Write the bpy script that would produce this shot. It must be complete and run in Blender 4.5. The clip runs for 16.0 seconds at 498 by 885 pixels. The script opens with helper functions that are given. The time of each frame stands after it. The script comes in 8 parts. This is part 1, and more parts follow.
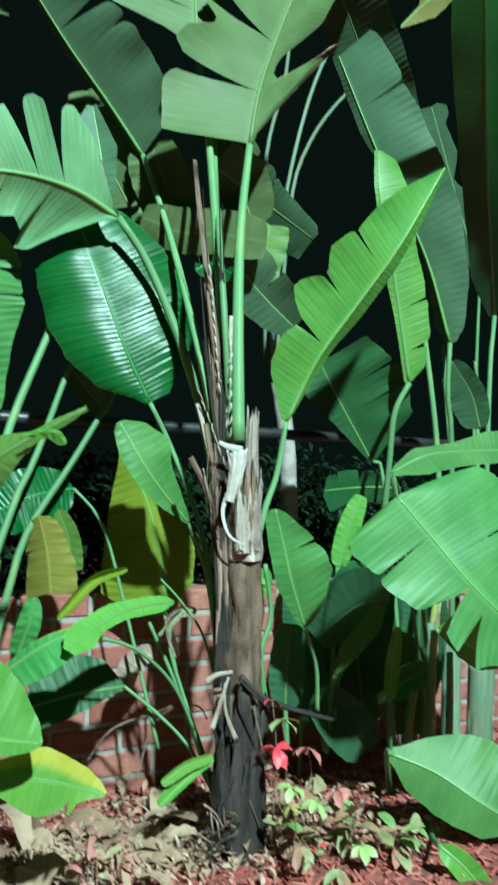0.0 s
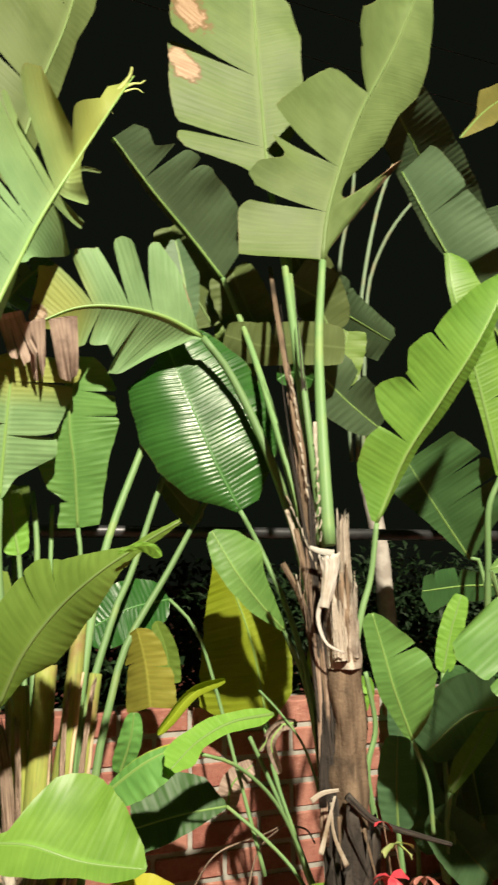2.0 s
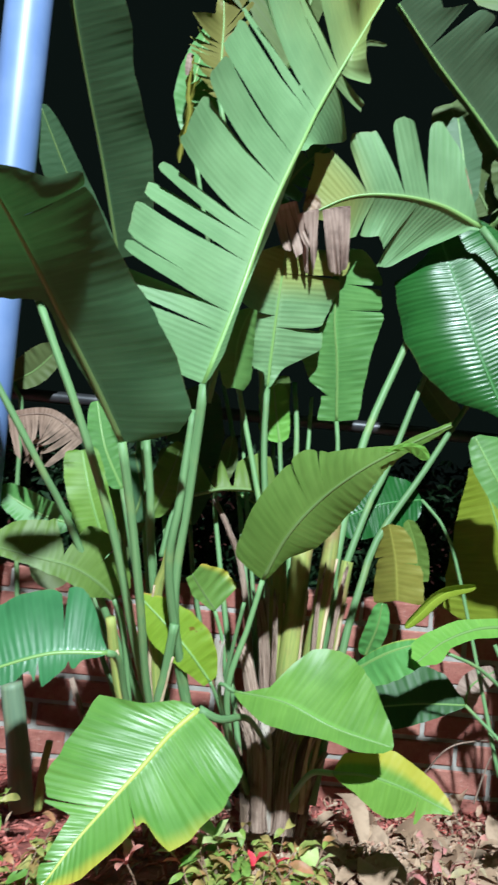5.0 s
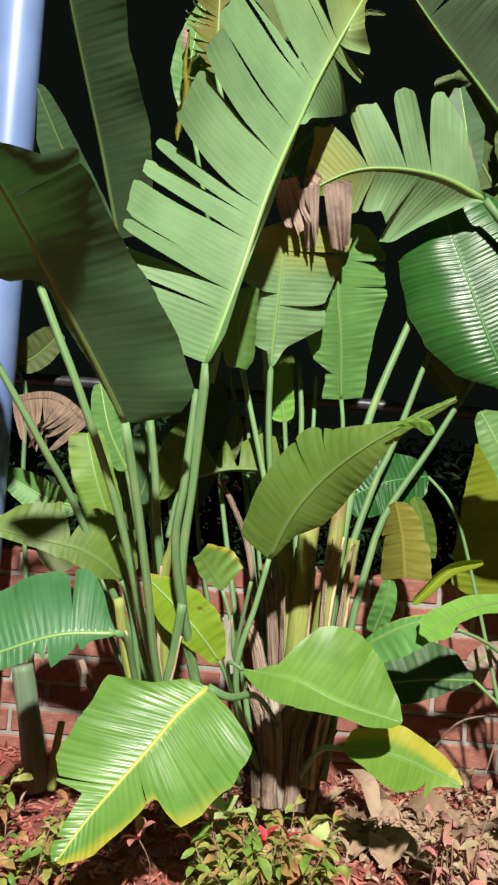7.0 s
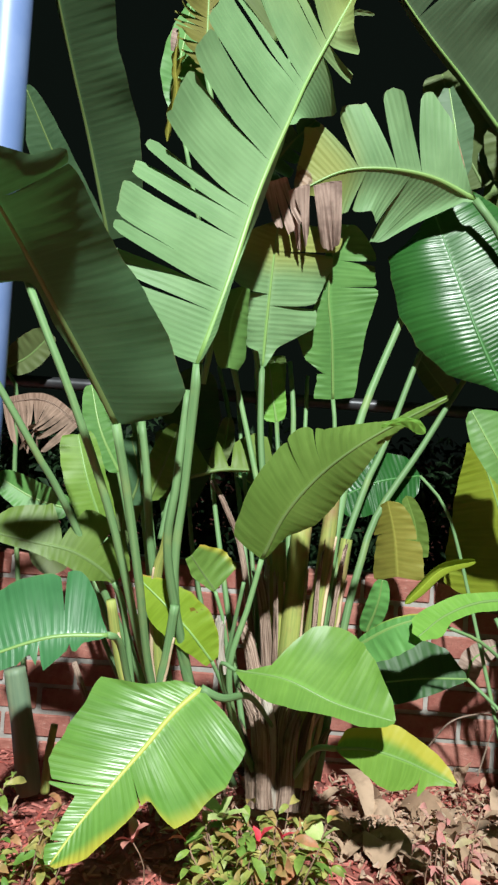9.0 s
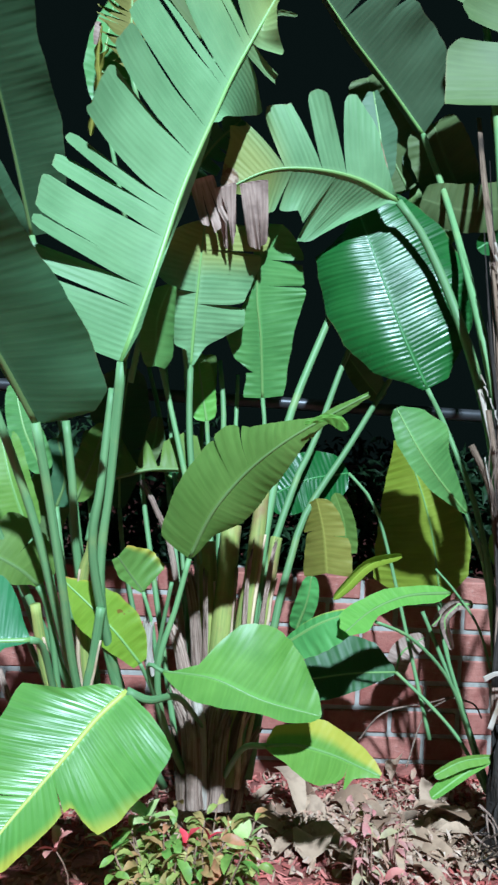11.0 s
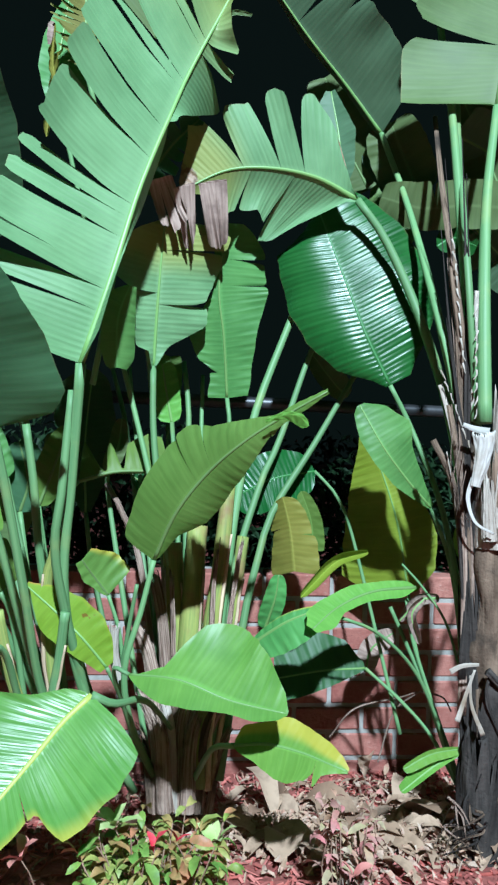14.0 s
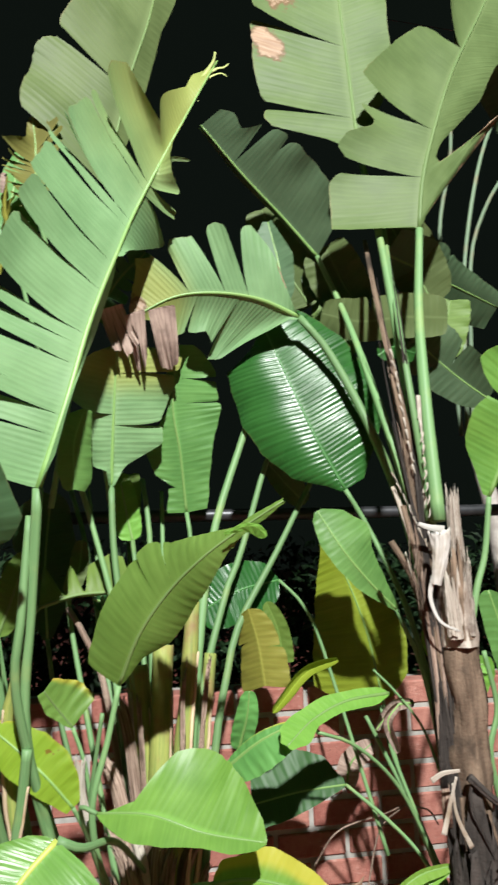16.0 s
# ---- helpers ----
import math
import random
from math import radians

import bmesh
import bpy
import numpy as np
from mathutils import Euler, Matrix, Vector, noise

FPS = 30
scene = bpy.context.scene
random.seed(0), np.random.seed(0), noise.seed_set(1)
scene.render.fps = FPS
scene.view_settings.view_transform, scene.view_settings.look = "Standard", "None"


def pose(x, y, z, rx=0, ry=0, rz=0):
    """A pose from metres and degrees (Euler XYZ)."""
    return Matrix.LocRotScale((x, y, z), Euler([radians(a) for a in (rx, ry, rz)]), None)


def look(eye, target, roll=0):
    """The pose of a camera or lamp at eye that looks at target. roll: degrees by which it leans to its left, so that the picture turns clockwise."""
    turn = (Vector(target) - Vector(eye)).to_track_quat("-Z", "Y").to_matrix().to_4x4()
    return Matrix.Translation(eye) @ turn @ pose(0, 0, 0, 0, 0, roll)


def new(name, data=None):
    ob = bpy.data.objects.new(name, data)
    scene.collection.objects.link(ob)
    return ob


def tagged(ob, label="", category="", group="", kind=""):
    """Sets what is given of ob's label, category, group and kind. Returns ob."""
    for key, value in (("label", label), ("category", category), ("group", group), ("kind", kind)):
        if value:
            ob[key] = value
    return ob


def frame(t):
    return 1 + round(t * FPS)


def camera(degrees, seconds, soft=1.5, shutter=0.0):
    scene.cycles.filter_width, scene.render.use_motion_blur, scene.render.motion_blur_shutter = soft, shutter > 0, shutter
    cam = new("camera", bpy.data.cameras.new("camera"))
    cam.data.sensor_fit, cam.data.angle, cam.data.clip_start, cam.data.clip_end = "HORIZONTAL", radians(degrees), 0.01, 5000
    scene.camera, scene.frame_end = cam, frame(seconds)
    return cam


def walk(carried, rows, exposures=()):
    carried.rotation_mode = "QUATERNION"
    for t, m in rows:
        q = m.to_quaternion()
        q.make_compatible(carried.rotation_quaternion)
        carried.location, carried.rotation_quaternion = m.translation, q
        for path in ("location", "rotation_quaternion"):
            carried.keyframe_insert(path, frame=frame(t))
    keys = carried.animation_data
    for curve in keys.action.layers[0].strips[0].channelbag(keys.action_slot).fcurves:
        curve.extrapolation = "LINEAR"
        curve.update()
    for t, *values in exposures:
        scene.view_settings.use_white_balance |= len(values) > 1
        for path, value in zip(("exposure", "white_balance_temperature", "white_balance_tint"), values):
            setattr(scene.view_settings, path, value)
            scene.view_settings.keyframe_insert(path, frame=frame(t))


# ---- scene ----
cam = camera(38.9, 16.0, soft=2.4, shutter=0.6)
PATH = [
    (0, (-0.088, 0.022, 0.911), (0.773, 1.823, 1.021), 1.6),
    (0.5, (-0.095, 0.01, 0.912), (0.69, 1.835, 1.139), 0.1),
    (1, (-0.09, 0.004, 0.917), (0.644, 1.839, 1.226), -1.7),
    (1.5, (-0.094, -0.007, 0.919), (0.585, 1.834, 1.305), -2.1),
    (2, (-0.097, -0.004, 0.92), (0.517, 1.858, 1.311), -0.7),
    (2.4, (-0.126, 0.023, 0.927), (0.354, 1.955, 1.123), 1.5),
    (2.5, (-0.134, 0.024, 0.926), (0.302, 1.97, 1.075), 1.6),
    (3, (-0.13, 0.024, 0.924), (0.244, 1.987, 0.992), 2.1),
    (3.5, (-0.131, 0.021, 0.922), (0.235, 1.986, 0.993), 3.4),
    (4, (-0.141, 0.017, 0.923), (0.123, 1.997, 1.009), 4.8),
    (4.5, (-0.146, 0.018, 0.922), (-0.048, 2.013, 1.014), 5.4),
    (5, (-0.168, 0.014, 0.927), (-0.181, 2.013, 0.993), 5.5),
    (5.2, (-0.172, 0.015, 0.925), (-0.208, 2.014, 0.974), 5.6),
    (7.5, (-0.158, 0.021, 0.917), (-0.181, 2.021, 0.935), 4.2),
    (8, (-0.158, 0.021, 0.917), (-0.177, 2.021, 0.939), 4.1),
    (10.3, (-0.146, 0.024, 0.917), (-0.076, 2.022, 0.939), 3.8),
    (10.5, (-0.141, 0.024, 0.917), (-0.044, 2.022, 0.941), 3.7),
    (11, (-0.121, 0.028, 0.911), (0.033, 2.022, 0.948), 3.4),
    (11.5, (-0.107, 0.029, 0.907), (0.088, 2.019, 0.951), 3.1),
    (12, (-0.093, 0.026, 0.905), (0.133, 2.012, 0.952), 2.7),
    (12.5, (-0.093, 0.024, 0.905), (0.139, 2.01, 0.952), 2.4),
    (13, (-0.094, 0.024, 0.902), (0.139, 2.01, 0.948), 2.3),
    (13.5, (-0.093, 0.026, 0.903), (0.133, 2.013, 0.943), 2.2),
    (14, (-0.091, 0.029, 0.904), (0.132, 2.016, 0.952), 2.1),
    (14.5, (-0.092, 0.026, 0.901), (0.124, 2.013, 0.97), 1.9),
    (15, (-0.089, 0.014, 0.902), (0.13, 1.998, 1.031), 1.0),
    (15.5, (-0.086, 0.003, 0.907), (0.146, 1.967, 1.207), -0.5),
    (16, (-0.081, 0.0, 0.91), (0.24, 1.941, 1.264), -1.9),
]
EXPOSURES = [
    (0.0, 0.1, 5000, -19), (0.5, 0.15, 5650, -4), (0.9, 0.15, 6200, 6), (1.3, 0.15, 7400, 13), (1.8, 0.2, 8100, 14), (2.3, 0.15, 8200, 12), (2.7, 0.05, 6700, 11), (3.1, 0.1, 5400, 6), (4.5, 0.1, 5100, 7), (5.2, 0.1, 5800, 9), (7.3, 0.0, 6900, 16), (8.2, 0.0, 6900, 16), (10.3, 0.1, 4850, 6), (11.5, 0.1, 4950, 6), (12.5, 0.1, 5150, 6), (14.7, 0.1, 4900, 6), (15.2, 0.1, 5700, 6), (15.6, 0.15, 6400, 12), (16.0, 0.15, 6350, 16),
]
walk(cam, [(t, look(eye, target, roll)) for t, eye, target, roll in PATH], EXPOSURES)

# ---------------------------------------------------------------- light
night = bpy.data.worlds.new("night_sky")
night.use_nodes = True
scene.world = night
night.node_tree.nodes["Background"].inputs[0].default_value = (0.62, 0.95, 0.7, 1)
night.node_tree.nodes["Background"].inputs[1].default_value = 0.006

flood = bpy.data.lights.new("floodlight", "SPOT")
flood.energy, flood.color, flood.shadow_soft_size = 6150, (0.96, 1.0, 0.93), 0.14
flood.spot_size, flood.spot_blend = radians(60), 0.5
new("floodlight", flood).matrix_world = look((0.15, -4.35, 6.35), (0.4, 2.0, 1.0))


# ---------------------------------------------------------------- materials
def nodes_of(name):
    m = bpy.data.materials.new(name)
    m.use_nodes = True
    nt = m.node_tree
    return m, nt, nt.nodes["Principled BSDF"]


class Net:
    """Short hand for wiring shader nodes."""

    def __init__(self, nt):
        self.nt = nt

    def add(self, kind, **props):
        n = self.nt.nodes.new(kind)
        for k, v in props.items():
            setattr(n, k, v)
        return n

    def put(self, sock, v):
        if isinstance(v, bpy.types.NodeSocket):
            self.nt.links.new(v, sock)
        else:
            sock.default_value = v

    def math(self, op, a, b=0.0, c=None, clamp=False):
        n = self.add("ShaderNodeMath", operation=op, use_clamp=clamp)
        self.put(n.inputs[0], a), self.put(n.inputs[1], b)
        if c is not None:
            self.put(n.inputs[2], c)
        return n.outputs[0]

    def mix(self, f, a, b, blend="MIX"):
        n = self.add("ShaderNodeMix", data_type="RGBA", blend_type=blend)
        self.put(n.inputs[0], f)
        for s, v in ((n.inputs[6], a), (n.inputs[7], b)):
            self.put(s, v if isinstance(v, bpy.types.NodeSocket) else (*v, 1))
        return n.outputs[2]

    def noise(self, scale, vec=None, detail=3.0, rough=0.55, dist=0.0):
        n = self.add("ShaderNodeTexNoise")
        n.inputs["Scale"].default_value, n.inputs["Detail"].default_value = scale, detail
        n.inputs["Roughness"].default_value, n.inputs["Distortion"].default_value = rough, dist
        if vec is not None:
            self.put(n.inputs["Vector"], vec)
        return n.outputs["Fac"]

    def ramp(self, v, lo, hi):
        n = self.add("ShaderNodeMapRange", interpolation_type="SMOOTHSTEP")
        self.put(n.inputs[0], v), self.put(n.inputs[1], lo), self.put(n.inputs[2], hi)
        return n.outputs[0]

    def bump(self, h, strength, dist, normal=None):
        n = self.add("ShaderNodeBump")
        n.inputs["Strength"].default_value, n.inputs["Distance"].default_value = strength, dist
        self.put(n.inputs["Height"], h)
        if normal is not None:
            self.put(n.inputs["Normal"], normal)
        return n.outputs[0]

    def coords(self, which="Object"):
        return self.add("ShaderNodeTexCoord").outputs[which]

    def scaled(self, vec, s):
        n = self.add("ShaderNodeMapping")
        self.put(n.inputs[0], vec)
        n.inputs["Scale"].default_value = s
        return n.outputs[0]

    def random(self):
        return self.add("ShaderNodeObjectInfo").outputs["Random"]

    def uv(self, name):
        n = self.add("ShaderNodeUVMap", uv_map=name)
        s = self.add("ShaderNodeSeparateXYZ")
        self.nt.links.new(n.outputs[0], s.inputs[0])
        return n.outputs[0], s.outputs[0], s.outputs[1]


def leaf_material(name, c0, c1, through_light, rough=0.4, edge=0.0, spots=0.0, ribbing=0.5, spec=0.4, fade=0.0, patches=()):
    """A banana-like blade: fine cross veins, pale midrib zone, yellowing margin, dry brown blotches."""
    m, nt, b = nodes_of(name)
    k = Net(nt)
    uv_m, u, v = k.uv("metres")
    _, s, w = k.uv("share")
    obj = k.coords()
    rnd = k.random()
    big = k.noise(7.0, obj, 4.0)
    streak = k.noise(1.0, k.scaled(uv_m, (150.0, 9.0, 1.0)), 3.0)
    vein = k.math("SINE", k.math("MULTIPLY", k.math("ADD", u, k.math("MULTIPLY", streak, 0.004)), 6.2832 / 0.0135))
    fine = k.math("SINE", k.math("MULTIPLY", u, 6.2832 / 0.0036))
    away = k.math("ABSOLUTE", w)
    col = k.mix(k.ramp(big, 0.3, 0.7), c0, c1)
    col = k.mix(k.math("MULTIPLY", k.ramp(streak, 0.4, 0.75), 0.2), col, tuple(x * 1.5 for x in c1))
    hue = k.add("ShaderNodeHueSaturation")
    k.put(hue.inputs["Hue"], k.math("ADD", 0.485, k.math("MULTIPLY", rnd, 0.03)))
    k.put(hue.inputs["Value"], k.math("ADD", 0.85, k.math("MULTIPLY", rnd, 0.3)))
    k.put(hue.inputs["Color"], col)
    col = hue.outputs[0]
    col = k.mix(k.math("MULTIPLY", k.math("SUBTRACT", 1.0, k.ramp(away, 0.01, 0.10)), 0.4), col, tuple(x * 1.5 + 0.02 for x in c1))
    if fade:
        col = k.mix(k.math("MULTIPLY", k.ramp(k.math("ADD", s, k.math("MULTIPLY", big, 0.12)), 0.6, 0.84), fade), col, (0.3, 0.31, 0.07))
    # narrow dry margin on every blade
    rim = k.math("MULTIPLY", k.ramp(k.math("ADD", away, k.math("MULTIPLY", big, 0.05)), 1.01, 1.045), 0.45)
    col = k.mix(rim, col, (0.32, 0.22, 0.1))
    if edge:
        flank = k.math("MULTIPLY", w, -1.0 if edge > 0 else 1.0)
        soft_big = k.noise(4.0, obj, 2.0)
        reach = k.ramp(k.math("ADD", k.math("ADD", flank, k.math("MULTIPLY", s, 0.25)), k.math("MULTIPLY", soft_big, 0.9)), 1.45 - 0.25 * abs(edge), 1.85 - 0.25 * abs(edge))
        col = k.mix(k.math("MULTIPLY", reach, 0.9), col, (0.46, 0.42, 0.05))
        burn = k.ramp(k.math("ADD", k.math("MULTIPLY", s, 0.6), k.math("ADD", k.math("MULTIPLY", flank, 0.5), k.math("MULTIPLY", big, 0.4))), 1.15, 1.35)
        col = k.mix(k.math("MULTIPLY", burn, 0.7), col, (0.55, 0.25, 0.08))
    if spots:
        blot = 0.0 if spots < 0.5 else k.ramp(k.noise(5.0, obj, 5.0, 0.6, 0.4), 0.70 - 0.07 * spots, 0.73 - 0.07 * spots)
        col = k.mix(blot, col, (0.55, 0.33, 0.18))
        dots = k.ramp(k.noise(60.0, obj, 1.0), 0.72, 0.76)
        col = k.mix(k.math("MULTIPLY", dots, 0.8), col, (0.2, 0.09, 0.02))
    if patches:
        ragged = k.math("ADD", k.math("MULTIPLY", k.noise(11.0, obj, 6.0, 0.7), 3.0), -1.45)
        for s0, w0, rs, rw in patches:
            a = k.math("POWER", k.math("ABSOLUTE", k.math("DIVIDE", k.math("SUBTRACT", s, s0), rs)), 2.0)
            c = k.math("POWER", k.math("ABSOLUTE", k.math("DIVIDE", k.math("SUBTRACT", w, w0), rw)), 2.0)
            d = k.math("ADD", k.math("SQRT", k.math("ADD", a, c)), ragged)
            col = k.mix(k.math("SUBTRACT", 1.0, k.ramp(d, 0.95, 1.2)), col, (0.16, 0.1, 0.05))
            col = k.mix(k.math("SUBTRACT", 1.0, k.ramp(d, 0.7, 0.95)), col, k.mix(k.ramp(streak, 0.35, 0.7), (0.3, 0.19, 0.12), (0.42, 0.3, 0.2)))
    k.put(b.inputs["Base Color"], col)
    k.put(b.inputs["Roughness"], k.math("ADD", rough - 0.06, k.math("MULTIPLY", big, 0.14)))
    b.inputs["Specular IOR Level"].default_value = spec
    h = k.math("ADD", k.math("MULTIPLY", vein, 0.8), k.math("MULTIPLY", fine, 0.08))
    h = k.math("ADD", h, k.math("MULTIPLY", k.noise(40.0, obj, 2.0), 0.4))
    h = k.math("MULTIPLY", k.math("MULTIPLY", h, k.ramp(away, 0.0, 0.08)), k.math("ADD", 0.35, k.noise(6.0, obj, 2.0)))
    nrm = k.bump(h, ribbing, 0.0016)
    k.put(b.inputs["Normal"], nrm)
    t = k.add("ShaderNodeBsdfTranslucent")
    k.put(t.inputs["Color"], k.mix(1.0, col, (0.62, 1.0, 0.5), "MULTIPLY"))
    k.put(t.inputs["Normal"], nrm)
    mx = k.add("ShaderNodeMixShader")
    mx.inputs[0].default_value = through_light
    nt.links.new(b.outputs[0], mx.inputs[1])
    nt.links.new(t.outputs[0], mx.inputs[2])
    nt.links.new(mx.outputs[0], nt.nodes["Material Output"].inputs[0])
    return m


def fibrous(name, c0, c1, c2, rough=0.8, grain=(90.0, 90.0, 4.0), depth=0.004, strength=0.8, spec=0.25):
    """Stalks, sheaths and bark: colour and relief drawn out along the length (uv: round, along)."""
    m, nt, b = nodes_of(name)
    k = Net(nt)
    uv_m, _, along = k.uv("metres")
    obj = k.coords()
    g = k.noise(1.0, k.scaled(uv_m, grain), 4.0, 0.6, 0.3)
    big = k.noise(9.0, obj, 4.0)
    col = k.mix(k.ramp(g, 0.3, 0.7), c0, c1)
    col = k.mix(k.ramp(big, 0.5, 0.72), col, c2)
    hue = k.add("ShaderNodeHueSaturation")
    k.put(hue.inputs["Value"], k.math("ADD", 0.85, k.math("MULTIPLY", k.random(), 0.3)))
    k.put(hue.inputs["Color"], col)
    k.put(b.inputs["Base Color"], hue.outputs[0])
    b.inputs["Roughness"].default_value = rough
    b.inputs["Specular IOR Level"].default_value = spec
    k.put(b.inputs["Normal"], k.bump(k.math("ADD", g, k.math("MULTIPLY", k.noise(120.0, obj, 2.0), 0.3)), strength, depth))
    return m


LEAF_KINDS = {
    "green": ((0.08, 0.205, 0.05), (0.12, 0.275, 0.07), 0.16, 0.45, 0.1, 0.3),
    "pale": ((0.142, 0.242, 0.105), (0.185, 0.3, 0.136), 0.18, 0.46, 0.26, 0.22),
    "young": ((0.14, 0.31, 0.045), (0.2, 0.39, 0.065), 0.28, 0.44, 0.1, 0.28),
    "lime": ((0.2, 0.29, 0.02), (0.26, 0.36, 0.035), 0.3, 0.42, 0.12, 0.3),
    "fresh": ((0.1, 0.25, 0.04), (0.15, 0.33, 0.055), 0.2, 0.41, 0.13, 0.36),
    "waxy": ((0.1, 0.23, 0.04), (0.145, 0.3, 0.055), 0.2, 0.32, 0.45, 0.55),
    "brownish": ((0.15, 0.145, 0.04), (0.21, 0.2, 0.055), 0.25, 0.5, 0.15, 0.2),
    "teal": ((0.034, 0.12, 0.04), (0.05, 0.165, 0.055), 0.08, 0.3, 0.35, 0.5),
    "olive": ((0.11, 0.19, 0.035), (0.15, 0.245, 0.05), 0.25, 0.45, 0.07, 0.25),
    "old": ((0.083, 0.12, 0.041), (0.109, 0.152, 0.054), 0.1, 0.52, 0.07, 0.2),
    # duller green: the dimness of shaded and underside-lit leaves painted in
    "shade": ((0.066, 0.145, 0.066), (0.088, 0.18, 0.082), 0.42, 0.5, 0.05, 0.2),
    "grey": ((0.07, 0.125, 0.062), (0.094, 0.158, 0.08), 0.2, 0.5, 0.07, 0.25),
    # darkened green for leaves that lie in shade the floodlight misses making
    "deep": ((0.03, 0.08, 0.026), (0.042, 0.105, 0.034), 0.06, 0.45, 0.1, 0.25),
    "glossy": ((0.018, 0.07, 0.014), (0.027, 0.096, 0.019), 0.05, 0.27, 0.3, 0.22),
    "yellow": ((0.24, 0.25, 0.04), (0.32, 0.32, 0.06), 0.25, 0.5, 0.15, 0.25),
}
LEAF_CACHE = {}


def leaf_mat(kind, edge=0.0, spots=0.0, patches=()):
    key = (kind, edge, spots, patches)
    if key not in LEAF_CACHE:
        if kind == "withered":
            LEAF_CACHE[key] = fibrous("withered_strip", (0.2, 0.14, 0.11), (0.37, 0.275, 0.225), (0.12, 0.08, 0.065), 0.8, (140.0, 8.0, 1.0), 0.002, 0.6)
        elif kind == "dead":
            LEAF_CACHE[key] = fibrous("dry_leaf", (0.13, 0.085, 0.06), (0.26, 0.18, 0.135), (0.08, 0.055, 0.04), 0.8, (140.0, 8.0, 1.0), 0.002, 0.6)
        else:
            c0, c1, through_light, rough, ribbing, spec = LEAF_KINDS[kind]
            LEAF_CACHE[key] = leaf_material("leaf_" + kind, c0, c1, through_light, rough, edge, spots, ribbing, spec, 0.75 if kind == "pale" else 0.0, patches)
    return LEAF_CACHE[key]


STALK = {
    "stalk": fibrous("leaf_stalk", (0.115, 0.23, 0.09), (0.17, 0.305, 0.125), (0.2, 0.3, 0.11), 0.5, (90.0, 3.0, 1.0), 0.001, 0.5, 0.28),
    "stem": fibrous("sheathed_stem", (0.2, 0.27, 0.07), (0.36, 0.38, 0.1), (0.27, 0.17, 0.08), 0.55, (110.0, 4.0, 1.0), 0.002, 0.7, 0.25),
    "edge": fibrous("sheath_edge", (0.5, 0.36, 0.26), (0.62, 0.5, 0.3), (0.25, 0.12, 0.06), 0.7, (60.0, 20.0, 1.0), 0.002),
    "grey": fibrous("greyish_stem", (0.13, 0.2, 0.125), (0.2, 0.28, 0.17), (0.22, 0.2, 0.12), 0.5, (70.0, 3.0, 1.0), 0.001, 0.5, 0.3),
    "dry": fibrous("dry_sheath", (0.17, 0.105, 0.075), (0.5, 0.37, 0.29), (0.11, 0.07, 0.045), 0.85, (110.0, 7.0, 1.0), 0.008, 1.0),
    "bark": fibrous("fibrous_bark", (0.085, 0.057, 0.038), (0.25, 0.175, 0.12), (0.04, 0.03, 0.022), 0.9, (80.0, 5.0, 1.0), 0.008, 1.0),
    "dark": fibrous("blackened_bark", (0.02, 0.017, 0.015), (0.07, 0.058, 0.05), (0.03, 0.025, 0.022), 0.85, (80.0, 5.0, 1.0), 0.008, 1.0),
    "fibre": fibrous("splintered_fibre", (0.24, 0.19, 0.15), (0.52, 0.46, 0.39), (0.13, 0.09, 0.07), 0.85, (90.0, 5.0, 1.0), 0.008, 1.0),
    "fray": fibrous("frayed_leaf_tip", (0.3, 0.38, 0.08), (0.45, 0.48, 0.2), (0.55, 0.5, 0.36), 0.6, (90.0, 6.0, 1.0), 0.001),
    "bleached": fibrous("bleached_bark", (0.4, 0.37, 0.33), (0.58, 0.56, 0.52), (0.34, 0.29, 0.23), 0.8, (70.0, 6.0, 1.0), 0.002),
    "pale": fibrous("pale_dry_strip", (0.36, 0.31, 0.25), (0.52, 0.47, 0.4), (0.24, 0.18, 0.12), 0.8, (70.0, 6.0, 1.0), 0.002),
}
RIB = fibrous("midrib", (0.15, 0.28, 0.075), (0.2, 0.34, 0.1), (0.18, 0.3, 0.085), 0.4, (60.0, 2.0, 1.0), 0.0005, 0.3, 0.4)

RIB_GLOSSY = fibrous("dark_midrib", (0.05, 0.18, 0.045), (0.07, 0.22, 0.055), (0.06, 0.2, 0.05), 0.4, (60.0, 2.0, 1.0), 0.0005, 0.3, 0.4)
RIB_YELLOW = fibrous("yellow_midrib", (0.3, 0.36, 0.07), (0.42, 0.43, 0.09), (0.34, 0.38, 0.08), 0.45, (60.0, 2.0, 1.0), 0.0005, 0.3, 0.35)
RIB_OLD = fibrous("dull_midrib", (0.11, 0.185, 0.055), (0.15, 0.23, 0.075), (0.13, 0.2, 0.06), 0.5, (60.0, 2.0, 1.0), 0.0005, 0.3, 0.3)


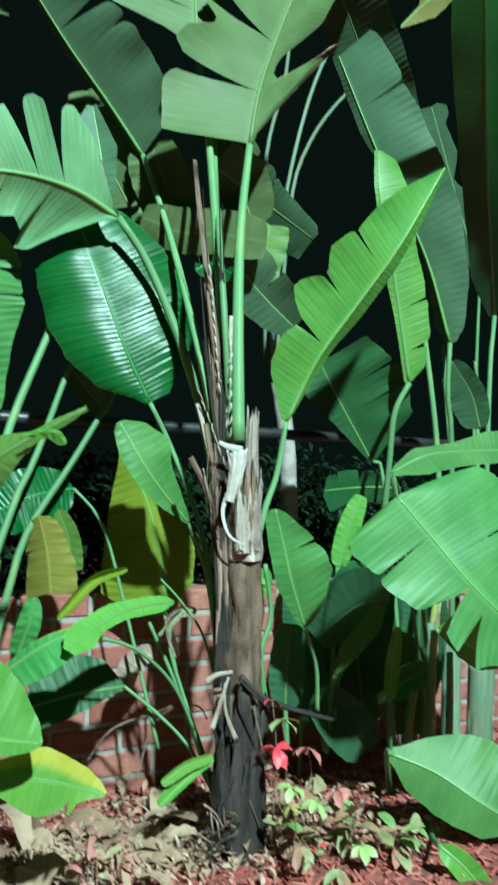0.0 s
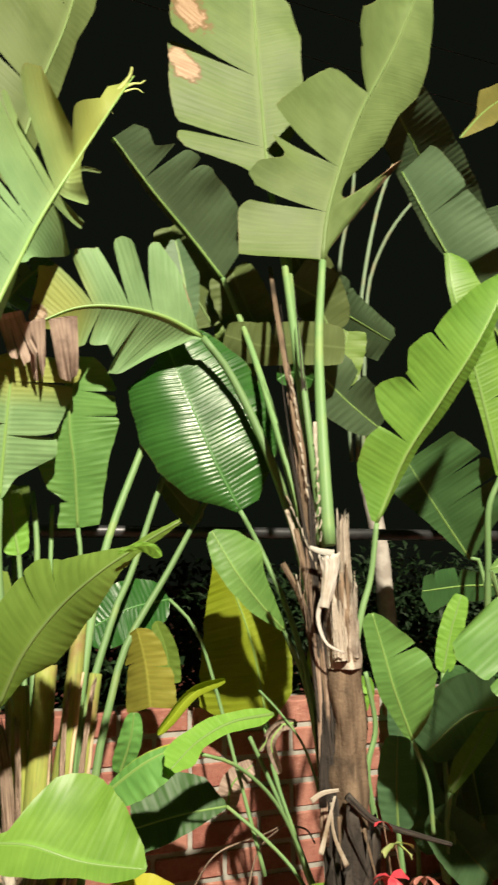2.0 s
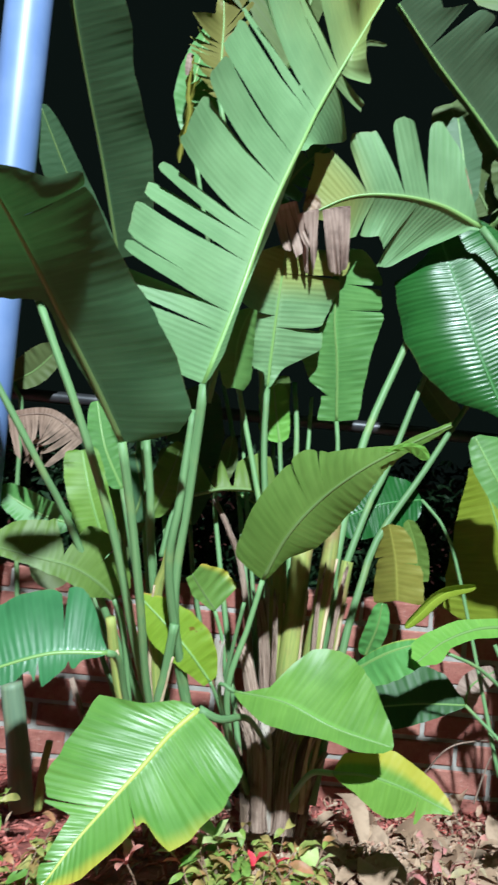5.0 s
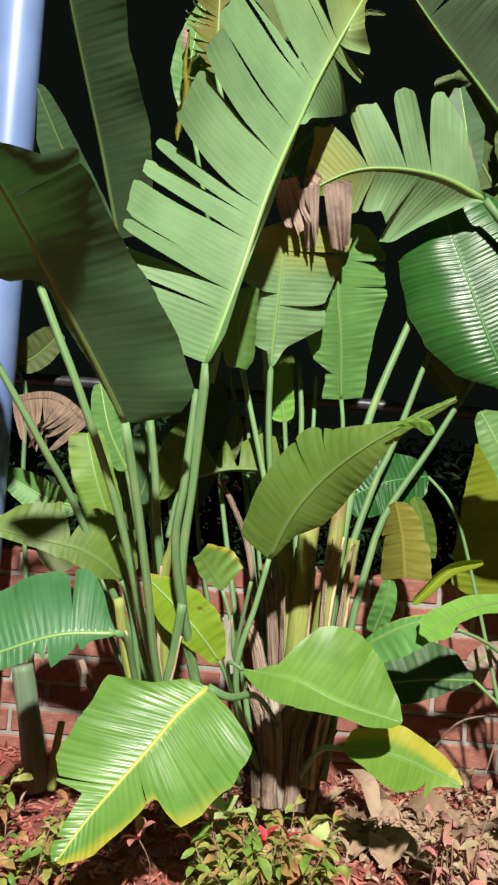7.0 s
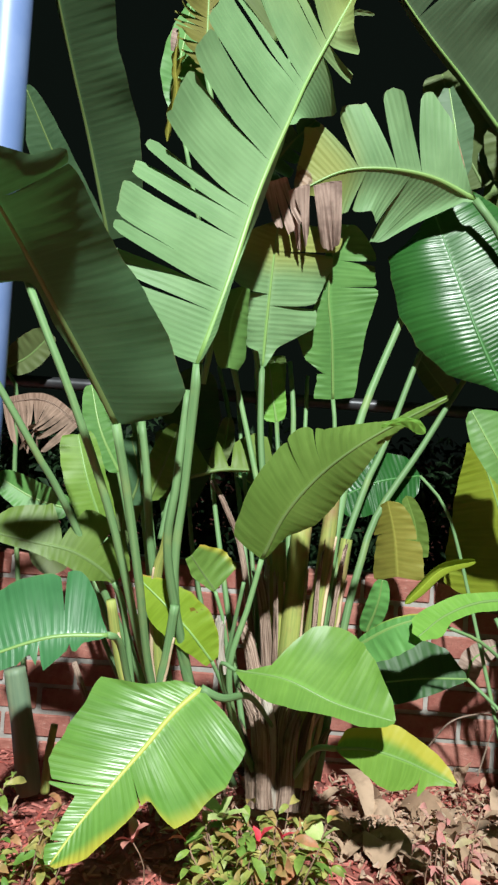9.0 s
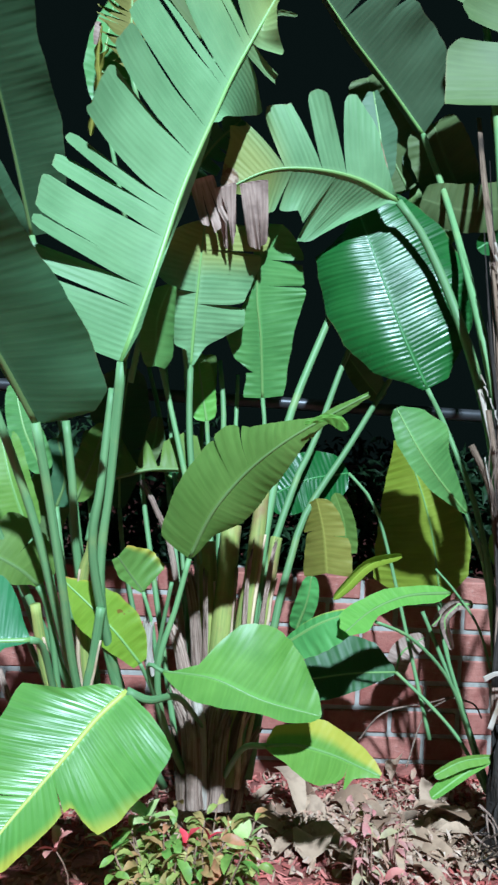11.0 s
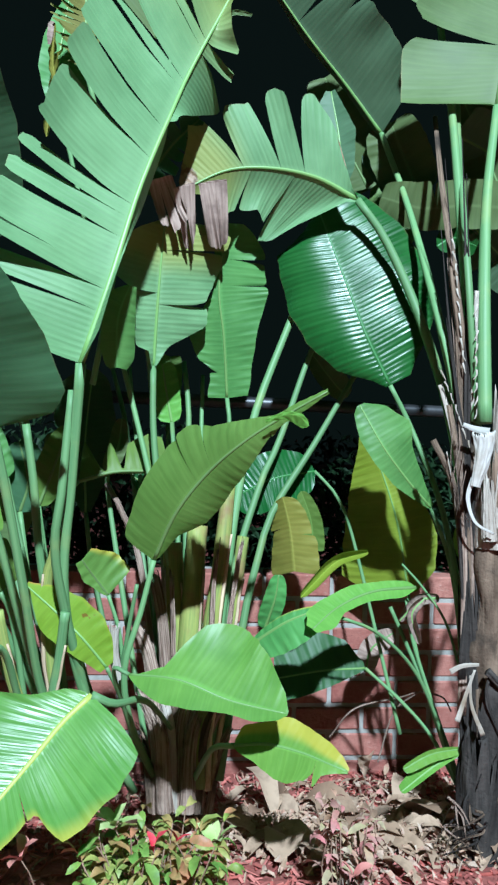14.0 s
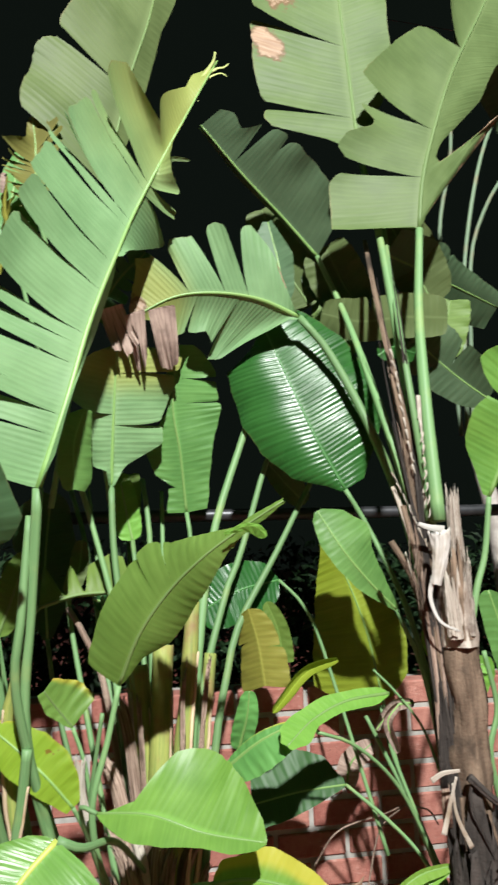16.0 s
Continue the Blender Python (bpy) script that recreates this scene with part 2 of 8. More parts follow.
def brick_material():
    m, nt, b = nodes_of("red_brick")
    k = Net(nt)
    obj = k.coords()
    rnd = k.random()
    col = k.mix(rnd, (0.3, 0.108, 0.082), (0.41, 0.178, 0.135))
    col = k.mix(k.math("MULTIPLY", k.ramp(k.noise(26.0, obj, 5.0), 0.42, 0.7), 0.6), col, (0.22, 0.06, 0.045))
    col = k.mix(k.ramp(k.noise(130.0, obj, 2.0), 0.66, 0.75), col, (0.12, 0.05, 0.04))
    col = k.mix(k.math("MULTIPLY", k.ramp(k.noise(9.0, k.coords("Generated"), 4.0), 0.58, 0.75), 0.35), col, (0.55, 0.42, 0.36))
    k.put(b.inputs["Base Color"], col)
    b.inputs["Roughness"].default_value = 0.85
    k.put(b.inputs["Normal"], k.bump(k.math("ADD", k.noise(90.0, obj, 4.0), k.noise(25.0, obj, 3.0)), 0.6, 0.004))
    return m


def plain(name, c0, c1, scale, rough, bump_scale=60.0, depth=0.002, strength=0.5, metal=0.0, spec=0.4, c2=None, scale2=4.0):
    m, nt, b = nodes_of(name)
    k = Net(nt)
    obj = k.coords()
    col = k.mix(k.ramp(k.noise(scale, obj, 4.0), 0.35, 0.68), c0, c1)
    if c2:
        col = k.mix(k.ramp(k.noise(scale2, obj, 5.0), 0.55, 0.7), col, c2)
    k.put(b.inputs["Base Color"], col)
    b.inputs["Roughness"].default_value, b.inputs["Metallic"].default_value = rough, metal
    b.inputs["Specular IOR Level"].default_value = spec
    k.put(b.inputs["Normal"], k.bump(k.noise(bump_scale, obj, 4.0), strength, depth))
    return m


def island_mat(name, cols, rough=0.8, spec=0.3, see=0.0, per="island"):
    """Many small pieces in one mesh or many objects, each with a colour of its own."""
    m, nt, b = nodes_of(name)
    k = Net(nt)
    r = k.add("ShaderNodeNewGeometry").outputs["Random Per Island"] if per == "island" else k.random()
    ramp = k.add("ShaderNodeValToRGB")
    el = ramp.color_ramp.elements
    for i, c in enumerate(cols):
        e = el[i] if i < 2 else el.new(1.0)
        e.position, e.color = i / (len(cols) - 1), (*c, 1)
    nt.links.new(r, ramp.inputs[0])
    obj = k.coords()
    col = k.mix(k.math("MULTIPLY", k.ramp(k.noise(55.0, obj, 4.0), 0.4, 0.75), 0.45), ramp.outputs[0], tuple(x * 0.45 for x in cols[0]))
    k.put(b.inputs["Base Color"], col)
    b.inputs["Roughness"].default_value, b.inputs["Specular IOR Level"].default_value = rough, spec
    k.put(b.inputs["Normal"], k.bump(k.noise(150.0, obj, 3.0), 0.5, 0.002))
    if see:
        t = k.add("ShaderNodeBsdfTranslucent")
        k.put(t.inputs["Color"], col)
        mx = k.add("ShaderNodeMixShader")
        mx.inputs[0].default_value = see
        nt.links.new(b.outputs[0], mx.inputs[1])
        nt.links.new(t.outputs[0], mx.inputs[2])
        nt.links.new(mx.outputs[0], nt.nodes["Material Output"].inputs[0])
    return m


BRICK = brick_material()
MORTAR = plain("grey_mortar", (0.31, 0.295, 0.265), (0.4, 0.38, 0.345), 30.0, 0.9, 140.0, 0.002, 0.6)
SOIL = plain("mulched_soil", (0.22, 0.065, 0.05), (0.32, 0.1, 0.08), 18.0, 0.95, 45.0, 0.012, 0.9, c2=(0.07, 0.045, 0.035), scale2=3.0)
CHIP = island_mat("red_bark_chips", [(0.36, 0.085, 0.065), (0.48, 0.14, 0.11), (0.58, 0.22, 0.18), (0.25, 0.065, 0.055)], 0.9)
LITTER = island_mat("fallen_dry_leaf", [(0.34, 0.22, 0.14), (0.5, 0.36, 0.25), (0.44, 0.3, 0.195), (0.25, 0.155, 0.1)], 0.75, 0.3, 0.1, "object")
CRUMBS = island_mat("dry_leaf_crumbs", [(0.3, 0.19, 0.12), (0.48, 0.34, 0.23), (0.42, 0.23, 0.16), (0.54, 0.42, 0.32)], 0.8)
PIPE = plain("dark_painted_pipe", (0.05, 0.052, 0.055), (0.08, 0.08, 0.085), 20.0, 0.4, 80.0, 0.0005, 0.3, 0.6)
POST = plain("pale_painted_post", (0.15, 0.235, 0.47), (0.19, 0.28, 0.52), 5.0, 0.42, 60.0, 0.0006, 0.2, 0.0, 0.6)
TRUNK = plain("pale_smooth_trunk", (0.32, 0.28, 0.25), (0.46, 0.42, 0.38), 20.0, 0.8, 50.0, 0.004, 0.6)
# near-black leaf colour stands in for the shade behind the wall
SHRUB = island_mat("shaded_shrub_leaf", [(0.008, 0.02, 0.008), (0.012, 0.03, 0.01), (0.016, 0.04, 0.014)], 0.6, 0.2, 0.0)
NANDINA = island_mat("nandina_leaf", [(0.13, 0.29, 0.05), (0.3, 0.42, 0.08), (0.5, 0.42, 0.14), (0.22, 0.36, 0.07), (0.52, 0.22, 0.12), (0.46, 0.34, 0.12)], 0.45, 0.35, 0.3, "object")
DRY_NANDINA = island_mat("fading_nandina_leaf", [(0.45, 0.33, 0.24), (0.5, 0.26, 0.22), (0.55, 0.2, 0.2), (0.42, 0.36, 0.18), (0.46, 0.36, 0.28)], 0.6, 0.3, 0.15, "object")
CREEPER = island_mat("creeper_leaf", [(0.26, 0.4, 0.12), (0.4, 0.42, 0.2), (0.44, 0.3, 0.2), (0.5, 0.2, 0.17), (0.36, 0.4, 0.16)], 0.5, 0.3, 0.2, "object")
RED_LEAF = plain("crimson_leaf", (0.5, 0.03, 0.05), (0.62, 0.07, 0.09), 30.0, 0.45)
DULL_RED = plain("dull_red_leaf", (0.42, 0.14, 0.12), (0.52, 0.22, 0.18), 30.0, 0.5)
PALE_LEAF = plain("pale_green_leaf", (0.3, 0.42, 0.12), (0.42, 0.46, 0.2), 30.0, 0.45)
CABLE = plain("grey_cable", (0.28, 0.28, 0.28), (0.34, 0.34, 0.34), 10.0, 0.6)


# ---------------------------------------------------------------- mesh helpers
def part(name, bm, material, parent, label=""):
    me = bpy.data.meshes.new(name)
    bm.to_mesh(me)
    bm.free()
    me.materials.append(material)
    ob = new(name, me)
    ob.parent = parent
    if parent is not None:
        ob.matrix_parent_inverse = Matrix.Translation(-parent.matrix_world.translation) if parent.parent is None else Matrix()
    return tagged(ob, label)


def smooth(bm):
    for f in bm.faces:
        f.smooth = True
    return bm


def spline(points, n):
    """n + 1 places at even steps along a smooth line through the points."""
    p = [Vector(q) for q in points]
    if len(p) == 2:
        p = [p[0], p[0].lerp(p[1], 0.5), p[1]]
    p = [p[0] * 2 - p[1], *p, p[-1] * 2 - p[-2]]
    fine = []
    for i in range(1, len(p) - 2):
        a, b, c, d = p[i - 1:i + 3]
        for j in range(24):
            t = j / 24
            fine.append(0.5 * (2 * b + (c - a) * t + (2 * a - 5 * b + 4 * c - d) * t * t + (3 * b - a - 3 * c + d) * t ** 3))
    fine.append(p[-2])
    run = [0.0]
    for a, b in zip(fine, fine[1:]):
        run.append(run[-1] + (b - a).length)
    out, j = [], 0
    for i in range(n + 1):
        want = run[-1] * i / n
        while j < len(run) - 2 and run[j + 1] < want:
            j += 1
        out.append(fine[j].lerp(fine[j + 1], (want - run[j]) / max(run[j + 1] - run[j], 1e-9)))
    return out, run[-1]


def tube(points, r0, r1, n=14, sides=10, flat=1.0, rough=0.0, seed=0, face=Vector((0, -1, 0))):
    """A closed tapered rod along a line, oval if flat < 1, lumpy if rough."""
    line, length = spline(points, n)
    bm = bmesh.new()
    uv = bm.loops.layers.uv.new("metres")
    rings = []
    for i, c in enumerate(line):
        t = (line[min(i + 1, n)] - line[max(i - 1, 0)]).normalized()
        x = t.cross(face).normalized()
        y = x.cross(t)
        r = r0 + (r1 - r0) * i / n
        ring = []
        for j in range(sides):
            a = 2 * math.pi * j / sides
            k = r * (1 + rough * (noise.noise(Vector((math.cos(a) * 2.2, math.sin(a) * 2.2, length * i / n * 9 + seed)))))
            ring.append(bm.verts.new(c + x * math.cos(a) * k + y * math.sin(a) * k * flat))
        rings.append(ring)
    for i in range(n):
        for j in range(sides):
            f = bm.faces.new((rings[i][j], rings[i][(j + 1) % sides], rings[i + 1][(j + 1) % sides], rings[i + 1][j]))
            for lo, (ii, jj) in zip(f.loops, ((i, j), (i, j + 1), (i + 1, j + 1), (i + 1, j))):
                lo[uv].uv = (jj / sides * 0.12, length * ii / n + seed * 0.37)
    bm.faces.new(rings[0][::-1])
    bm.faces.new(rings[-1])
    return smooth(bm)


def blade(line, length, w, face, tilt, curl, sweep, p, q, cuts, scales, seed, jit, hook=0.0, fold=0.5, prof=None, shingle=0.0):
    """A long leaf blade on a midrib: two halves of parallel-veined lamina, torn into strips at the cuts (share of length, depth, gap).
    shingle: slope by which each strip turns about its own veins.
    prof: vein lengths of each half at even steps from foot to tip, in place of the plain taper."""
    rnd = random.Random(seed)
    n = len(line) - 1
    bm = bmesh.new()
    uv_m, uv_s = bm.loops.layers.uv.new("metres"), bm.loops.layers.uv.new("share")
    peak = (p / (p + q)) ** p * (q / (p + q)) ** q
    ways = [(line[min(i + 1, n)] - line[max(i - 1, 0)]).normalized() for i in range(n + 1)]
    steps = 9

    def at(s):
        s = min(max(s, 0.0), 1.0) * n
        i = min(int(s), n - 1)
        return line[i].lerp(line[i + 1], s - i), ways[i].lerp(ways[i + 1], s - i).normalized()

    for side, sign in ((0, -1), (1, 1)):
        marks = [(0.0, 0.0, 0.0), *cuts[side], (1.0, 0.0, 0.0)]
        share = scales[side] if scales else [1.0] * (len(marks) - 1)
        for (s0, d0, g0), (s1, d1, g1), scale in zip(marks, marks[1:], share):
            rows = max(3, round((s1 - s0) * max(48, min(150, length * 170))))
            twist = rnd.uniform(-9, 9) * jit if len(marks) > 2 else 0.0
            bend = rnd.uniform(-14, 14) * jit if len(marks) > 2 else 0.0
            slope = (rnd.uniform(-0.1, 0.1) + hook * rnd.uniform(0.2, 0.6)) if len(marks) > 2 else 0.0
            phase = rnd.uniform(0, 9)
            grid = []
            for i in range(rows + 1):
                s = s0 + (s1 - s0) * i / rows
                around = (i / rows - 0.5) * 2
                if prof:
                    f = s * (len(prof[side]) - 1)
                    k = min(int(f), len(prof[side]) - 2)
                    width = prof[side][k] + (prof[side][k + 1] - prof[side][k]) * (f - k)
                else:
                    width = w[side] * scale * max(s, 1e-4) ** p * max(1 - s, 1e-4) ** q / peak
                width *= 1 + 0.012 * noise.noise(Vector((s * length * 55, seed, sign)))
                width *= (1 + slope * around * (0.25 if prof else 1) + 0.012 * math.sin(s * 37 + phase)) * (1 - 0.05 * around ** 10 if len(marks) > 2 else 1)
                row, off_side, off_up = [], 0.0, 0.0
                for j in range(steps + 1):
                    v = j / steps
                    gap = 0.0
                    for d, g, edge in ((d0, g0, around < 0), (d1, g1, around >= 0)):
                        if d > 0 and edge and v > 1 - d:
                            gap = g * ((v - 1 + d) / d) ** (3 if hook else 1.2) * abs(around) * (1 if around < 0 or not hook else 0.3)
                    centre = (s0 + s1) / 2
                    c, t = at(s + (centre - s) * gap)
                    out = (t.cross(face)).normalized() * sign
                    up = out.cross(t) * sign
                    if up.dot(face) < 0:
                        up = -up
                    a = radians(tilt[side] + (curl[side] + bend) * v ** 1.5 + twist * v)
                    if j:
                        off_side += math.cos(a) * width / steps
                        off_up += math.sin(a) * width / steps
                        if shingle and len(marks) > 2:
                            off_up -= shingle * around * (s1 - s0) * length / 2 / steps * min(1.0, 3 * v)
                        if hook:
                            off_up -= 3.2 * hook * around * (s1 - s0) * length / 2 / steps
                    lo, hi = sweep[:2] if side == 0 else sweep[-2:]
                    sw = radians(lo + (hi - lo) * s)
                    wave = 0.005 * width / 0.15 * math.sin(s * 23 + phase + v * 2) * v * v
                    wave += 0.032 * fold * width * noise.noise(Vector((s * length * 9 + seed, sign * v * width * 9, seed * 1.7))) * min(1, v * 4)
                    wave += 0.0024 * min(1.0, fold + 0.3) * math.sin(s * length * 2 * math.pi / 0.024 + 2.5 * noise.noise(Vector((s * length * 5, seed, v)))) * v * (1.2 - 0.5 * v) * (0.6 + noise.noise(Vector((s * length * 4, v * 2, seed))))
                    row.append((bm.verts.new(c + out * off_side * math.cos(sw) + t * (off_side * math.sin(sw) + hook * 0.35 * width * v ** 5) + up * (off_up + wave)), s * length, sign * width * v, s, sign * v))
                grid.append(row)
            for i in range(rows):
                for j in range(steps):
                    q4 = [grid[i][j], grid[i][j + 1], grid[i + 1][j + 1], grid[i + 1][j]]
                    f = bm.faces.new([x[0] for x in q4])
                    for lo, x in zip(f.loops, q4):
                        lo[uv_m].uv, lo[uv_s].uv = (x[1], x[2]), (x[3], x[4])
    return smooth(bm)


def plant(name, foot, label):
    ob = new(name)
    ob.location = foot
    bpy.context.view_layer.update()
    return tagged(ob, label, "plant", "bird of paradise plants")


def leaf(owner, rib, w, face, tilt=(15, 15), petiole=None, thick=(0.009, 0.012), mat="green", curl=(0, 0), sweep=(8, 12), p=0.28, q=0.38,
         cuts=((), ()), scales=None, edge=0.0, spots=0.0, jit=1.0, rib_line=1, seed=0, hook=0.0, fold=0.5, patches=(), prof=None, shingle=0.0):
    line, length = spline(rib, 64)
    ob = part("dead_leaf" if mat in ("dead", "withered") else "leaf", blade(line, length, w, Vector(face), tilt, curl, sweep, p, q, cuts, scales, seed, jit, hook, fold, prof, shingle), leaf_mat(mat, edge, spots, patches), owner)
    r = thick[0] * 0.46
    if rib_line:
        part("midrib", tube(rib, r * 1.15, 0.002, 24, 8, 0.5, 0, seed, Vector(face)), STALK["dry"] if mat == "dead" else RIB_YELLOW if mat == "waxy" else RIB_GLOSSY if mat == "glossy" else RIB_OLD if mat in ("old", "olive", "shade", "yellow") else RIB, ob)
    if petiole:
        part("leaf_stalk", tube(petiole, thick[0] * 0.78, thick[1] * 0.7, 20, 10, 0.85, 0.03, seed, Vector(face)), STALK["stalk"], ob)
    return ob


def stalk(owner, name, points, r0, r1, mat, flat=0.85, rough=0.12, sheath=0):
    if mat == "stalk":
        r0, r1, rough = r0 * 0.8, r1 * 0.75, 0.03
    seed = len(owner.children)
    if rough == 1:
        rough, n, sides = 0.4, 40, 22
    else:
        n, sides = 20, 10
    ob = part(name, tube(points, r0, r1, n, sides, flat, rough, seed), STALK[mat], owner)
    if sheath:
        # torn dry margin of the clasping sheath, down one flank
        line, _ = spline(points, 12)
        rnd = random.Random(seed)
        way = (line[-1] - line[0]).normalized().cross(Vector((0, -1, 0))).normalized() * rnd.choice((-1, 1))
        shift = [x + way * (r0 + (r1 - r0) * i / 12) * 0.8 + Vector((rnd.uniform(-0.003, 0.003), -(r0 + (r1 - r0) * i / 12) * 0.75, 0)) for i, x in enumerate(line)]
        part("sheath_margin", tube(shift[2:], 0.003, 0.007, 24, 6, 0.5, 0.9, seed), STALK["edge"], ob)
    return ob


def ragged_sheath(owner, name, points, r0, r1, mat, arc=200, turn=0, jag=0.35, seed=0):
    """A torn leaf sheath: part of a tube wall with real thickness and a splintered upper rim."""
    rnd = random.Random(seed)
    cols, rows = 26, 14
    line, length = spline(points, 40)
    bm = bmesh.new()
    uv = bm.loops.layers.uv.new("metres")
    skins = []
    start = []
    for j in range(cols + 1):
        deep = jag * (0.5 + 0.5 * noise.noise(Vector((j * 0.23, seed, 0)))) * 0.9
        start.append(deep + jag * (rnd.uniform(0, 0.45) if j % 2 else 0.0))
    for inner in (0, 1):
        grid = []
        for j in range(cols + 1):
            a = radians(turn + (j / cols - 0.5) * arc)
            col = []
            for i in range(rows + 1):
                s = start[j] + (1 - start[j]) * i / rows
                f = s * 40
                k = min(int(f), 39)
                c = line[k].lerp(line[k + 1], f - k)
                t = (line[k + 1] - line[k]).normalized()
                x = t.cross(Vector((0, -1, 0))).normalized()
                y = x.cross(t)
                flare = 1 + 0.25 * max(0.0, 0.3 - (s - start[j])) * rnd.uniform(0.2, 1.6)
                r = (r0 + (r1 - r0) * s) * flare * (1 + 0.16 * noise.noise(Vector((j * 0.35, s * 5, seed)))) - 0.0014 * inner
                y = y if y.y < 0 else -y
                col.append((bm.verts.new(c + x * math.sin(a) * r + y * math.cos(a) * r), j / cols * 0.1, s * length + seed * 0.31))
            grid.append(col)
        skins.append(grid)

    def quad(*q):
        f = bm.faces.new([v[0] for v in q])
        for lo, v in zip(f.loops, q):
            lo[uv].uv = v[1:]

    o, n = skins
    for j in range(cols):
        for i in range(rows):
            quad(o[j][i], o[j + 1][i], o[j + 1][i + 1], o[j][i + 1])
            quad(n[j][i + 1], n[j + 1][i + 1], n[j + 1][i], n[j][i])
        quad(o[j + 1][0], o[j][0], n[j][0], n[j + 1][0])
    for j in (0, cols):
        for i in range(rows):
            quad(o[j][i], o[j][i + 1], n[j][i + 1], n[j][i])
    bmesh.ops.recalc_face_normals(bm, faces=bm.faces)
    return part(name, smooth(bm), STALK[mat], owner)


# ---------------------------------------------------------------- ground, wall, rail, post
def sheet():
    bm = bmesh.new()
    xs = [-400, -60, -12, -4] + [-2.4 + 0.06 * i for i in range(91)] + [5, 12, 60, 400]
    ys = [-400, -60, -12, -3] + [-0.2 + 0.06 * i for i in range(44)] + [3.2, 6, 20, 80, 400]
    rows = []
    for y in ys:
        row = []
        for x in xs:
            z = 0.0
            if -2.4 <= x <= 3 and -0.2 <= y <= 2.4:
                z = 0.022 * noise.noise(Vector((x * 3, y * 3, 0))) + 0.012 * noise.noise(Vector((x * 11, y * 11, 4)))
                z -= 0.1 * min(1.0, max(0.0, (y - 1.5) / 0.5))
            row.append(bm.verts.new((x, y, z)))
        rows.append(row)
    for a, b in zip(rows, rows[1:]):
        for i in range(len(xs) - 1):
            bm.faces.new((a[i], a[i + 1], b[i + 1], b[i]))
    return smooth(bm)


ground = tagged(part("ground", sheet(), SOIL, None), "red-brown mulched garden soil strewn with dry leaves", "ground", kind="structure")

WALL_Y, TOP, COURSE, PITCH = 2.3, 0.536, 0.086, 0.226


def box(bm, lo, hi, bevel=0.0):
    made = bmesh.ops.create_cube(bm, size=1.0)
    for v in made["verts"]:
        v.co = Vector([lo[i] + (hi[i] - lo[i]) * (v.co[i] + 0.5) for i in range(3)])
    if bevel:
        edges = {e for v in made["verts"] for e in v.link_edges}
        bmesh.ops.bevel(bm, geom=list(edges), offset=bevel, segments=1, affect="EDGES")
    return bm


wall = tagged(part("wall_garden", box(bmesh.new(), (-2.6, WALL_Y + 0.006, -0.25), (3.4, WALL_Y + 0.21, TOP - 0.012)), MORTAR, None),
              "low red brick garden wall with pale mortar joints", "wall", kind="structure")

rail = new("handrail")
rail.location = (0.4, WALL_Y + 0.1, TOP)
bpy.context.view_layer.update()
tagged(rail, "dark painted pipe handrail above the brick wall", "railing")
part("pipe", tube([(-2.6, WALL_Y + 0.1, 1.097), (0.4, WALL_Y + 0.1, 1.095), (3.4, WALL_Y + 0.1, 1.093)], 0.021, 0.021, 30, 16, 1.0), PIPE, rail)
for x in (-2.2, 3.1):
    part("upright", tube([(x, WALL_Y + 0.1, 1.085), (x, WALL_Y + 0.1, TOP - 0.02)], 0.019, 0.019, 6, 14, 1.0), PIPE, rail)

post = new("light_post")
post.location = (-0.97, 2.1, 0)
bpy.context.view_layer.update()
tagged(post, "pale blue-white painted steel post standing in the bed", "post")
part("shaft", tube([(-0.97, 2.1, -0.05), (-0.97, 2.1, 1.5), (-0.97, 2.1, 4.2)], 0.07, 0.07, 12, 32, 1.0), POST, post)
part("base_collar", tube([(-0.97, 2.1, -0.02), (-0.97, 2.1, 0.05)], 0.095, 0.085, 4, 32, 1.0), POST, post)

# ---------------------------------------------------------------- plants
# == plants begin ==

clump = plant('bird_of_paradise_clump', (-0.034, 1.800, 0.000), 'multi-stemmed bird of paradise with large torn green leaves')
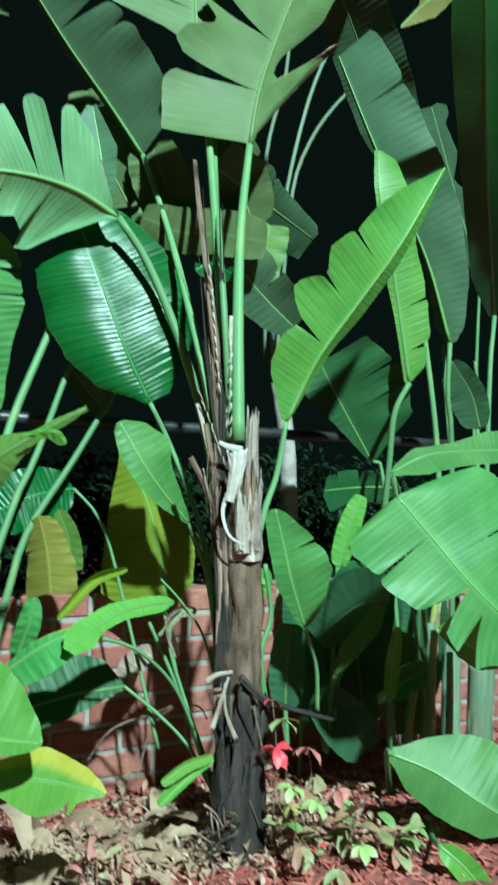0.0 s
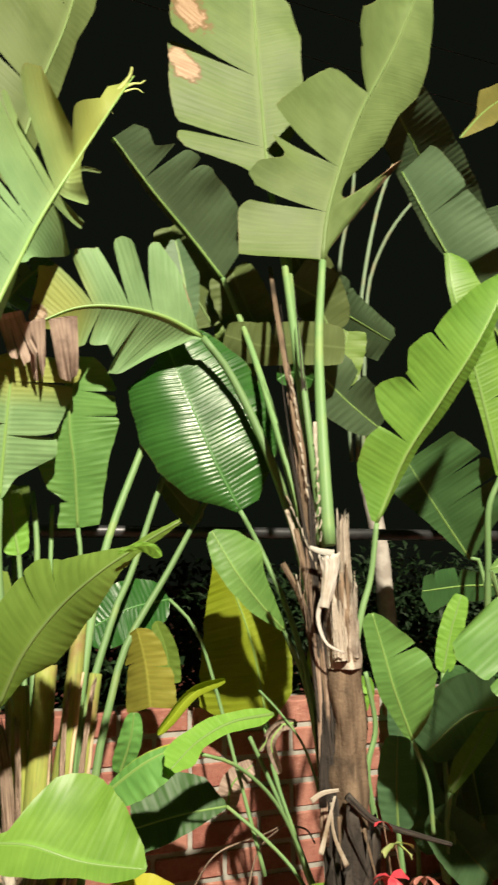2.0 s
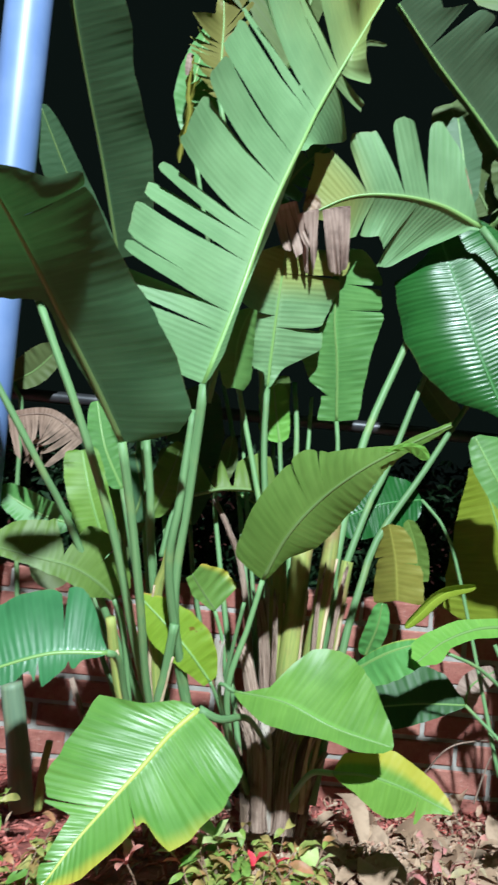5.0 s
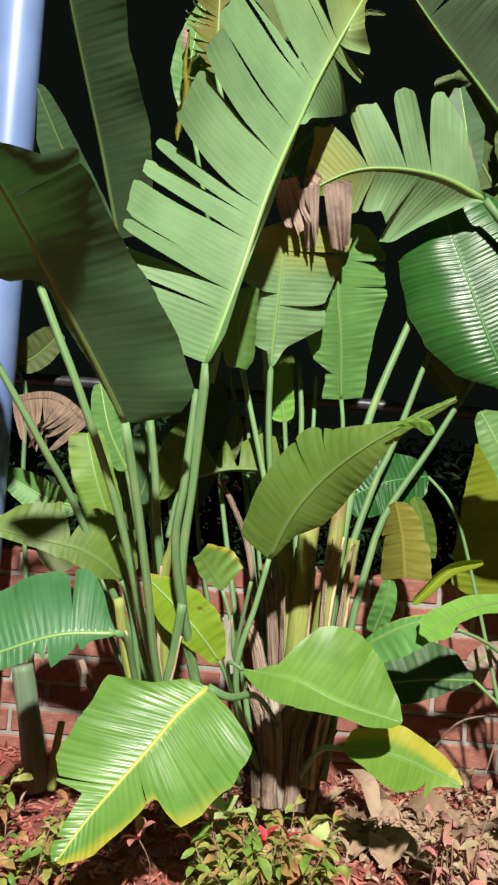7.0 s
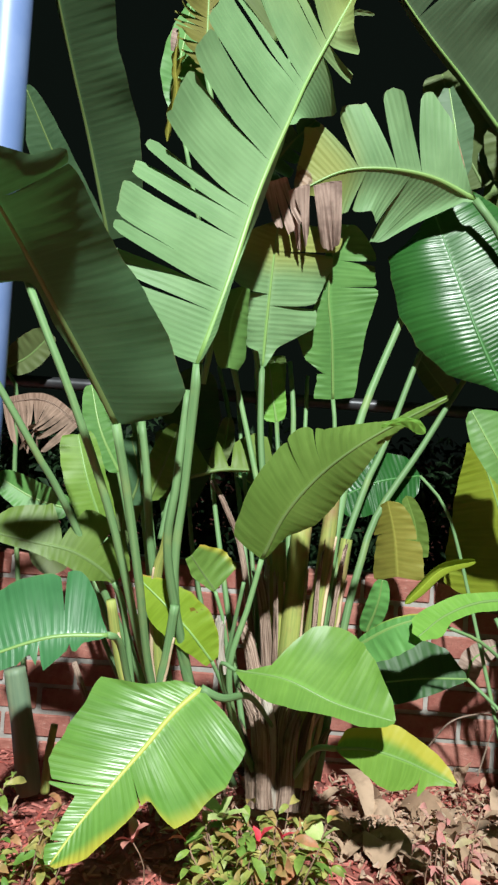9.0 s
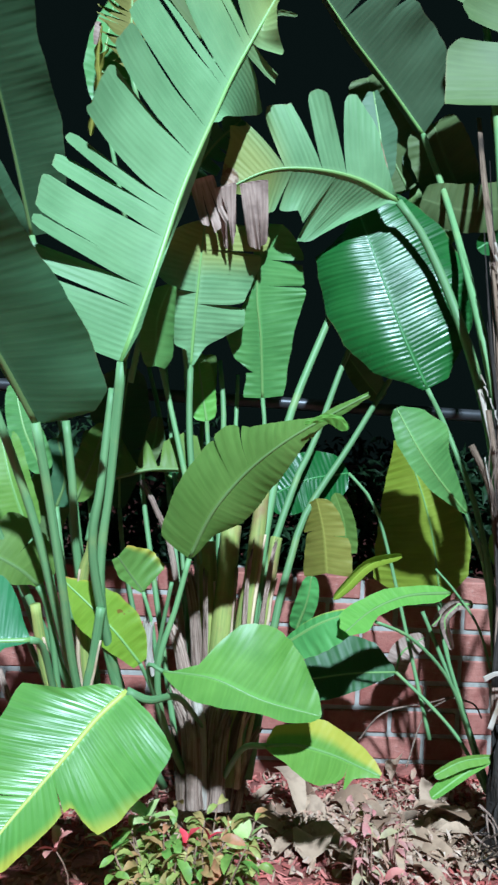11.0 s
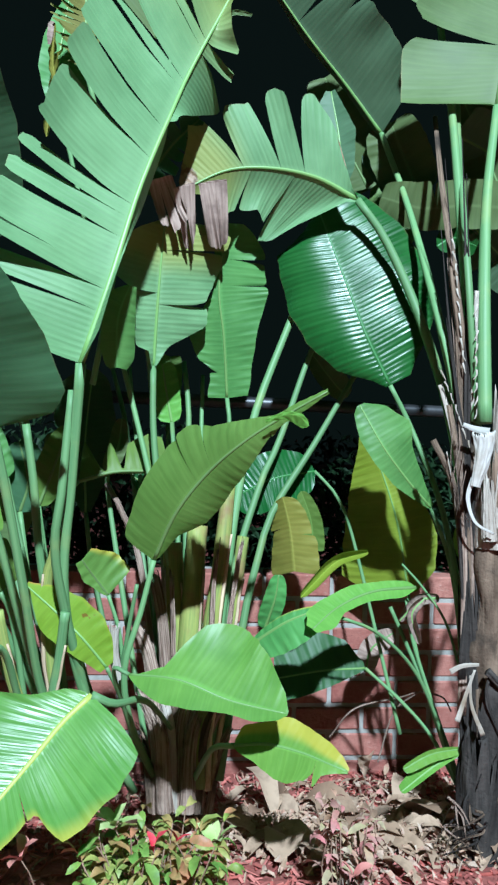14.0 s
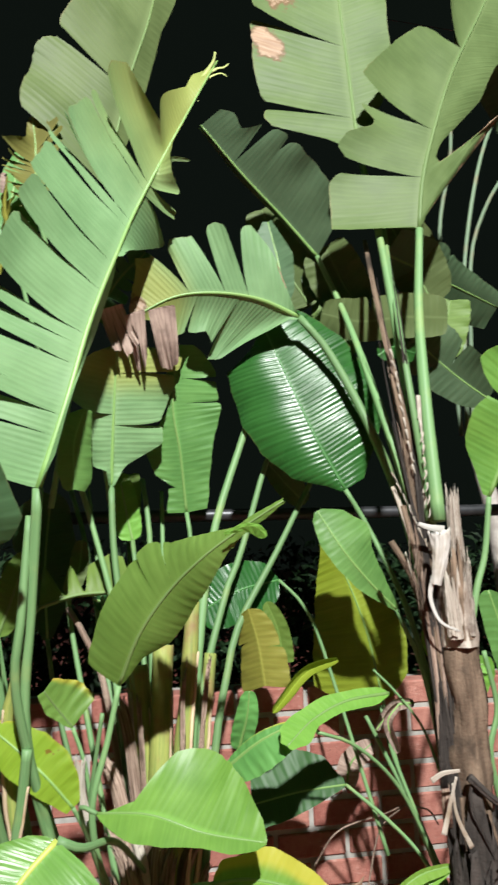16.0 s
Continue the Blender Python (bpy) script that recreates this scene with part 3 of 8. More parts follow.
# the long torn leaf
leaf(clump, ((-0.291, 1.6, 1.101), (-0.236, 1.63, 1.303), (-0.185, 1.68, 1.525), (-0.121, 1.73, 1.729), (-0.065, 1.77, 1.89), (0.087, 1.82, 2.231), (0.169, 1.86, 2.412)), (0.302, 0.183), (0.01, -0.9, -0.43), tilt=(8, -40), petiole=((-0.291, 1.6, 1.101), (-0.306, 1.64, 0.842), (-0.317, 1.68, 0.582), (-0.259, 1.75, 0.302), (-0.145, 1.8, 0.077)), thick=(0.015, 0.016), mat='pale', sweep=(-6, 48, 4, 20), cuts=([(0.088, 0.93, 0.18), (0.125, 0.62, 0.18), (0.15, 0.57, 0.14), (0.219, 0.88, 0.25), (0.256, 0.45, 0.25), (0.281, 0.75, 0.23), (0.375, 0.6, 0.05), (0.438, 0.68, 0.11), (0.525, 0.8, 0.21), (0.544, 0.97, 0.72), (0.55, 0.5, 0.27), (0.619, 0.38, 0.13), (0.638, 0.9, 0.05)], [(0.456, 0.3, 0.05), (0.613, 0.35, 0.13), (0.638, 0.62, 0.05)]), curl=(14, -10), jit=1.0, hook=0.0, fold=0.9, seed=3, prof=((0.081, 0.122, 0.151, 0.178, 0.206, 0.236, 0.269, 0.286, 0.294, 0.292, 0.29, 0.288, 0.289, 0.289, 0.29, 0.289, 0.287, 0.273, 0.263, 0.271, 0.278, 0.282, 0.285, 0.288, 0.291, 0.294, 0.295, 0.296, 0.296, 0.295, 0.296, 0.302, 0.297, 0.296, 0.292, 0.281, 0.275, 0.271, 0.27, 0.276, 0.274, 0.253, 0.233, 0.06, 0.08, 0.1, 0.102, 0.097, 0.09, 0.08, 0.071, 0.062, 0.053, 0.055, 0.058, 0.059, 0.052, 0.046, 0.039, 0.032, 0.03), (0.006, 0.011, 0.016, 0.02, 0.018, 0.017, 0.015, 0.014, 0.013, 0.013, 0.014, 0.015, 0.017, 0.019, 0.022, 0.024, 0.028, 0.031, 0.033, 0.034, 0.035, 0.035, 0.035, 0.035, 0.034, 0.033, 0.032, 0.031, 0.03, 0.043, 0.063, 0.083, 0.104, 0.126, 0.149, 0.172, 0.183, 0.126, 0.127, 0.128, 0.058, 0.039, 0.016, 0.014, 0.004, 0.004, 0.004, 0.004, 0.004, 0.004, 0.004, 0.004, 0.004, 0.004, 0.004, 0.004, 0.004, 0.004, 0.004, 0.004, 0.004)), shingle=0.32)
stalk(clump, 'frayed_tip', ((0.108, 1.855, 2.323), (0.135, 1.855, 2.367), (0.156, 1.850, 2.403), (0.161, 1.845, 2.429)), 0.009, 0.003, 'fray', flat=0.3)
stalk(clump, 'frayed_tip', ((0.128, 1.855, 2.353), (0.165, 1.850, 2.377), (0.185, 1.845, 2.379), (0.200, 1.840, 2.389)), 0.006, 0.002, 'fray', flat=0.3)
stalk(clump, 'frayed_tip', ((0.118, 1.855, 2.333), (0.155, 1.850, 2.354), (0.178, 1.845, 2.359), (0.194, 1.840, 2.346)), 0.005, 0.0015, 'fray', flat=0.3)
stalk(clump, 'frayed_tip', ((0.082, 1.850, 2.299), (0.101, 1.845, 2.286), (0.107, 1.840, 2.257)), 0.003, 0.001, 'fray', flat=0.3)
stalk(clump, 'stalk', ((-0.312, 1.630, 1.043), (-0.322, 1.615, 0.830), (-0.331, 1.640, 0.652), (-0.260, 1.760, 0.298)), 0.0110, 0.0160, 'stalk')
# broad torn leaves behind it
leaf(clump, ((-0.145, 2.0, 1.153), (-0.141, 1.99, 1.29), (-0.134, 1.98, 1.454), (-0.126, 1.98, 1.573)), (0.139, 0.215), (0.02, -0.96, -0.27), tilt=(16, -15), petiole=((-0.145, 2.0, 1.153), (-0.136, 1.98, 0.961), (-0.101, 1.95, 0.687), (-0.033, 1.85, 0.081)), thick=(0.011, 0.016), mat='pale', sweep=(-12, 8, 0, 14), cuts=([(0.481, 0.68, 0.05)], [(0.406, 0.78, 0.14), (0.763, 0.65, 0.05)]), curl=(30, -10), hook=0.03, fold=0.9, seed=5, prof=((0.008, 0.011, 0.015, 0.019, 0.062, 0.065, 0.066, 0.067, 0.068, 0.069, 0.07, 0.071, 0.073, 0.074, 0.092, 0.113, 0.134, 0.138, 0.138, 0.138, 0.138, 0.139, 0.127, 0.113, 0.1, 0.087, 0.07, 0.051, 0.032, 0.015, 0.004), (0.009, 0.017, 0.024, 0.032, 0.042, 0.066, 0.091, 0.117, 0.142, 0.157, 0.157, 0.157, 0.157, 0.157, 0.157, 0.163, 0.171, 0.178, 0.185, 0.191, 0.195, 0.2, 0.204, 0.207, 0.211, 0.215, 0.213, 0.2, 0.163, 0.063, 0.004)), shingle=0.1)
leaf(clump, ((0.073, 2.12, 1.084), (0.056, 2.1, 1.258), (0.035, 2.09, 1.405), (0.049, 2.09, 1.599)), (0.105, 0.153), (-0.06, -0.97, -0.23), tilt=(-10, -18), petiole=((0.073, 2.12, 1.084), (0.084, 2.1, 0.958), (0.071, 2.0, 0.607), (0.024, 1.85, 0.08)), thick=(0.008, 0.014), sweep=(4, 8), cuts=([(0.144, 0.45, 0.05)], [(0.638, 0.8, 0.05), (0.794, 0.78, 0.09)]), fold=0.9, seed=6, prof=((0.059, 0.054, 0.048, 0.049, 0.081, 0.093, 0.1, 0.105, 0.097, 0.077, 0.055, 0.036, 0.018, 0.016, 0.018, 0.019, 0.022, 0.023, 0.024, 0.024, 0.004), (0.07, 0.074, 0.078, 0.082, 0.087, 0.093, 0.099, 0.107, 0.118, 0.133, 0.146, 0.153, 0.153, 0.151, 0.149, 0.145, 0.141, 0.128, 0.11, 0.088, 0.053)))
leaf(clump, ((-0.101, 2.450, 1.035), (-0.104, 2.450, 1.128), (-0.100, 2.480, 1.250)), (0.059, 0.047), (-0.02, -1.00, -0.09), tilt=(10, 10), petiole=((-0.101, 2.450, 1.035), (-0.089, 2.300, 0.732), (-0.080, 1.900, 0.166)), mat='young', p=0.1, q=0.12, seed=7)
# the arching leaf over the stems
leaf(clump, ((-0.117, 1.66, 0.666), (-0.073, 1.61, 0.776), (-0.01, 1.56, 0.868), (0.061, 1.5, 0.939), (0.137, 1.46, 0.994), (0.221, 1.42, 1.047)), (0.13, 0.074), (-0.09, -0.88, 0.46), tilt=(4, -20), petiole=((-0.117, 1.66, 0.666), (-0.141, 1.66, 0.551), (-0.173, 1.66, 0.416), (-0.151, 1.7, 0.267), (-0.076, 1.78, 0.086)), thick=(0.008, 0.013), mat='olive', sweep=(2, 26), cuts=([(0.381, 0.4, 0.04), (0.469, 0.38, 0.03)], [(0.731, 0.17, 0.02)]), curl=(-30, -10), seed=8, prof=((0.092, 0.098, 0.101, 0.103, 0.107, 0.109, 0.112, 0.117, 0.122, 0.124, 0.128, 0.13, 0.128, 0.126, 0.113, 0.089, 0.08, 0.073, 0.065, 0.056, 0.046, 0.037, 0.028, 0.019, 0.013, 0.014, 0.015, 0.013, 0.011, 0.009, 0.008), (0.004, 0.013, 0.019, 0.024, 0.031, 0.048, 0.062, 0.073, 0.074, 0.074, 0.074, 0.074, 0.072, 0.069, 0.066, 0.063, 0.059, 0.054, 0.049, 0.043, 0.037, 0.031, 0.026, 0.019, 0.015, 0.014, 0.013, 0.012, 0.01, 0.007, 0.006)))
leaf(clump, ((-0.174, 1.96, 2.05), (-0.133, 1.98, 2.223), (-0.087, 2.0, 2.455), (-0.032, 2.02, 2.66), (0.003, 2.04, 2.851), (0.044, 2.05, 3.132)), (0.326, 0.088), (-0.01, -0.77, -0.64), tilt=(10, -30), petiole=((-0.116, 1.98, 2.056), (-0.222, 2.0, 1.651), (-0.306, 1.98, 1.092)), mat='old', sweep=(25, 27, 10, 20), cuts=([(0.306, 0.85, 0.06), (0.638, 0.9, 0.05)], []), seed=90, shingle=0.04, prof=((0.321, 0.323, 0.325, 0.326, 0.324, 0.32, 0.316, 0.313, 0.3, 0.278, 0.27, 0.262, 0.259, 0.26, 0.262, 0.26, 0.252, 0.243, 0.234, 0.225, 0.215, 0.203, 0.191, 0.172, 0.151, 0.129, 0.106, 0.084, 0.061, 0.039, 0.025), (0.004, 0.038, 0.039, 0.041, 0.043, 0.046, 0.05, 0.054, 0.058, 0.062, 0.067, 0.07, 0.071, 0.069, 0.067, 0.064, 0.061, 0.059, 0.065, 0.072, 0.079, 0.087, 0.088, 0.086, 0.084, 0.081, 0.066, 0.052, 0.038, 0.024, 0.018)))
leaf(clump, ((-0.354, 1.95, 1.94), (-0.359, 1.94, 2.054), (-0.362, 1.93, 2.155), (-0.372, 1.92, 2.238)), (0.119, 0.115), (0.12, -0.85, -0.52), tilt=(20, 10), petiole=((-0.354, 1.95, 1.94), (-0.173, 2.14, 1.25), (-0.125, 2.05, 0.755)), mat='brownish', sweep=(-4, 20, 25, 60), curl=(30, 20), cuts=([(0.062, 0.12, 0.56), (0.106, 0.42, 0.64), (0.156, 0.47, 0.6), (0.206, 0.5, 0.64), (0.25, 0.5, 0.64), (0.3, 0.55, 0.6), (0.35, 0.55, 0.64), (0.394, 0.55, 0.65), (0.444, 0.57, 0.65), (0.488, 0.57, 0.11)], [(0.219, 0.57, 0.07), (0.544, 0.72, 0.31), (0.613, 0.6, 0.22)]), seed=91, jit=1.5, shingle=0.4, prof=((0.018, 0.032, 0.047, 0.062, 0.078, 0.084, 0.086, 0.088, 0.09, 0.091, 0.093, 0.095, 0.097, 0.098, 0.099, 0.099, 0.1, 0.1, 0.101, 0.102, 0.111, 0.119, 0.105, 0.093, 0.08, 0.068, 0.054, 0.04, 0.033, 0.031, 0.03, 0.029, 0.027, 0.026, 0.024, 0.022, 0.021, 0.019, 0.016, 0.011, 0.006), (0.017, 0.027, 0.037, 0.039, 0.042, 0.045, 0.048, 0.051, 0.054, 0.057, 0.06, 0.064, 0.068, 0.071, 0.076, 0.08, 0.085, 0.089, 0.093, 0.098, 0.103, 0.109, 0.115, 0.111, 0.107, 0.104, 0.1, 0.097, 0.063, 0.063, 0.062, 0.062, 0.06, 0.057, 0.054, 0.051, 0.048, 0.039, 0.029, 0.019, 0.009)))
leaf(clump, ((-0.195, 2.000, 1.645), (-0.122, 1.980, 1.760), (-0.044, 1.970, 1.842)), (0.070, 0.070), (0.01, -0.92, -0.40), tilt=(20, 20), mat='shade', p=0.2, q=0.2, sweep=(-15, 10), curl=(40, 40), cuts=([(0.15, 0.9, 0.4), (0.3, 0.9, 0.4), (0.45, 0.9, 0.4), (0.6, 0.9, 0.4), (0.75, 0.9, 0.4)], [(0.15, 0.9, 0.4), (0.3, 0.9, 0.4), (0.45, 0.9, 0.4), (0.6, 0.9, 0.4), (0.75, 0.9, 0.4)]), seed=92)
leaf(clump, ((-0.174, 1.940, 1.632), (-0.139, 1.940, 1.643), (-0.109, 1.940, 1.656)), (0.016, 0.139), (0.02, -0.93, -0.36), tilt=(10, 5), mat='withered', p=0.1, q=0.1, sweep=(0, 0), cuts=([], [(0.4, 0.9, 0.3), (0.7, 0.9, 0.3)]), curl=(20, 60), rib_line=0, seed=93)
leaf(clump, ((-0.208, 1.84, 1.336), (-0.234, 1.835, 1.246), (-0.232, 1.84, 1.125)), (0.057, 0.044), (0.07, -0.98, -0.18), tilt=(-20, -10), curl=(-30, -10), fold=1.6, rib_line=0, seed=142, sweep=(-14, 10), mat='green', prof=((0.023, 0.027, 0.032, 0.037, 0.042, 0.046, 0.05, 0.052, 0.054, 0.056, 0.056, 0.057, 0.057, 0.056, 0.056, 0.056, 0.055, 0.055, 0.048, 0.04, 0.032), (0.004, 0.016, 0.028, 0.038, 0.038, 0.037, 0.038, 0.039, 0.04, 0.04, 0.04, 0.04, 0.04, 0.041, 0.042, 0.044, 0.04, 0.037, 0.034, 0.03, 0.02)), cuts=([], []))
# broad leaf behind the comb-torn one, and its withered hanging margin
leaf(clump, ((-0.414, 2.02, 1.797), (-0.441, 2.02, 1.945), (-0.429, 2.02, 2.092), (-0.415, 2.02, 2.199)), (0.054, 0.083), (0.12, -0.87, -0.48), thick=(0.008, 0.012), mat='green', seed=301, petiole=((-0.414, 2.02, 1.797), (-0.343, 2.05, 1.523), (-0.204, 2.0, 1.07), (-0.078, 1.92, 0.616)), tilt=(10, -10), prof=((0.004, 0.016, 0.022, 0.028, 0.034, 0.039, 0.043, 0.047, 0.054, 0.052, 0.052, 0.051, 0.05, 0.045, 0.041, 0.037, 0.03, 0.023, 0.016, 0.009, 0.003), (0.004, 0.029, 0.047, 0.064, 0.079, 0.083, 0.082, 0.08, 0.078, 0.074, 0.069, 0.062, 0.053, 0.044, 0.034, 0.025, 0.022, 0.018, 0.015, 0.011, 0.007)), cuts=([], [(0.238, 0.57, 0.04)]), fold=0.1)
leaf(clump, ((-0.432, 1.9, 2.023), (-0.436, 1.9, 1.943), (-0.426, 1.9, 1.868), (-0.438, 1.9, 1.798), (-0.442, 1.9, 1.726)), (0.082, 0.046), (0.13, -0.88, -0.45), mat='yellow', rib_line=0, jit=2, seed=302, tilt=(50, 40), curl=(60, 60), prof=((0.004, 0.017, 0.02, 0.022, 0.024, 0.032, 0.044, 0.056, 0.068, 0.082, 0.035, 0.04, 0.042, 0.006, 0.02, 0.034, 0.05, 0.015, 0.011, 0.014, 0.017, 0.031, 0.045, 0.059, 0.072, 0.05, 0.03, 0.033, 0.035, 0.029, 0.012), (0.004, 0.007, 0.008, 0.009, 0.01, 0.012, 0.016, 0.025, 0.034, 0.022, 0.02, 0.027, 0.035, 0.036, 0.025, 0.028, 0.036, 0.043, 0.046, 0.018, 0.022, 0.025, 0.029, 0.033, 0.019, 0.011, 0.017, 0.023, 0.023, 0.014, 0.005)), cuts=([(0.263, 0.55, 0.19), (0.488, 0.62, 0.19), (0.744, 0.75, 0.18)], [(0.406, 0.22, 0.12), (0.763, 0.35, 0.15)]))
leaf(clump, ((-0.442, 1.905, 2.035), (-0.444, 1.9, 2.001), (-0.446, 1.9, 1.97)), (0.015, 0.008), (0.13, -0.86, -0.5), mat='withered', rib_line=0, jit=2, seed=303, tilt=(15, 15), prof=((0.004, 0.01, 0.011, 0.011, 0.012, 0.012, 0.013, 0.013, 0.014, 0.014, 0.015, 0.015, 0.014, 0.013, 0.012, 0.011, 0.01, 0.009, 0.008, 0.007, 0.004), (0.004, 0.005, 0.007, 0.008, 0.008, 0.008, 0.008, 0.008, 0.008, 0.008, 0.008, 0.008, 0.008, 0.008, 0.007, 0.006, 0.006, 0.005, 0.004, 0.004, 0.003)), cuts=([], []))
# pale rolled lobe at the arching leaf's tip
leaf(clump, ((0.1, 1.445, 0.982), (0.138, 1.435, 0.996), (0.167, 1.43, 0.994), (0.185, 1.43, 0.975)), (0.009, 0.022), (-0.17, -0.98, -0.06), mat='young', rib_line=0, seed=304, tilt=(10, -30), prof=((0.004, 0.005, 0.005, 0.005, 0.006, 0.006, 0.006, 0.007, 0.008, 0.009, 0.008, 0.007, 0.007, 0.007, 0.008, 0.008, 0.007, 0.007, 0.007, 0.005, 0.002), (0.004, 0.003, 0.004, 0.005, 0.007, 0.008, 0.009, 0.009, 0.009, 0.013, 0.016, 0.018, 0.019, 0.021, 0.022, 0.021, 0.02, 0.019, 0.017, 0.012, 0.004)), cuts=([], []))
# low front leaves
leaf(clump, ((-0.158, 1.55, 0.44), (-0.054, 1.5, 0.444), (0.05, 1.46, 0.415), (0.162, 1.42, 0.402)), (0.17, 0.064), (-0.09, -0.94, 0.32), tilt=(-30, 35), petiole=((-0.158, 1.55, 0.44), (-0.192, 1.58, 0.437), (-0.155, 1.7, 0.267)), thick=(0.006, 0.007), mat='fresh', sweep=(14, 6, 14, 10), curl=(10, 0), cuts=([], []), seed=9, prof=((0.004, 0.002, 0.009, 0.017, 0.025, 0.09, 0.138, 0.158, 0.167, 0.169, 0.17, 0.162, 0.154, 0.145, 0.136, 0.123, 0.106, 0.087, 0.065, 0.042, 0.006), (0.004, 0.023, 0.035, 0.047, 0.059, 0.064, 0.064, 0.063, 0.061, 0.056, 0.049, 0.042, 0.036, 0.031, 0.031, 0.032, 0.033, 0.03, 0.025, 0.018, 0.003)))
leaf(clump, ((-0.227, 1.48, 0.42), (-0.278, 1.443, 0.378), (-0.324, 1.395, 0.327), (-0.373, 1.345, 0.275), (-0.416, 1.295, 0.23), (-0.455, 1.25, 0.177)), (0.178, 0.168), (0.095, -0.81, 0.58), tilt=(8, 0), petiole=((-0.227, 1.48, 0.42), (-0.182, 1.5, 0.396), (-0.121, 1.6, 0.367), (-0.057, 1.76, 0.242)), thick=(0.012, 0.007), mat='waxy', sweep=(0, 66, 22, 42), cuts=([(0.494, 0.75, 0.02)], [(0.625, 0.97, 0.03), (0.894, 0.85, 0.09)]), curl=(10, 8), edge=0.7, fold=1.2, seed=10, prof=((0.074, 0.153, 0.161, 0.168, 0.171, 0.174, 0.176, 0.178, 0.178, 0.177, 0.176, 0.174, 0.173, 0.171, 0.169, 0.168, 0.165, 0.162, 0.16, 0.132, 0.084, 0.085, 0.085, 0.086, 0.087, 0.087, 0.086, 0.086, 0.086, 0.086, 0.086, 0.086, 0.086, 0.085, 0.079, 0.073, 0.066, 0.059, 0.052, 0.046, 0.039, 0.032, 0.023, 0.014, 0.004), (0.024, 0.051, 0.059, 0.068, 0.078, 0.089, 0.118, 0.168, 0.167, 0.166, 0.166, 0.165, 0.164, 0.163, 0.161, 0.16, 0.158, 0.155, 0.153, 0.151, 0.148, 0.146, 0.144, 0.141, 0.139, 0.131, 0.124, 0.117, 0.11, 0.076, 0.047, 0.045, 0.043, 0.041, 0.04, 0.038, 0.037, 0.036, 0.036, 0.035, 0.034, 0.029, 0.024, 0.018, 0.008)))
leaf(clump, ((0.071, 1.55, 0.288), (0.136, 1.52, 0.303), (0.202, 1.48, 0.302), (0.253, 1.44, 0.295), (0.288, 1.42, 0.287)), (0.067, 0.077), (-0.18, -0.91, 0.38), tilt=(-20, 25), petiole=((0.071, 1.55, 0.288), (0.029, 1.62, 0.252), (-0.003, 1.75, 0.126)), thick=(0.008, 0.01), mat='young', sweep=(8, 14), cuts=([], [(0.738, 0.47, 0.14)]), edge=2.4, seed=11, prof=((0.014, 0.043, 0.044, 0.045, 0.046, 0.049, 0.057, 0.066, 0.067, 0.063, 0.06, 0.057, 0.052, 0.049, 0.046, 0.042, 0.037, 0.032, 0.027, 0.017, 0.007), (0.004, 0.018, 0.028, 0.037, 0.046, 0.055, 0.061, 0.067, 0.072, 0.074, 0.077, 0.075, 0.07, 0.066, 0.06, 0.061, 0.029, 0.021, 0.014, 0.009, 0.004)))
# overhanging leaf, its shade put into the colour, and its neighbours
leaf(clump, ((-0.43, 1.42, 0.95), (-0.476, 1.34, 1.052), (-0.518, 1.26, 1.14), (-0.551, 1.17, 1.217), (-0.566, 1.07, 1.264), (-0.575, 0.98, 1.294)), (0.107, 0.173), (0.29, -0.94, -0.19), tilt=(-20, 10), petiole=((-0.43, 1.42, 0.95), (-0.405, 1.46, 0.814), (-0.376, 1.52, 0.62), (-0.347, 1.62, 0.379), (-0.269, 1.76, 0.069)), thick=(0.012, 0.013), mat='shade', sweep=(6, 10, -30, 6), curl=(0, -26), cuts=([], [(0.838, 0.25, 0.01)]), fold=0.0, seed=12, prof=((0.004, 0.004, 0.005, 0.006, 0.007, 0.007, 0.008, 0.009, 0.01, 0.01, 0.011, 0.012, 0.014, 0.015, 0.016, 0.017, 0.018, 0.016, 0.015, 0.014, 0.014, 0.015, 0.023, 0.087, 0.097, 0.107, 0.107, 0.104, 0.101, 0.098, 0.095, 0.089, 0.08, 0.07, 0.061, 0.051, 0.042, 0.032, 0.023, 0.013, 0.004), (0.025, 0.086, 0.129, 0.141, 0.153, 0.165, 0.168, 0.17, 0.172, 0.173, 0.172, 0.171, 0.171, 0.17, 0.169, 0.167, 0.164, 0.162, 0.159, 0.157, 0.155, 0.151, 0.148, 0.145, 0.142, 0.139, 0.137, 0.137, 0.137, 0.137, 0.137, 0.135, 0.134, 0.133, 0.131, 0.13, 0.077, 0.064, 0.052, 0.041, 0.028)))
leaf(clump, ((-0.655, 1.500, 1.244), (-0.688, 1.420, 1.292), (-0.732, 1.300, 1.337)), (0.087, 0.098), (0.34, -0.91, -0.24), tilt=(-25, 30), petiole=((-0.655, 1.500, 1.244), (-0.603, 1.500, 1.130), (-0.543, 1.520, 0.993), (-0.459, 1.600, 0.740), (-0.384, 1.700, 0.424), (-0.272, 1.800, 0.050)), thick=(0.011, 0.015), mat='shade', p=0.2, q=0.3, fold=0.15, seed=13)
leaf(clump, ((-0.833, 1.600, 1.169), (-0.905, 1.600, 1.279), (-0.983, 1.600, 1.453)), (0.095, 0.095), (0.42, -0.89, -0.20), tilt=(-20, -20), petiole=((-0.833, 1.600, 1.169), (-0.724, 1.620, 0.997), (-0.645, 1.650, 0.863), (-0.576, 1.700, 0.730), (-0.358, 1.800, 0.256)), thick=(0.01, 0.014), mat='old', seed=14)
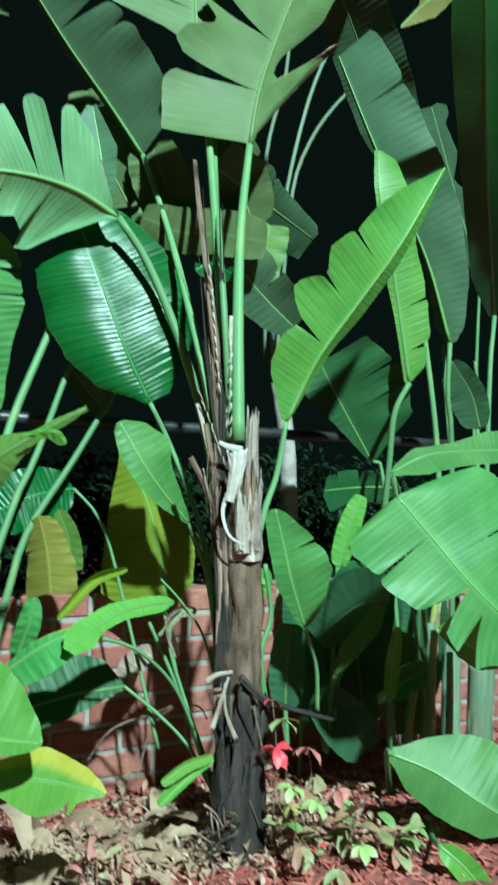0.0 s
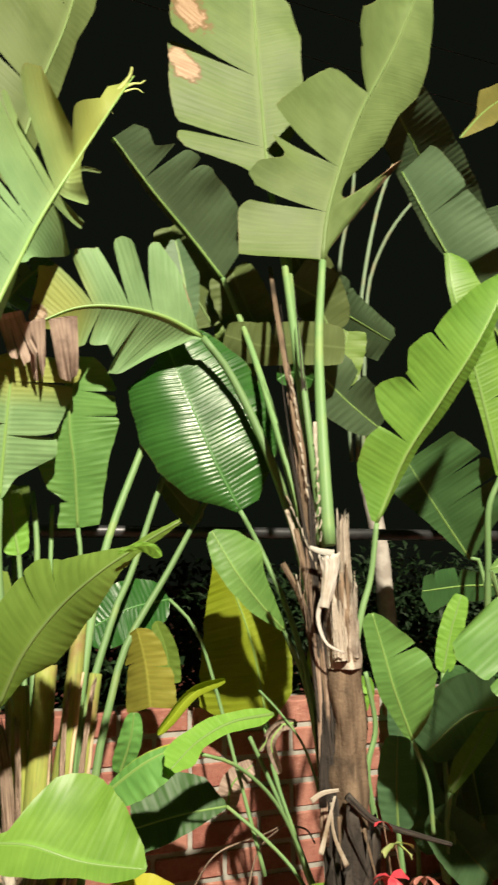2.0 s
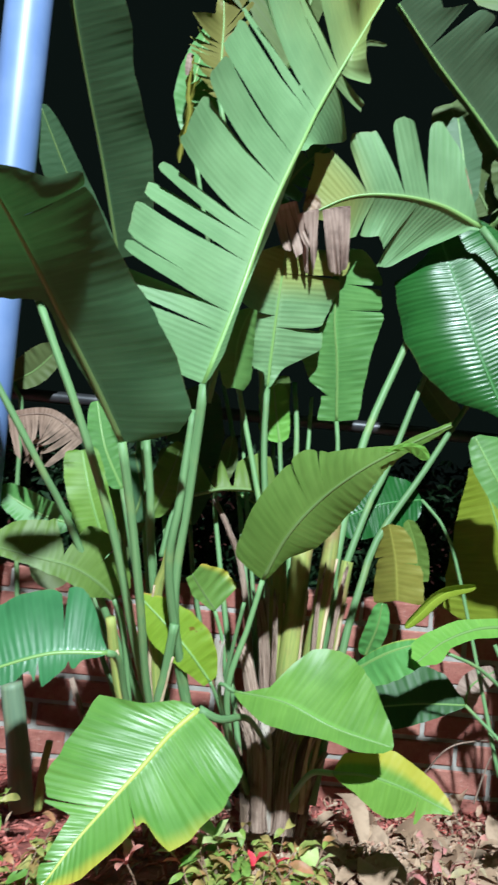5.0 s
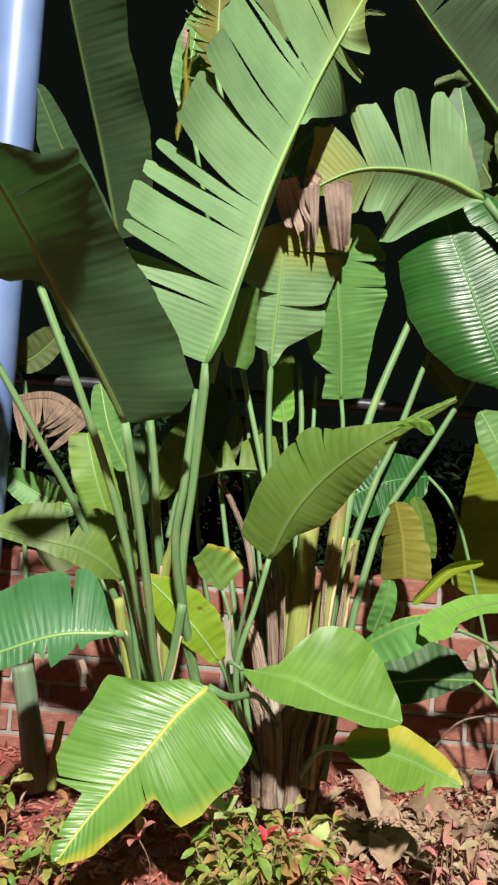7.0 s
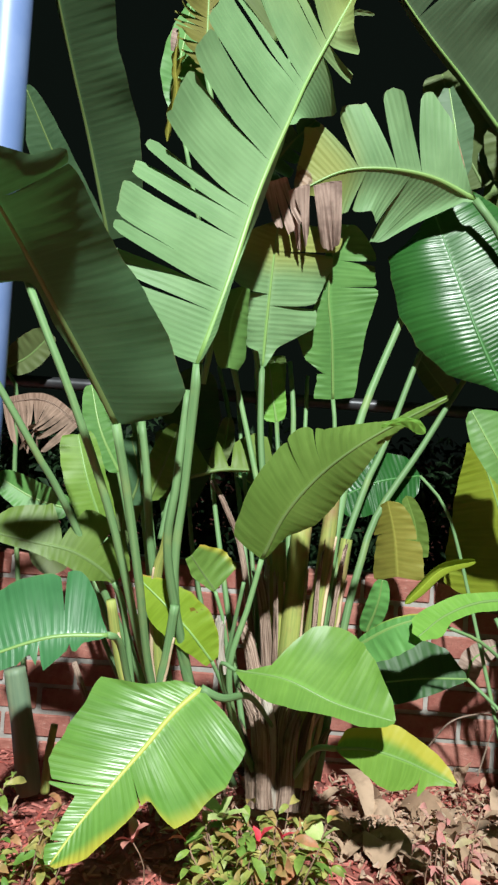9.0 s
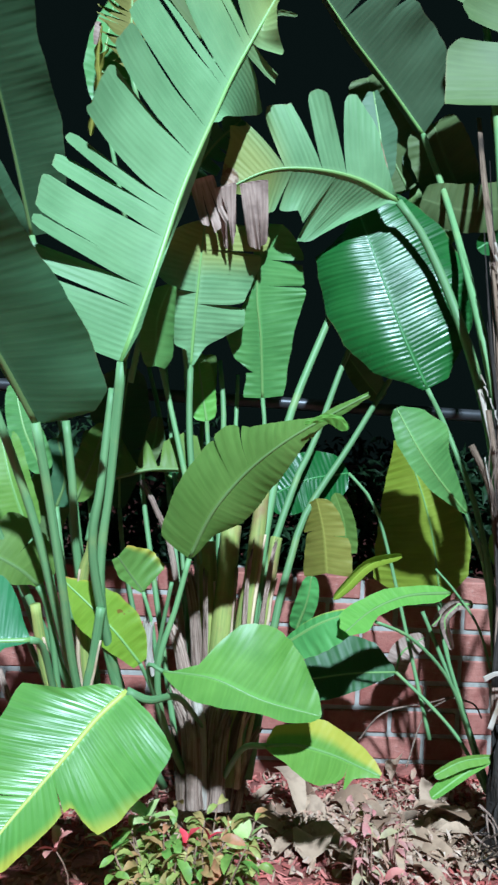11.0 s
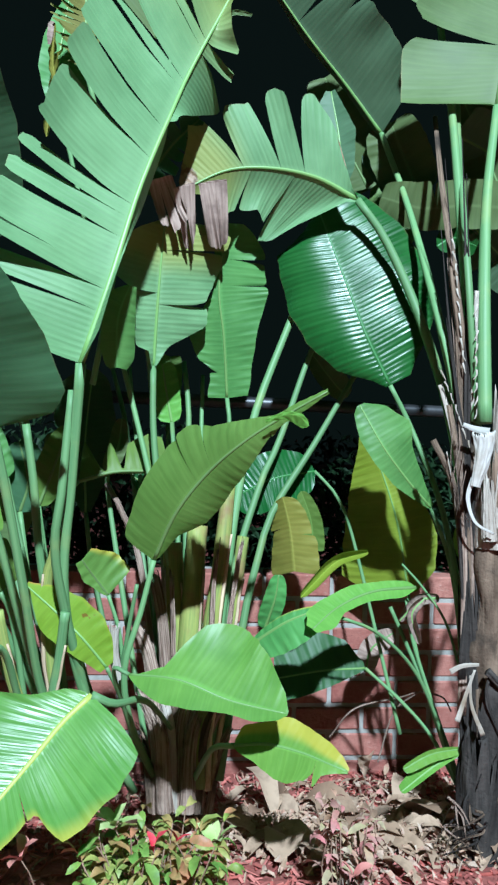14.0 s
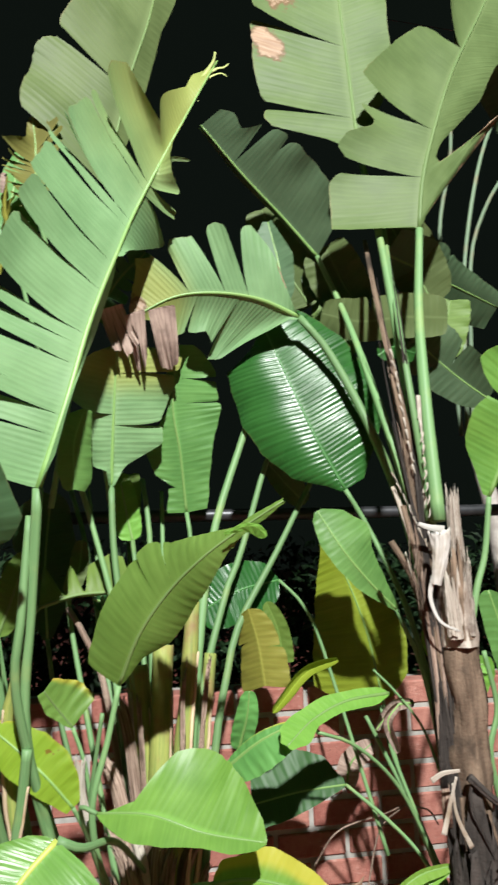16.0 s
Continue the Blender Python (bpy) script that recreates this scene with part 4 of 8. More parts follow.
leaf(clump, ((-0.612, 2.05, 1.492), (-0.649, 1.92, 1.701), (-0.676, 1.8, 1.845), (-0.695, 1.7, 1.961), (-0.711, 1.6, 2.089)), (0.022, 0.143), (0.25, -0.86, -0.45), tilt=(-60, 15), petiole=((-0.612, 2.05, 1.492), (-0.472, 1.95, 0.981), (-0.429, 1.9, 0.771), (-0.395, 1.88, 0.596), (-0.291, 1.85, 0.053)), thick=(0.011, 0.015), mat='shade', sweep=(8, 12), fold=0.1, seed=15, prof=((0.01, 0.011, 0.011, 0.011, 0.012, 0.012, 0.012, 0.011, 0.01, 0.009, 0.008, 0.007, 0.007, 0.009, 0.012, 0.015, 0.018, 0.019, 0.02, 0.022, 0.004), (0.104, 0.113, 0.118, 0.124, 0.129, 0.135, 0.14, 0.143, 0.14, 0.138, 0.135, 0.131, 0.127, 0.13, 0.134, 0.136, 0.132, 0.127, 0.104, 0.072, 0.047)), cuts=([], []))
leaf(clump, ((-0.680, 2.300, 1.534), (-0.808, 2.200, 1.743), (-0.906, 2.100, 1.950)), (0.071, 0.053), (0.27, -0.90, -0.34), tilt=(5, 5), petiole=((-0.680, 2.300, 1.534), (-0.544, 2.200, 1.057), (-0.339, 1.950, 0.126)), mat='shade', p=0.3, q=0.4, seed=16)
leaf(clump, ((-0.43, 1.5, 0.51), (-0.543, 1.48, 0.503), (-0.651, 1.46, 0.466), (-0.747, 1.45, 0.421)), (0.076, 0.161), (0.17, -0.84, 0.515), tilt=(6, -6), petiole=((-0.43, 1.5, 0.51), (-0.411, 1.55, 0.477), (-0.38, 1.65, 0.308), (-0.27, 1.78, 0.059)), thick=(0.01, 0.012), mat='teal', sweep=(-4, 10), cuts=([(0.231, 0.52, 0.18), (0.419, 0.82, 0.1)], [(0.269, 0.65, 0.07)]), curl=(10, -14), seed=17, prof=((0.004, 0.01, 0.014, 0.017, 0.037, 0.038, 0.051, 0.064, 0.076, 0.027, 0.029, 0.04, 0.039, 0.039, 0.039, 0.038, 0.037, 0.035, 0.03, 0.017, 0.004), (0.004, 0.041, 0.094, 0.127, 0.146, 0.152, 0.161, 0.159, 0.158, 0.156, 0.153, 0.15, 0.146, 0.14, 0.133, 0.127, 0.108, 0.08, 0.055, 0.03, 0.004)))
leaf(clump, ((-0.466, 1.72, 0.577), (-0.503, 1.7, 0.615), (-0.568, 1.68, 0.651), (-0.656, 1.66, 0.669), (-0.737, 1.66, 0.683), (-0.804, 1.66, 0.697)), (0.041, 0.121), (0.27, -0.95, 0.15), tilt=(20, -20), petiole=((-0.466, 1.72, 0.577), (-0.44, 1.74, 0.505), (-0.406, 1.78, 0.273)), thick=(0.009, 0.011), mat='olive', sweep=(-10, 4, -20, 10), cuts=([], [(0.231, 0.65, 0.09), (0.425, 0.78, 0.44)]), seed=18, prof=((0.004, 0.012, 0.026, 0.038, 0.041, 0.041, 0.039, 0.037, 0.035, 0.032, 0.029, 0.025, 0.022, 0.021, 0.02, 0.019, 0.018, 0.018, 0.018, 0.019, 0.004), (0.056, 0.067, 0.081, 0.098, 0.112, 0.117, 0.121, 0.121, 0.113, 0.109, 0.106, 0.101, 0.097, 0.092, 0.086, 0.081, 0.067, 0.042, 0.03, 0.019, 0.008)))
leaf(clump, ((-0.216, 1.7, 0.41), (-0.273, 1.7, 0.476), (-0.34, 1.72, 0.533), (-0.415, 1.75, 0.588)), (0.054, 0.067), (0.1, -0.97, 0.22), tilt=(-12, 8), petiole=((-0.216, 1.7, 0.41), (-0.187, 1.72, 0.345), (-0.141, 1.78, 0.21)), thick=(0.006, 0.007), mat='lime', sweep=(0, 4), edge=-0.5, spots=0.4, seed=19, prof=((0.018, 0.023, 0.027, 0.032, 0.037, 0.041, 0.044, 0.048, 0.051, 0.052, 0.053, 0.054, 0.054, 0.053, 0.046, 0.038, 0.03, 0.021, 0.011, 0.002, 0.004), (0.018, 0.03, 0.041, 0.049, 0.054, 0.059, 0.065, 0.067, 0.066, 0.065, 0.065, 0.064, 0.059, 0.055, 0.051, 0.047, 0.041, 0.033, 0.025, 0.017, 0.01)), cuts=([], []))
leaf(clump, ((-0.222, 1.74, 0.569), (-0.254, 1.735, 0.609), (-0.285, 1.72, 0.654)), (0.027, 0.083), (0.05, -0.98, 0.18), tilt=(20, -15), petiole=((-0.222, 1.74, 0.569), (-0.193, 1.74, 0.482), (-0.176, 1.75, 0.357), (-0.16, 1.78, 0.243)), thick=(0.006, 0.007), edge=-0.9, mat='olive', seed=20, prof=((0.004, 0.007, 0.01, 0.012, 0.014, 0.015, 0.017, 0.019, 0.021, 0.023, 0.025, 0.027, 0.027, 0.026, 0.024, 0.023, 0.022, 0.021, 0.02, 0.019, 0.017), (0.077, 0.082, 0.083, 0.083, 0.082, 0.082, 0.081, 0.081, 0.08, 0.079, 0.077, 0.073, 0.069, 0.065, 0.06, 0.056, 0.052, 0.048, 0.044, 0.04, 0.035)), cuts=([], []))
leaf(clump, ((-0.537, 1.900, 0.680), (-0.587, 1.900, 0.804), (-0.630, 1.930, 0.926)), (0.061, 0.052), (0.22, -0.97, 0.06), tilt=(10, 10), petiole=((-0.537, 1.900, 0.680), (-0.458, 1.880, 0.442), (-0.321, 1.860, 0.046)), mat='young', p=0.15, q=0.15, seed=21)
leaf(clump, ((-0.515, 1.950, 0.831), (-0.573, 1.950, 0.940), (-0.615, 1.980, 1.067)), (0.043, 0.049), (0.21, -0.98, -0.01), tilt=(20, -20), petiole=((-0.515, 1.950, 0.831), (-0.422, 1.900, 0.515), (-0.292, 1.860, 0.048)), seed=22)
leaf(clump, ((-0.425, 1.920, 0.762), (-0.390, 1.920, 0.864), (-0.361, 1.950, 0.971)), (0.047, 0.042), (0.12, -0.99, 0.03), tilt=(15, -20), petiole=((-0.425, 1.920, 0.762), (-0.377, 1.900, 0.518), (-0.278, 1.860, 0.049)), mat='olive', seed=23)
leaf(clump, ((-0.331, 1.96, 0.829), (-0.241, 1.98, 0.856), (-0.151, 2.0, 0.861), (-0.088, 2.02, 0.858)), (0.125, 0.016), (0.06, -1.0, 0.03), tilt=(-20, -60), petiole=((-0.331, 1.96, 0.829), (-0.368, 1.94, 0.778), (-0.386, 1.92, 0.661)), sweep=(-8, -8, 0, 0), cuts=([], []), curl=(-20, 0), mat='olive', seed=24, prof=((0.004, 0.011, 0.022, 0.034, 0.046, 0.058, 0.07, 0.083, 0.096, 0.107, 0.119, 0.011, 0.009, 0.007, 0.027, 0.05, 0.076, 0.09, 0.106, 0.011, 0.009, 0.026, 0.049, 0.072, 0.091, 0.094, 0.098, 0.101, 0.105, 0.108, 0.111, 0.115, 0.118, 0.122, 0.125, 0.123, 0.122, 0.121, 0.12, 0.12, 0.118), (0.012, 0.012, 0.012, 0.013, 0.013, 0.013, 0.014, 0.014, 0.014, 0.014, 0.014, 0.014, 0.014, 0.013, 0.012, 0.011, 0.012, 0.013, 0.014, 0.015, 0.015, 0.016, 0.016, 0.016, 0.015, 0.015, 0.015, 0.014, 0.014, 0.013, 0.013, 0.013, 0.014, 0.014, 0.014, 0.014, 0.014, 0.013, 0.013, 0.013, 0.013)))
leaf(clump, ((-0.972, 2.300, 1.126), (-0.902, 2.300, 1.168), (-0.830, 2.300, 1.247)), (0.066, 0.047), (0.31, -0.95, -0.10), tilt=(15, 15), petiole=((-0.972, 2.300, 1.126), (-0.928, 2.300, 1.037), (-0.908, 2.300, 0.672), (-0.773, 2.200, -0.096)), mat='old', seed=25)
leaf(clump, ((-0.646, 2.000, 0.952), (-0.746, 2.000, 1.015), (-0.865, 2.000, 1.000)), (0.153, 0.019), (0.28, -0.96, -0.05), tilt=(10, 0), mat='dead', p=0.12, q=0.15, sweep=(6, -6), cuts=([(0.1, 0.95, 0.5), (0.19, 0.95, 0.5), (0.28, 0.95, 0.5), (0.37, 0.95, 0.5), (0.46, 0.95, 0.5), (0.55, 0.95, 0.5), (0.64, 0.95, 0.5), (0.73, 0.95, 0.5), (0.82, 0.95, 0.5), (0.91, 0.95, 0.5)], []), curl=(30, 0), jit=3, seed=26)
leaf(clump, ((-0.689, 2.150, 0.700), (-0.803, 2.150, 0.726), (-0.919, 2.150, 0.786)), (0.053, 0.053), (0.29, -0.95, 0.09), tilt=(15, 15), petiole=((-0.689, 2.150, 0.700), (-0.525, 2.000, 0.408), (-0.323, 1.880, 0.037)), seed=27)
leaf(clump, ((-0.674, 2.100, 0.605), (-0.724, 2.100, 0.552), (-0.778, 2.100, 0.598)), (0.043, 0.043), (0.26, -0.95, 0.17), tilt=(15, 15), petiole=((-0.674, 2.100, 0.605), (-0.519, 2.000, 0.329), (-0.323, 1.880, 0.037)), mat='old', seed=28)
leaf(clump, ((-0.087, 2.200, 1.008), (-0.105, 2.200, 1.090), (-0.123, 2.200, 1.185)), (0.052, 0.042), (0.01, -1.00, -0.08), tilt=(5, 5), petiole=((-0.087, 2.200, 1.008), (-0.063, 2.100, 0.753), (-0.018, 1.880, 0.067)), mat='young', p=0.2, q=0.15, seed=130)
leaf(clump, ((-0.487, 2.000, 0.739), (-0.469, 2.000, 0.823), (-0.497, 2.000, 0.930)), (0.052, 0.059), (0.19, -0.98, 0.04), tilt=(5, 5), petiole=((-0.487, 2.000, 0.739), (-0.420, 1.950, 0.454), (-0.265, 1.900, 0.061)), mat='shade', seed=131)
leaf(clump, ((-0.399, 2.000, 0.765), (-0.388, 2.000, 0.857), (-0.411, 2.000, 0.957)), (0.037, 0.046), (0.15, -0.99, 0.02), tilt=(5, 5), petiole=((-0.399, 2.000, 0.765), (-0.333, 1.950, 0.455), (-0.193, 1.900, 0.060)), mat='old', seed=132)
leaf(clump, ((-0.266, 2.100, 0.852), (-0.239, 2.100, 0.927), (-0.231, 2.100, 1.009)), (0.030, 0.026), (0.07, -1.00, -0.01), tilt=(5, 5), petiole=((-0.266, 2.100, 0.852), (-0.255, 2.100, 0.747), (-0.105, 1.900, 0.059)), mat='old', seed=133)
leaf(clump, ((-0.012, 1.800, 2.012), (0.026, 1.800, 2.042), (0.076, 1.800, 2.041)), (0.007, 0.007), (-0.06, -0.84, -0.54), tilt=(15, 15), mat='old', rib_line=0, seed=134)
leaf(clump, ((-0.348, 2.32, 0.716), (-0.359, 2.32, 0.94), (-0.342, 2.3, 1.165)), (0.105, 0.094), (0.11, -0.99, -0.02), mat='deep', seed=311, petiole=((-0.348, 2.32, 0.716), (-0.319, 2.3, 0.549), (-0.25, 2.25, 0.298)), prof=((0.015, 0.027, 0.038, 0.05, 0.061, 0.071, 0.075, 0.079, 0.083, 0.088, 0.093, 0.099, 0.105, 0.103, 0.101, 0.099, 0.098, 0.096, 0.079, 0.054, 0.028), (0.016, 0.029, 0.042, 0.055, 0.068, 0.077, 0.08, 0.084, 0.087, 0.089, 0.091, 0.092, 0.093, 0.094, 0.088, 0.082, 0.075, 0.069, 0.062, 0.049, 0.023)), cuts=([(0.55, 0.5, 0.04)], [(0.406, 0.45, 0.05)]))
leaf(clump, ((-0.521, 2.1, 0.598), (-0.516, 2.1, 0.799), (-0.49, 2.1, 0.953)), (0.065, 0.059), (0.2, -0.98, 0.06), mat='old', seed=312, petiole=((-0.521, 2.1, 0.598), (-0.472, 2.05, 0.443), (-0.353, 1.95, 0.23)), prof=((0.013, 0.021, 0.028, 0.035, 0.042, 0.049, 0.057, 0.064, 0.063, 0.063, 0.063, 0.063, 0.064, 0.065, 0.063, 0.053, 0.044, 0.035, 0.027, 0.018, 0.011), (0.013, 0.019, 0.025, 0.031, 0.038, 0.044, 0.05, 0.056, 0.058, 0.059, 0.059, 0.058, 0.058, 0.056, 0.055, 0.047, 0.039, 0.031, 0.023, 0.015, 0.007)), cuts=([], [(0.606, 0.5, 0.05)]))
leaf(clump, ((-0.202, 2.2, 0.839), (-0.15, 2.2, 0.814), (-0.082, 2.2, 0.77)), (0.04, 0.037), (0.02, -1.0, 0.04), mat='teal', seed=313, petiole=((-0.082, 2.2, 0.77), (-0.044, 2.15, 0.665), (-0.02, 2.0, 0.448)), prof=((0.013, 0.016, 0.019, 0.023, 0.026, 0.029, 0.031, 0.032, 0.034, 0.035, 0.037, 0.039, 0.04, 0.035, 0.031, 0.027, 0.023, 0.019, 0.015, 0.011, 0.004), (0.004, 0.014, 0.019, 0.025, 0.03, 0.034, 0.037, 0.037, 0.037, 0.037, 0.036, 0.036, 0.035, 0.035, 0.034, 0.033, 0.028, 0.023, 0.019, 0.014, 0.01)), cuts=([], []))
# long bare leaf stalks
stalk(clump, 'stalk', ((0.337, 2.140, 1.543), (0.249, 2.100, 1.312), (0.146, 2.040, 1.025), (0.094, 1.950, 0.769), (0.060, 1.880, 0.489), (0.022, 1.820, 0.094)), 0.0120, 0.0200, 'stalk')
stalk(clump, 'stalk', ((0.376, 2.160, 1.358), (0.312, 2.120, 1.208), (0.226, 2.060, 0.963), (0.165, 2.000, 0.832), (0.083, 1.920, 0.544), (0.038, 1.840, 0.085)), 0.0100, 0.0160, 'stalk')
stalk(clump, 'stalk', ((0.495, 2.150, 1.223), (0.421, 2.120, 1.102), (0.327, 2.060, 0.951), (0.205, 2.000, 0.761), (0.157, 1.950, 0.617), (0.124, 1.920, 0.469), (0.067, 1.840, 0.084)), 0.0100, 0.0160, 'stalk')
stalk(clump, 'stalk', ((-0.057, 2.250, 1.204), (-0.036, 2.200, 1.024), (-0.037, 2.050, 0.758), (-0.019, 1.860, 0.076)), 0.0100, 0.0140, 'stalk')
stalk(clump, 'stalk', ((0.006, 2.300, 1.169), (0.006, 2.250, 0.993), (0.003, 2.050, 0.598), (-0.004, 1.860, 0.076)), 0.0080, 0.0120, 'stalk')
stalk(clump, 'stalk', ((-0.227, 2.300, 1.183), (-0.197, 2.250, 0.966), (-0.133, 2.050, 0.594), (-0.047, 1.880, 0.068)), 0.0070, 0.0100, 'stalk')
stalk(clump, 'stalk', ((-0.286, 2.350, 1.186), (-0.229, 2.300, 0.984), (-0.151, 2.100, 0.586), (-0.047, 1.900, 0.059)), 0.0090, 0.0130, 'stalk')
stalk(clump, 'stalk', ((-0.432, 1.750, 0.968), (-0.409, 1.750, 0.834), (-0.384, 1.760, 0.633), (-0.318, 1.800, 0.284)), 0.0120, 0.0140, 'stalk')
# thick sheathed stems at the clump's foot
stalk(clump, 'stem', ((0.069, 1.900, 0.832), (0.052, 1.860, 0.628), (0.033, 1.840, 0.457), (0.008, 1.800, 0.089)), 0.0180, 0.0300, 'stem', sheath=1)
stalk(clump, 'stem', ((-0.008, 1.920, 0.723), (-0.016, 1.900, 0.531), (-0.022, 1.880, 0.330), (-0.022, 1.840, 0.071)), 0.0260, 0.0360, 'stem', sheath=1)
stalk(clump, 'stem', ((-0.074, 1.940, 0.673), (-0.063, 1.920, 0.496), (-0.051, 1.900, 0.323), (-0.035, 1.860, 0.062)), 0.0270, 0.0340, 'stem', sheath=1)
stalk(clump, 'stem', ((0.118, 1.950, 0.693), (0.092, 1.920, 0.499), (0.055, 1.880, 0.257), (0.024, 1.840, 0.071)), 0.0160, 0.0240, 'stem', sheath=1)
ragged_sheath(clump, 'dry_sheath', ((-0.134, 1.900, 0.639), (-0.091, 1.880, 0.475), (-0.047, 1.840, 0.071)), 0.0120, 0.0220, 'dry', arc=170, jag=0.15, seed=11)
ragged_sheath(clump, 'dry_sheath', ((-0.181, 1.89, 0.495), (-0.117, 1.85, 0.379), (-0.063, 1.83, 0.038)), 0.0120, 0.0260, 'dry', arc=190, jag=0.2, seed=12)
ragged_sheath(clump, 'dry_sheath', ((-0.16, 1.79, 0.365), (-0.104, 1.77, 0.249), (-0.083, 1.76, 0.048)), 0.0110, 0.0187, 'dry', arc=150, turn=-20, jag=0.25, seed=30)
ragged_sheath(clump, 'dry_sheath', ((-0.138, 1.77, 0.325), (-0.092, 1.75, 0.234), (-0.066, 1.74, 0.058)), 0.0130, 0.0221, 'dry', arc=167, turn=-7, jag=0.35, seed=31)
ragged_sheath(clump, 'dry_sheath', ((-0.113, 1.78, 0.381), (-0.066, 1.76, 0.259), (-0.054, 1.75, 0.053)), 0.0100, 0.0170, 'pale', arc=184, turn=6, jag=0.45, seed=32)
ragged_sheath(clump, 'dry_sheath', ((-0.121, 1.75, 0.347), (-0.085, 1.73, 0.25), (-0.069, 1.72, 0.069)), 0.0120, 0.0204, 'dry', arc=201, turn=19, jag=0.55, seed=33)
ragged_sheath(clump, 'dry_sheath', ((-0.024, 1.8, 0.343), (-0.046, 1.78, 0.235), (-0.043, 1.77, 0.042)), 0.0140, 0.0238, 'bark', arc=150, turn=32, jag=0.25, seed=34)
ragged_sheath(clump, 'dry_sheath', ((-0.003, 1.79, 0.366), (-0.035, 1.77, 0.248), (-0.026, 1.76, 0.047)), 0.0120, 0.0204, 'dry', arc=167, turn=-20, jag=0.35, seed=35)
ragged_sheath(clump, 'dry_sheath', ((0.019, 1.77, 0.325), (-0.012, 1.75, 0.233), (-0.016, 1.74, 0.057)), 0.0120, 0.0204, 'dry', arc=184, turn=-7, jag=0.45, seed=36)
ragged_sheath(clump, 'dry_sheath', ((0.038, 1.83, 0.349), (-0.002, 1.81, 0.23), (-0.001, 1.8, 0.026)), 0.0130, 0.0221, 'dry', arc=201, turn=6, jag=0.55, seed=37)
ragged_sheath(clump, 'dry_sheath', ((0.066, 1.82, 0.323), (0.023, 1.8, 0.22), (0.007, 1.79, 0.031)), 0.0100, 0.0170, 'bark', arc=150, turn=19, jag=0.25, seed=38)
ragged_sheath(clump, 'dry_sheath', ((0.102, 1.87, 0.311), (0.039, 1.85, 0.202), (0.018, 1.84, 0.005)), 0.0090, 0.0153, 'dry', arc=167, turn=32, jag=0.35, seed=39)
ragged_sheath(clump, 'dry_sheath', ((0.127, 1.87, 0.251), (0.071, 1.85, 0.172), (0.042, 1.84, 0.004)), 0.0070, 0.0119, 'dry', arc=184, turn=-20, jag=0.45, seed=40)
ragged_sheath(clump, 'dry_sheath', ((-0.174, 1.79, 0.27), (-0.125, 1.77, 0.202), (-0.096, 1.76, 0.049)), 0.0080, 0.0136, 'bark', arc=201, turn=-7, jag=0.55, seed=41)
ragged_sheath(clump, 'dry_sheath', ((0.032, 1.840, 0.732), (0.019, 1.820, 0.562), (0.013, 1.800, 0.285)), 0.0160, 0.0240, 'dry', arc=90, turn=-70, jag=0.3, seed=18)
ragged_sheath(clump, 'dry_sheath', ((-0.060, 1.860, 0.683), (-0.050, 1.850, 0.511), (-0.035, 1.840, 0.271)), 0.0200, 0.0260, 'dry', arc=80, turn=70, jag=0.4, seed=19)
ragged_sheath(clump, 'dry_sheath', ((0.104, 1.900, 0.728), (0.083, 1.880, 0.611), (0.063, 1.850, 0.470)), 0.0160, 0.0220, 'dry', arc=80, turn=-60, jag=0.35, seed=51)
ragged_sheath(clump, 'dry_sheath', ((-0.074, 1.920, 0.683), (-0.063, 1.900, 0.530), (-0.049, 1.880, 0.300)), 0.0290, 0.0340, 'pale', arc=40, turn=62, jag=0.4, seed=54)
ragged_sheath(clump, 'dry_sheath', ((-0.203, 1.720, 0.530), (-0.203, 1.720, 0.444), (-0.187, 1.720, 0.378)), 0.0120, 0.0120, 'pale', arc=150, jag=0.3, seed=20)
stalk(clump, 'cut_stalk', ((-0.310, 1.660, 0.546), (-0.321, 1.680, 0.435), (-0.333, 1.700, 0.321), (-0.313, 1.760, 0.093)), 0.0135, 0.0190, 'stalk', sheath=1)
stalk(clump, 'stem', ((-0.470, 1.720, 0.534), (-0.453, 1.740, 0.435), (-0.419, 1.760, 0.307), (-0.315, 1.800, 0.060)), 0.0120, 0.0180, 'stem', sheath=1)
stalk(clump, 'stem', ((-0.341, 1.720, 0.721), (-0.354, 1.740, 0.649), (-0.367, 1.760, 0.548), (-0.318, 1.820, 0.065)), 0.0120, 0.0200, 'stem', sheath=1)
stalk(clump, 'stalk', ((-0.154, 1.700, 0.603), (-0.173, 1.720, 0.475), (-0.185, 1.750, 0.356), (-0.156, 1.800, 0.215)), 0.0060, 0.0070, 'stalk')
stalk(clump, 'stalk', ((-0.112, 2.000, 0.518), (-0.106, 1.960, 0.372), (-0.081, 1.900, 0.181)), 0.0100, 0.0120, 'stalk')
stalk(clump, 'stem', ((-0.777, 2.000, 0.262), (-0.744, 2.000, 0.106), (-0.711, 2.000, -0.081)), 0.0300, 0.0360, 'grey')
stalk(clump, 'dry_sheath', ((-0.600, 1.950, 0.306), (-0.556, 1.920, 0.227), (-0.480, 1.900, 0.090)), 0.0080, 0.0120, 'dry')
stalk(clump, 'stem', ((-0.641, 1.950, 0.133), (-0.651, 1.950, 0.055), (-0.654, 1.950, -0.053)), 0.0100, 0.0130, 'stem')
stalk(clump, 'dry_sheath', ((-0.267, 2.100, 0.819), (-0.218, 2.050, 0.744), (-0.157, 2.000, 0.594), (-0.080, 1.900, 0.166)), 0.0080, 0.0100, 'dry')

trunk_plant = plant('bird_of_paradise_tree', (0.729, 1.700, 0.000), 'tall bird of paradise with fibrous broken trunk and fanned leaves')
